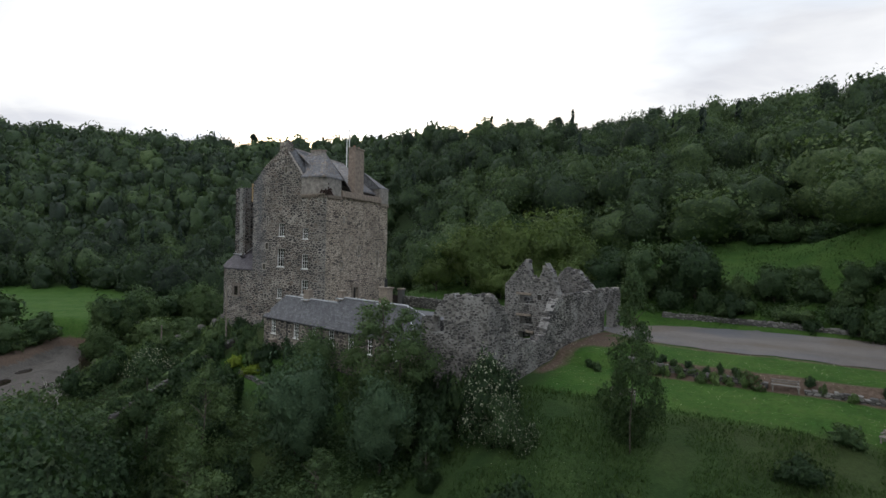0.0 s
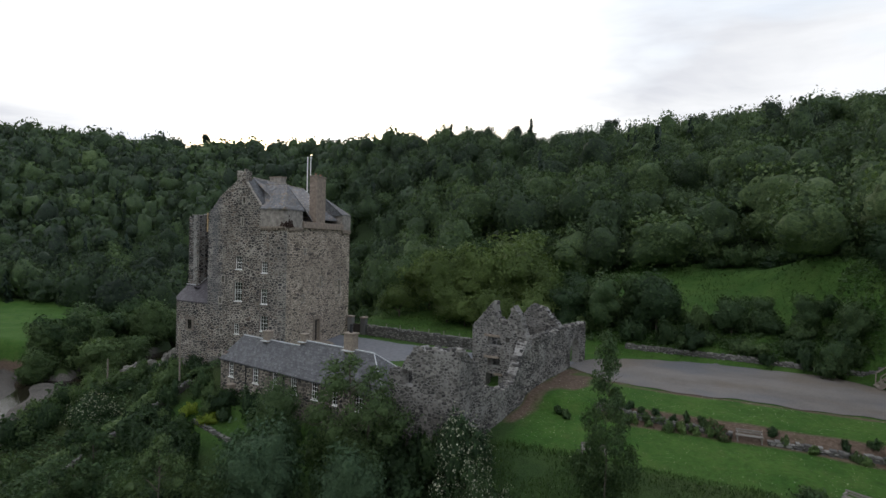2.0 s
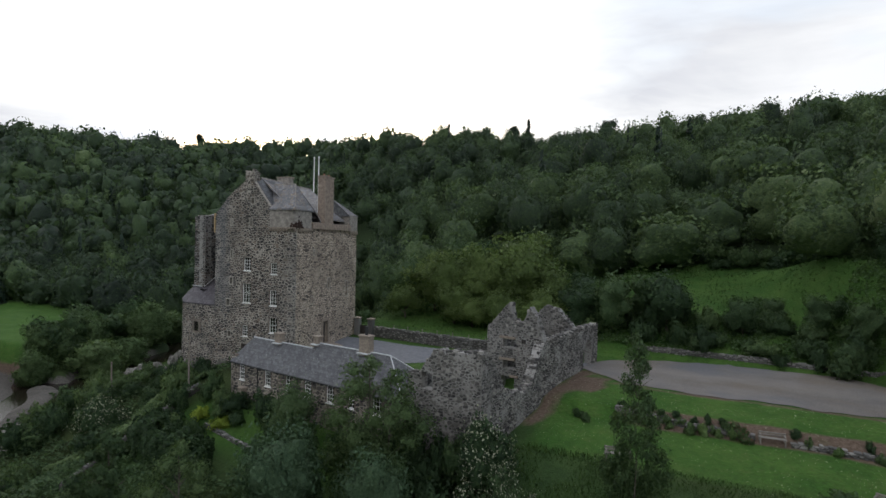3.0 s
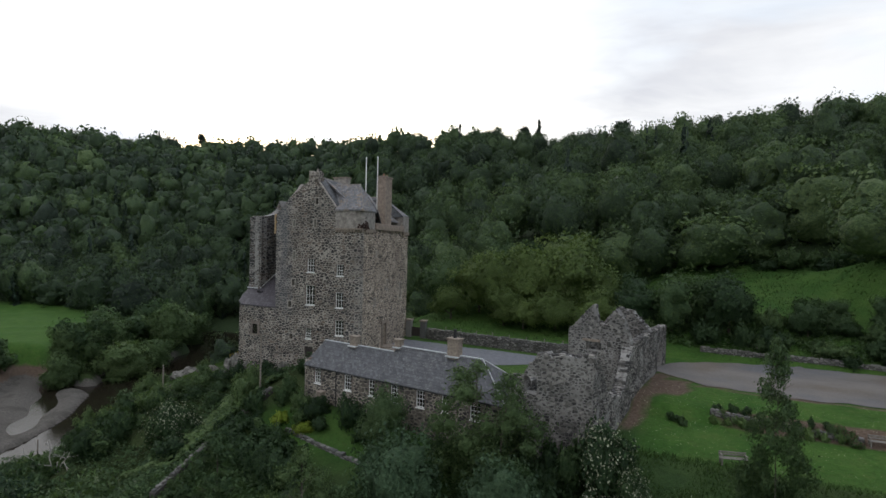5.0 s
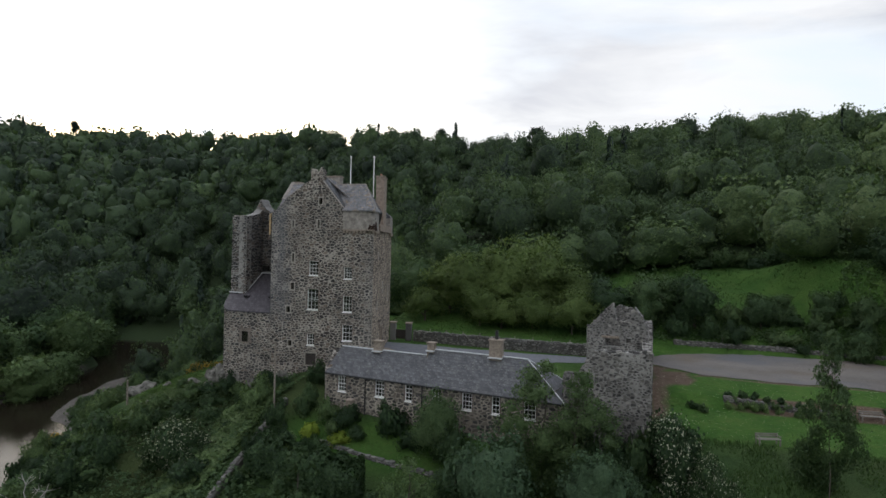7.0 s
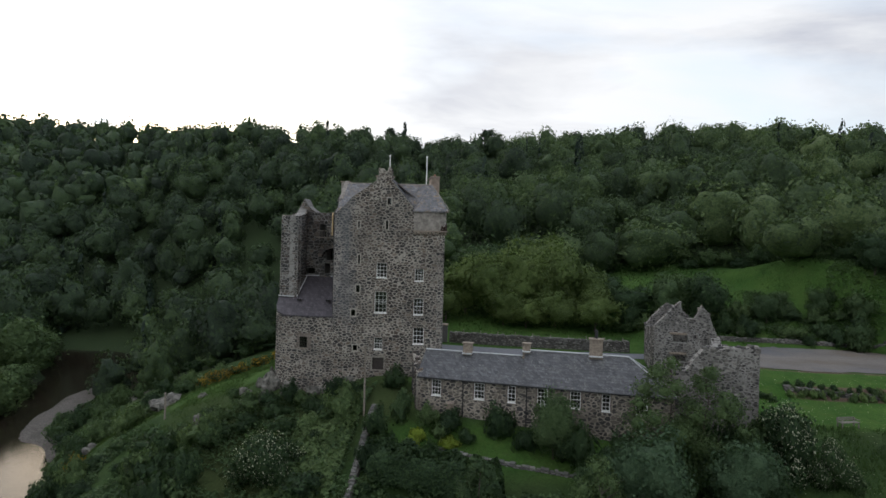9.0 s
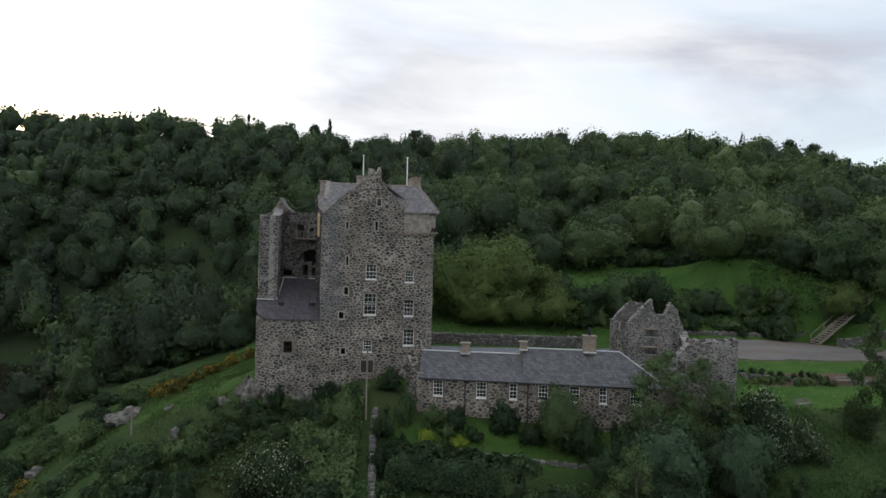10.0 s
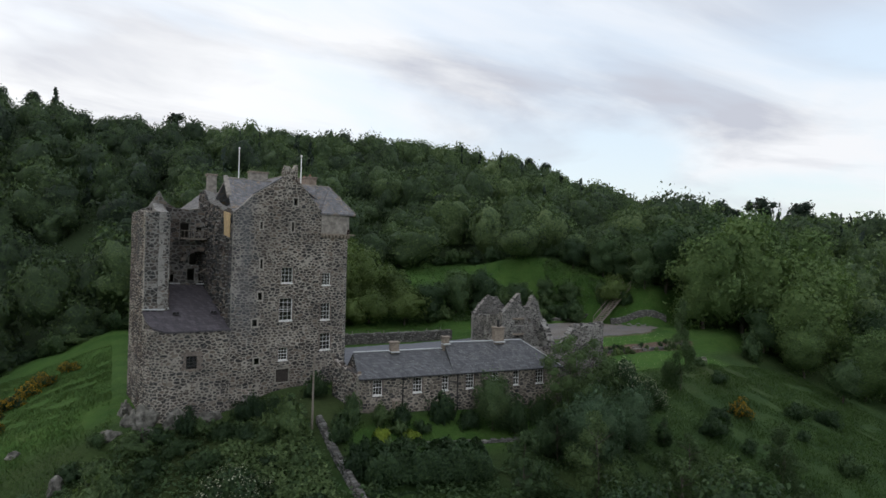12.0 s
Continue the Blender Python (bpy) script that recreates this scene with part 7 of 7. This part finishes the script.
def dead_branches(x, y, seed):
    """A bleached dead tree with bare forked limbs leaning over the scrub."""
    rng = random.Random(seed)
    ob = thing("dead_tree", (x, y, gz(x, y)), "bleached bare dead tree with forked limbs among the scrub", "tree")

    def grow(bm, p, d, r, n):
        q = p + d
        rod(bm, p, q, r, r * 0.75, 6)
        if n:
            for _ in range(2 if rng.random() < 0.7 else 1):
                e = (d * rng.uniform(0.65, 0.95))
                e.rotate(Matrix.Rotation(rng.uniform(-0.8, 0.8), 3, "X") @ Matrix.Rotation(rng.uniform(-0.9, 0.9), 3, "Y"))
                grow(bm, q, e, r * 0.7, n - 1)

    for k in range(3):
        bm = bmesh.new()
        a = 2.1 * k + 0.4
        grow(bm, Vector((x, y, gz(x, y) - 0.2)), Vector((0.4 * math.cos(a), 0.4 * math.sin(a), 0.95)), 0.08, 4)
        part("limb", bm, PALE_BARK, ob)


dead_branches(-59.4, 25.6, 3)

# rough growth between the bushes, and tall grass
def sward(name, seed, count, box_, keep, tall, wide, material, label, upright):
    """Countless loose leaves or blades over a stretch of ground."""
    npr = np.random.RandomState(seed)
    x, y = npr.uniform(box_[0], box_[1], count), npr.uniform(box_[2], box_[3], count)
    patch = np.array([noise.noise((a / 2.6, b / 2.6, seed)) for a, b in zip(x, y)])
    ok = keep(x, y) & (patch > -0.28)
    x, y, patch = x[ok], y[ok], patch[ok]
    z = height(x, y)
    h = tall * (0.35 + 0.9 * np.clip(patch + 0.3, 0, 1)) * npr.uniform(0.4, 1.1, len(x))
    a = npr.uniform(0, 2 * np.pi, len(x))
    w = wide * npr.uniform(0.6, 1.4, len(x))
    cx, sx = np.cos(a) * w, np.sin(a) * w
    lean = npr.normal(scale=0.35, size=(len(x), 2)) * h[:, None]
    if upright:
        v = np.stack([np.stack([x - cx, y - sx, z - 0.02], 1), np.stack([x + cx, y + sx, z - 0.02], 1), np.stack([x + lean[:, 0], y + lean[:, 1], z + h], 1)], 1).reshape(-1, 3)
        f = np.arange(len(v)).reshape(-1, 3)
    else:
        t = npr.normal(scale=0.4, size=(len(x), 2)) * w[:, None]
        v = np.stack([np.stack([x - cx, y - sx, z + h - t[:, 0]], 1), np.stack([x + sx * 0.7, y - cx * 0.7, z + h + t[:, 1]], 1),
                      np.stack([x + cx, y + sx, z + h + t[:, 0]], 1), np.stack([x - sx * 0.7, y + cx * 0.7, z + h - t[:, 1]], 1)], 1).reshape(-1, 3)
        k = np.arange(len(x))[:, None] * 4
        f = np.concatenate([k + [0, 1, 2], k + [0, 2, 3]], 1).reshape(-1, 3)
    solo(name, tri_mesh(name, v, f, material), None, label, "grass" if upright else "undergrowth", kind="stuff")


dry = lambda x, y: np.abs(x - river_x(y)) > 9
sward("undergrowth", 31, 90000, (-86, -17, 3, 40), lambda x, y: dry(x, y) & (x > river_x(y)) & ~((x > -44.5) & (y > 27.0)) & ~((x > -57) & (y > 40.2)) & ~((x < -56) & (x > -67) & (y > 38)), 0.75, 0.13, LEAF, "tangled leafy undergrowth on the steep slope", False)
sward("nettle_patch", 32, 16000, (-50.5, -44.8, 25, 38), lambda x, y: y < 38, 0.8, 0.11, PALE_LEAF, "pale leafy nettles and cow parsley below the tower", False)
sward("rough_grass", 33, 75000, (-20, 26, 6, 34.8), lambda x, y: x > -16 - (33 - y) * 0.3, 0.42, 0.035, BLADE, "tall rough grass on the slope below the lawn", True)
sward("bank_grass", 34, 46000, (-78, -55, 38, 84), lambda x, y: dry(x, y) & ((x < -57.5) | (y < 40)), 0.35, 0.035, BLADE, "tufted grass on the bank west of the tower", True)
sward("hillside_grass", 35, 20000, (-48, 26, 60, 93), lambda x, y: x > -48, 0.4, 0.06, BLADE, "tufted meadow grass behind the castle", True)
sward("daisy_patch", 36, 3600, (-14, 12, 26, 47), lambda x, y: (y > 34) | (x < -6), 0.06, 0.02, BLOSSOM, "small white daisies scattered over the lawn", False)
sward("bank_scrub", 37, 22000, (-14, 26, 61.5, 76), lambda x, y: y < 70 + 5 * np.sin(x * 0.6), 0.5, 0.13, LEAF, "low tangled scrub on the bank above the parking ground", False)
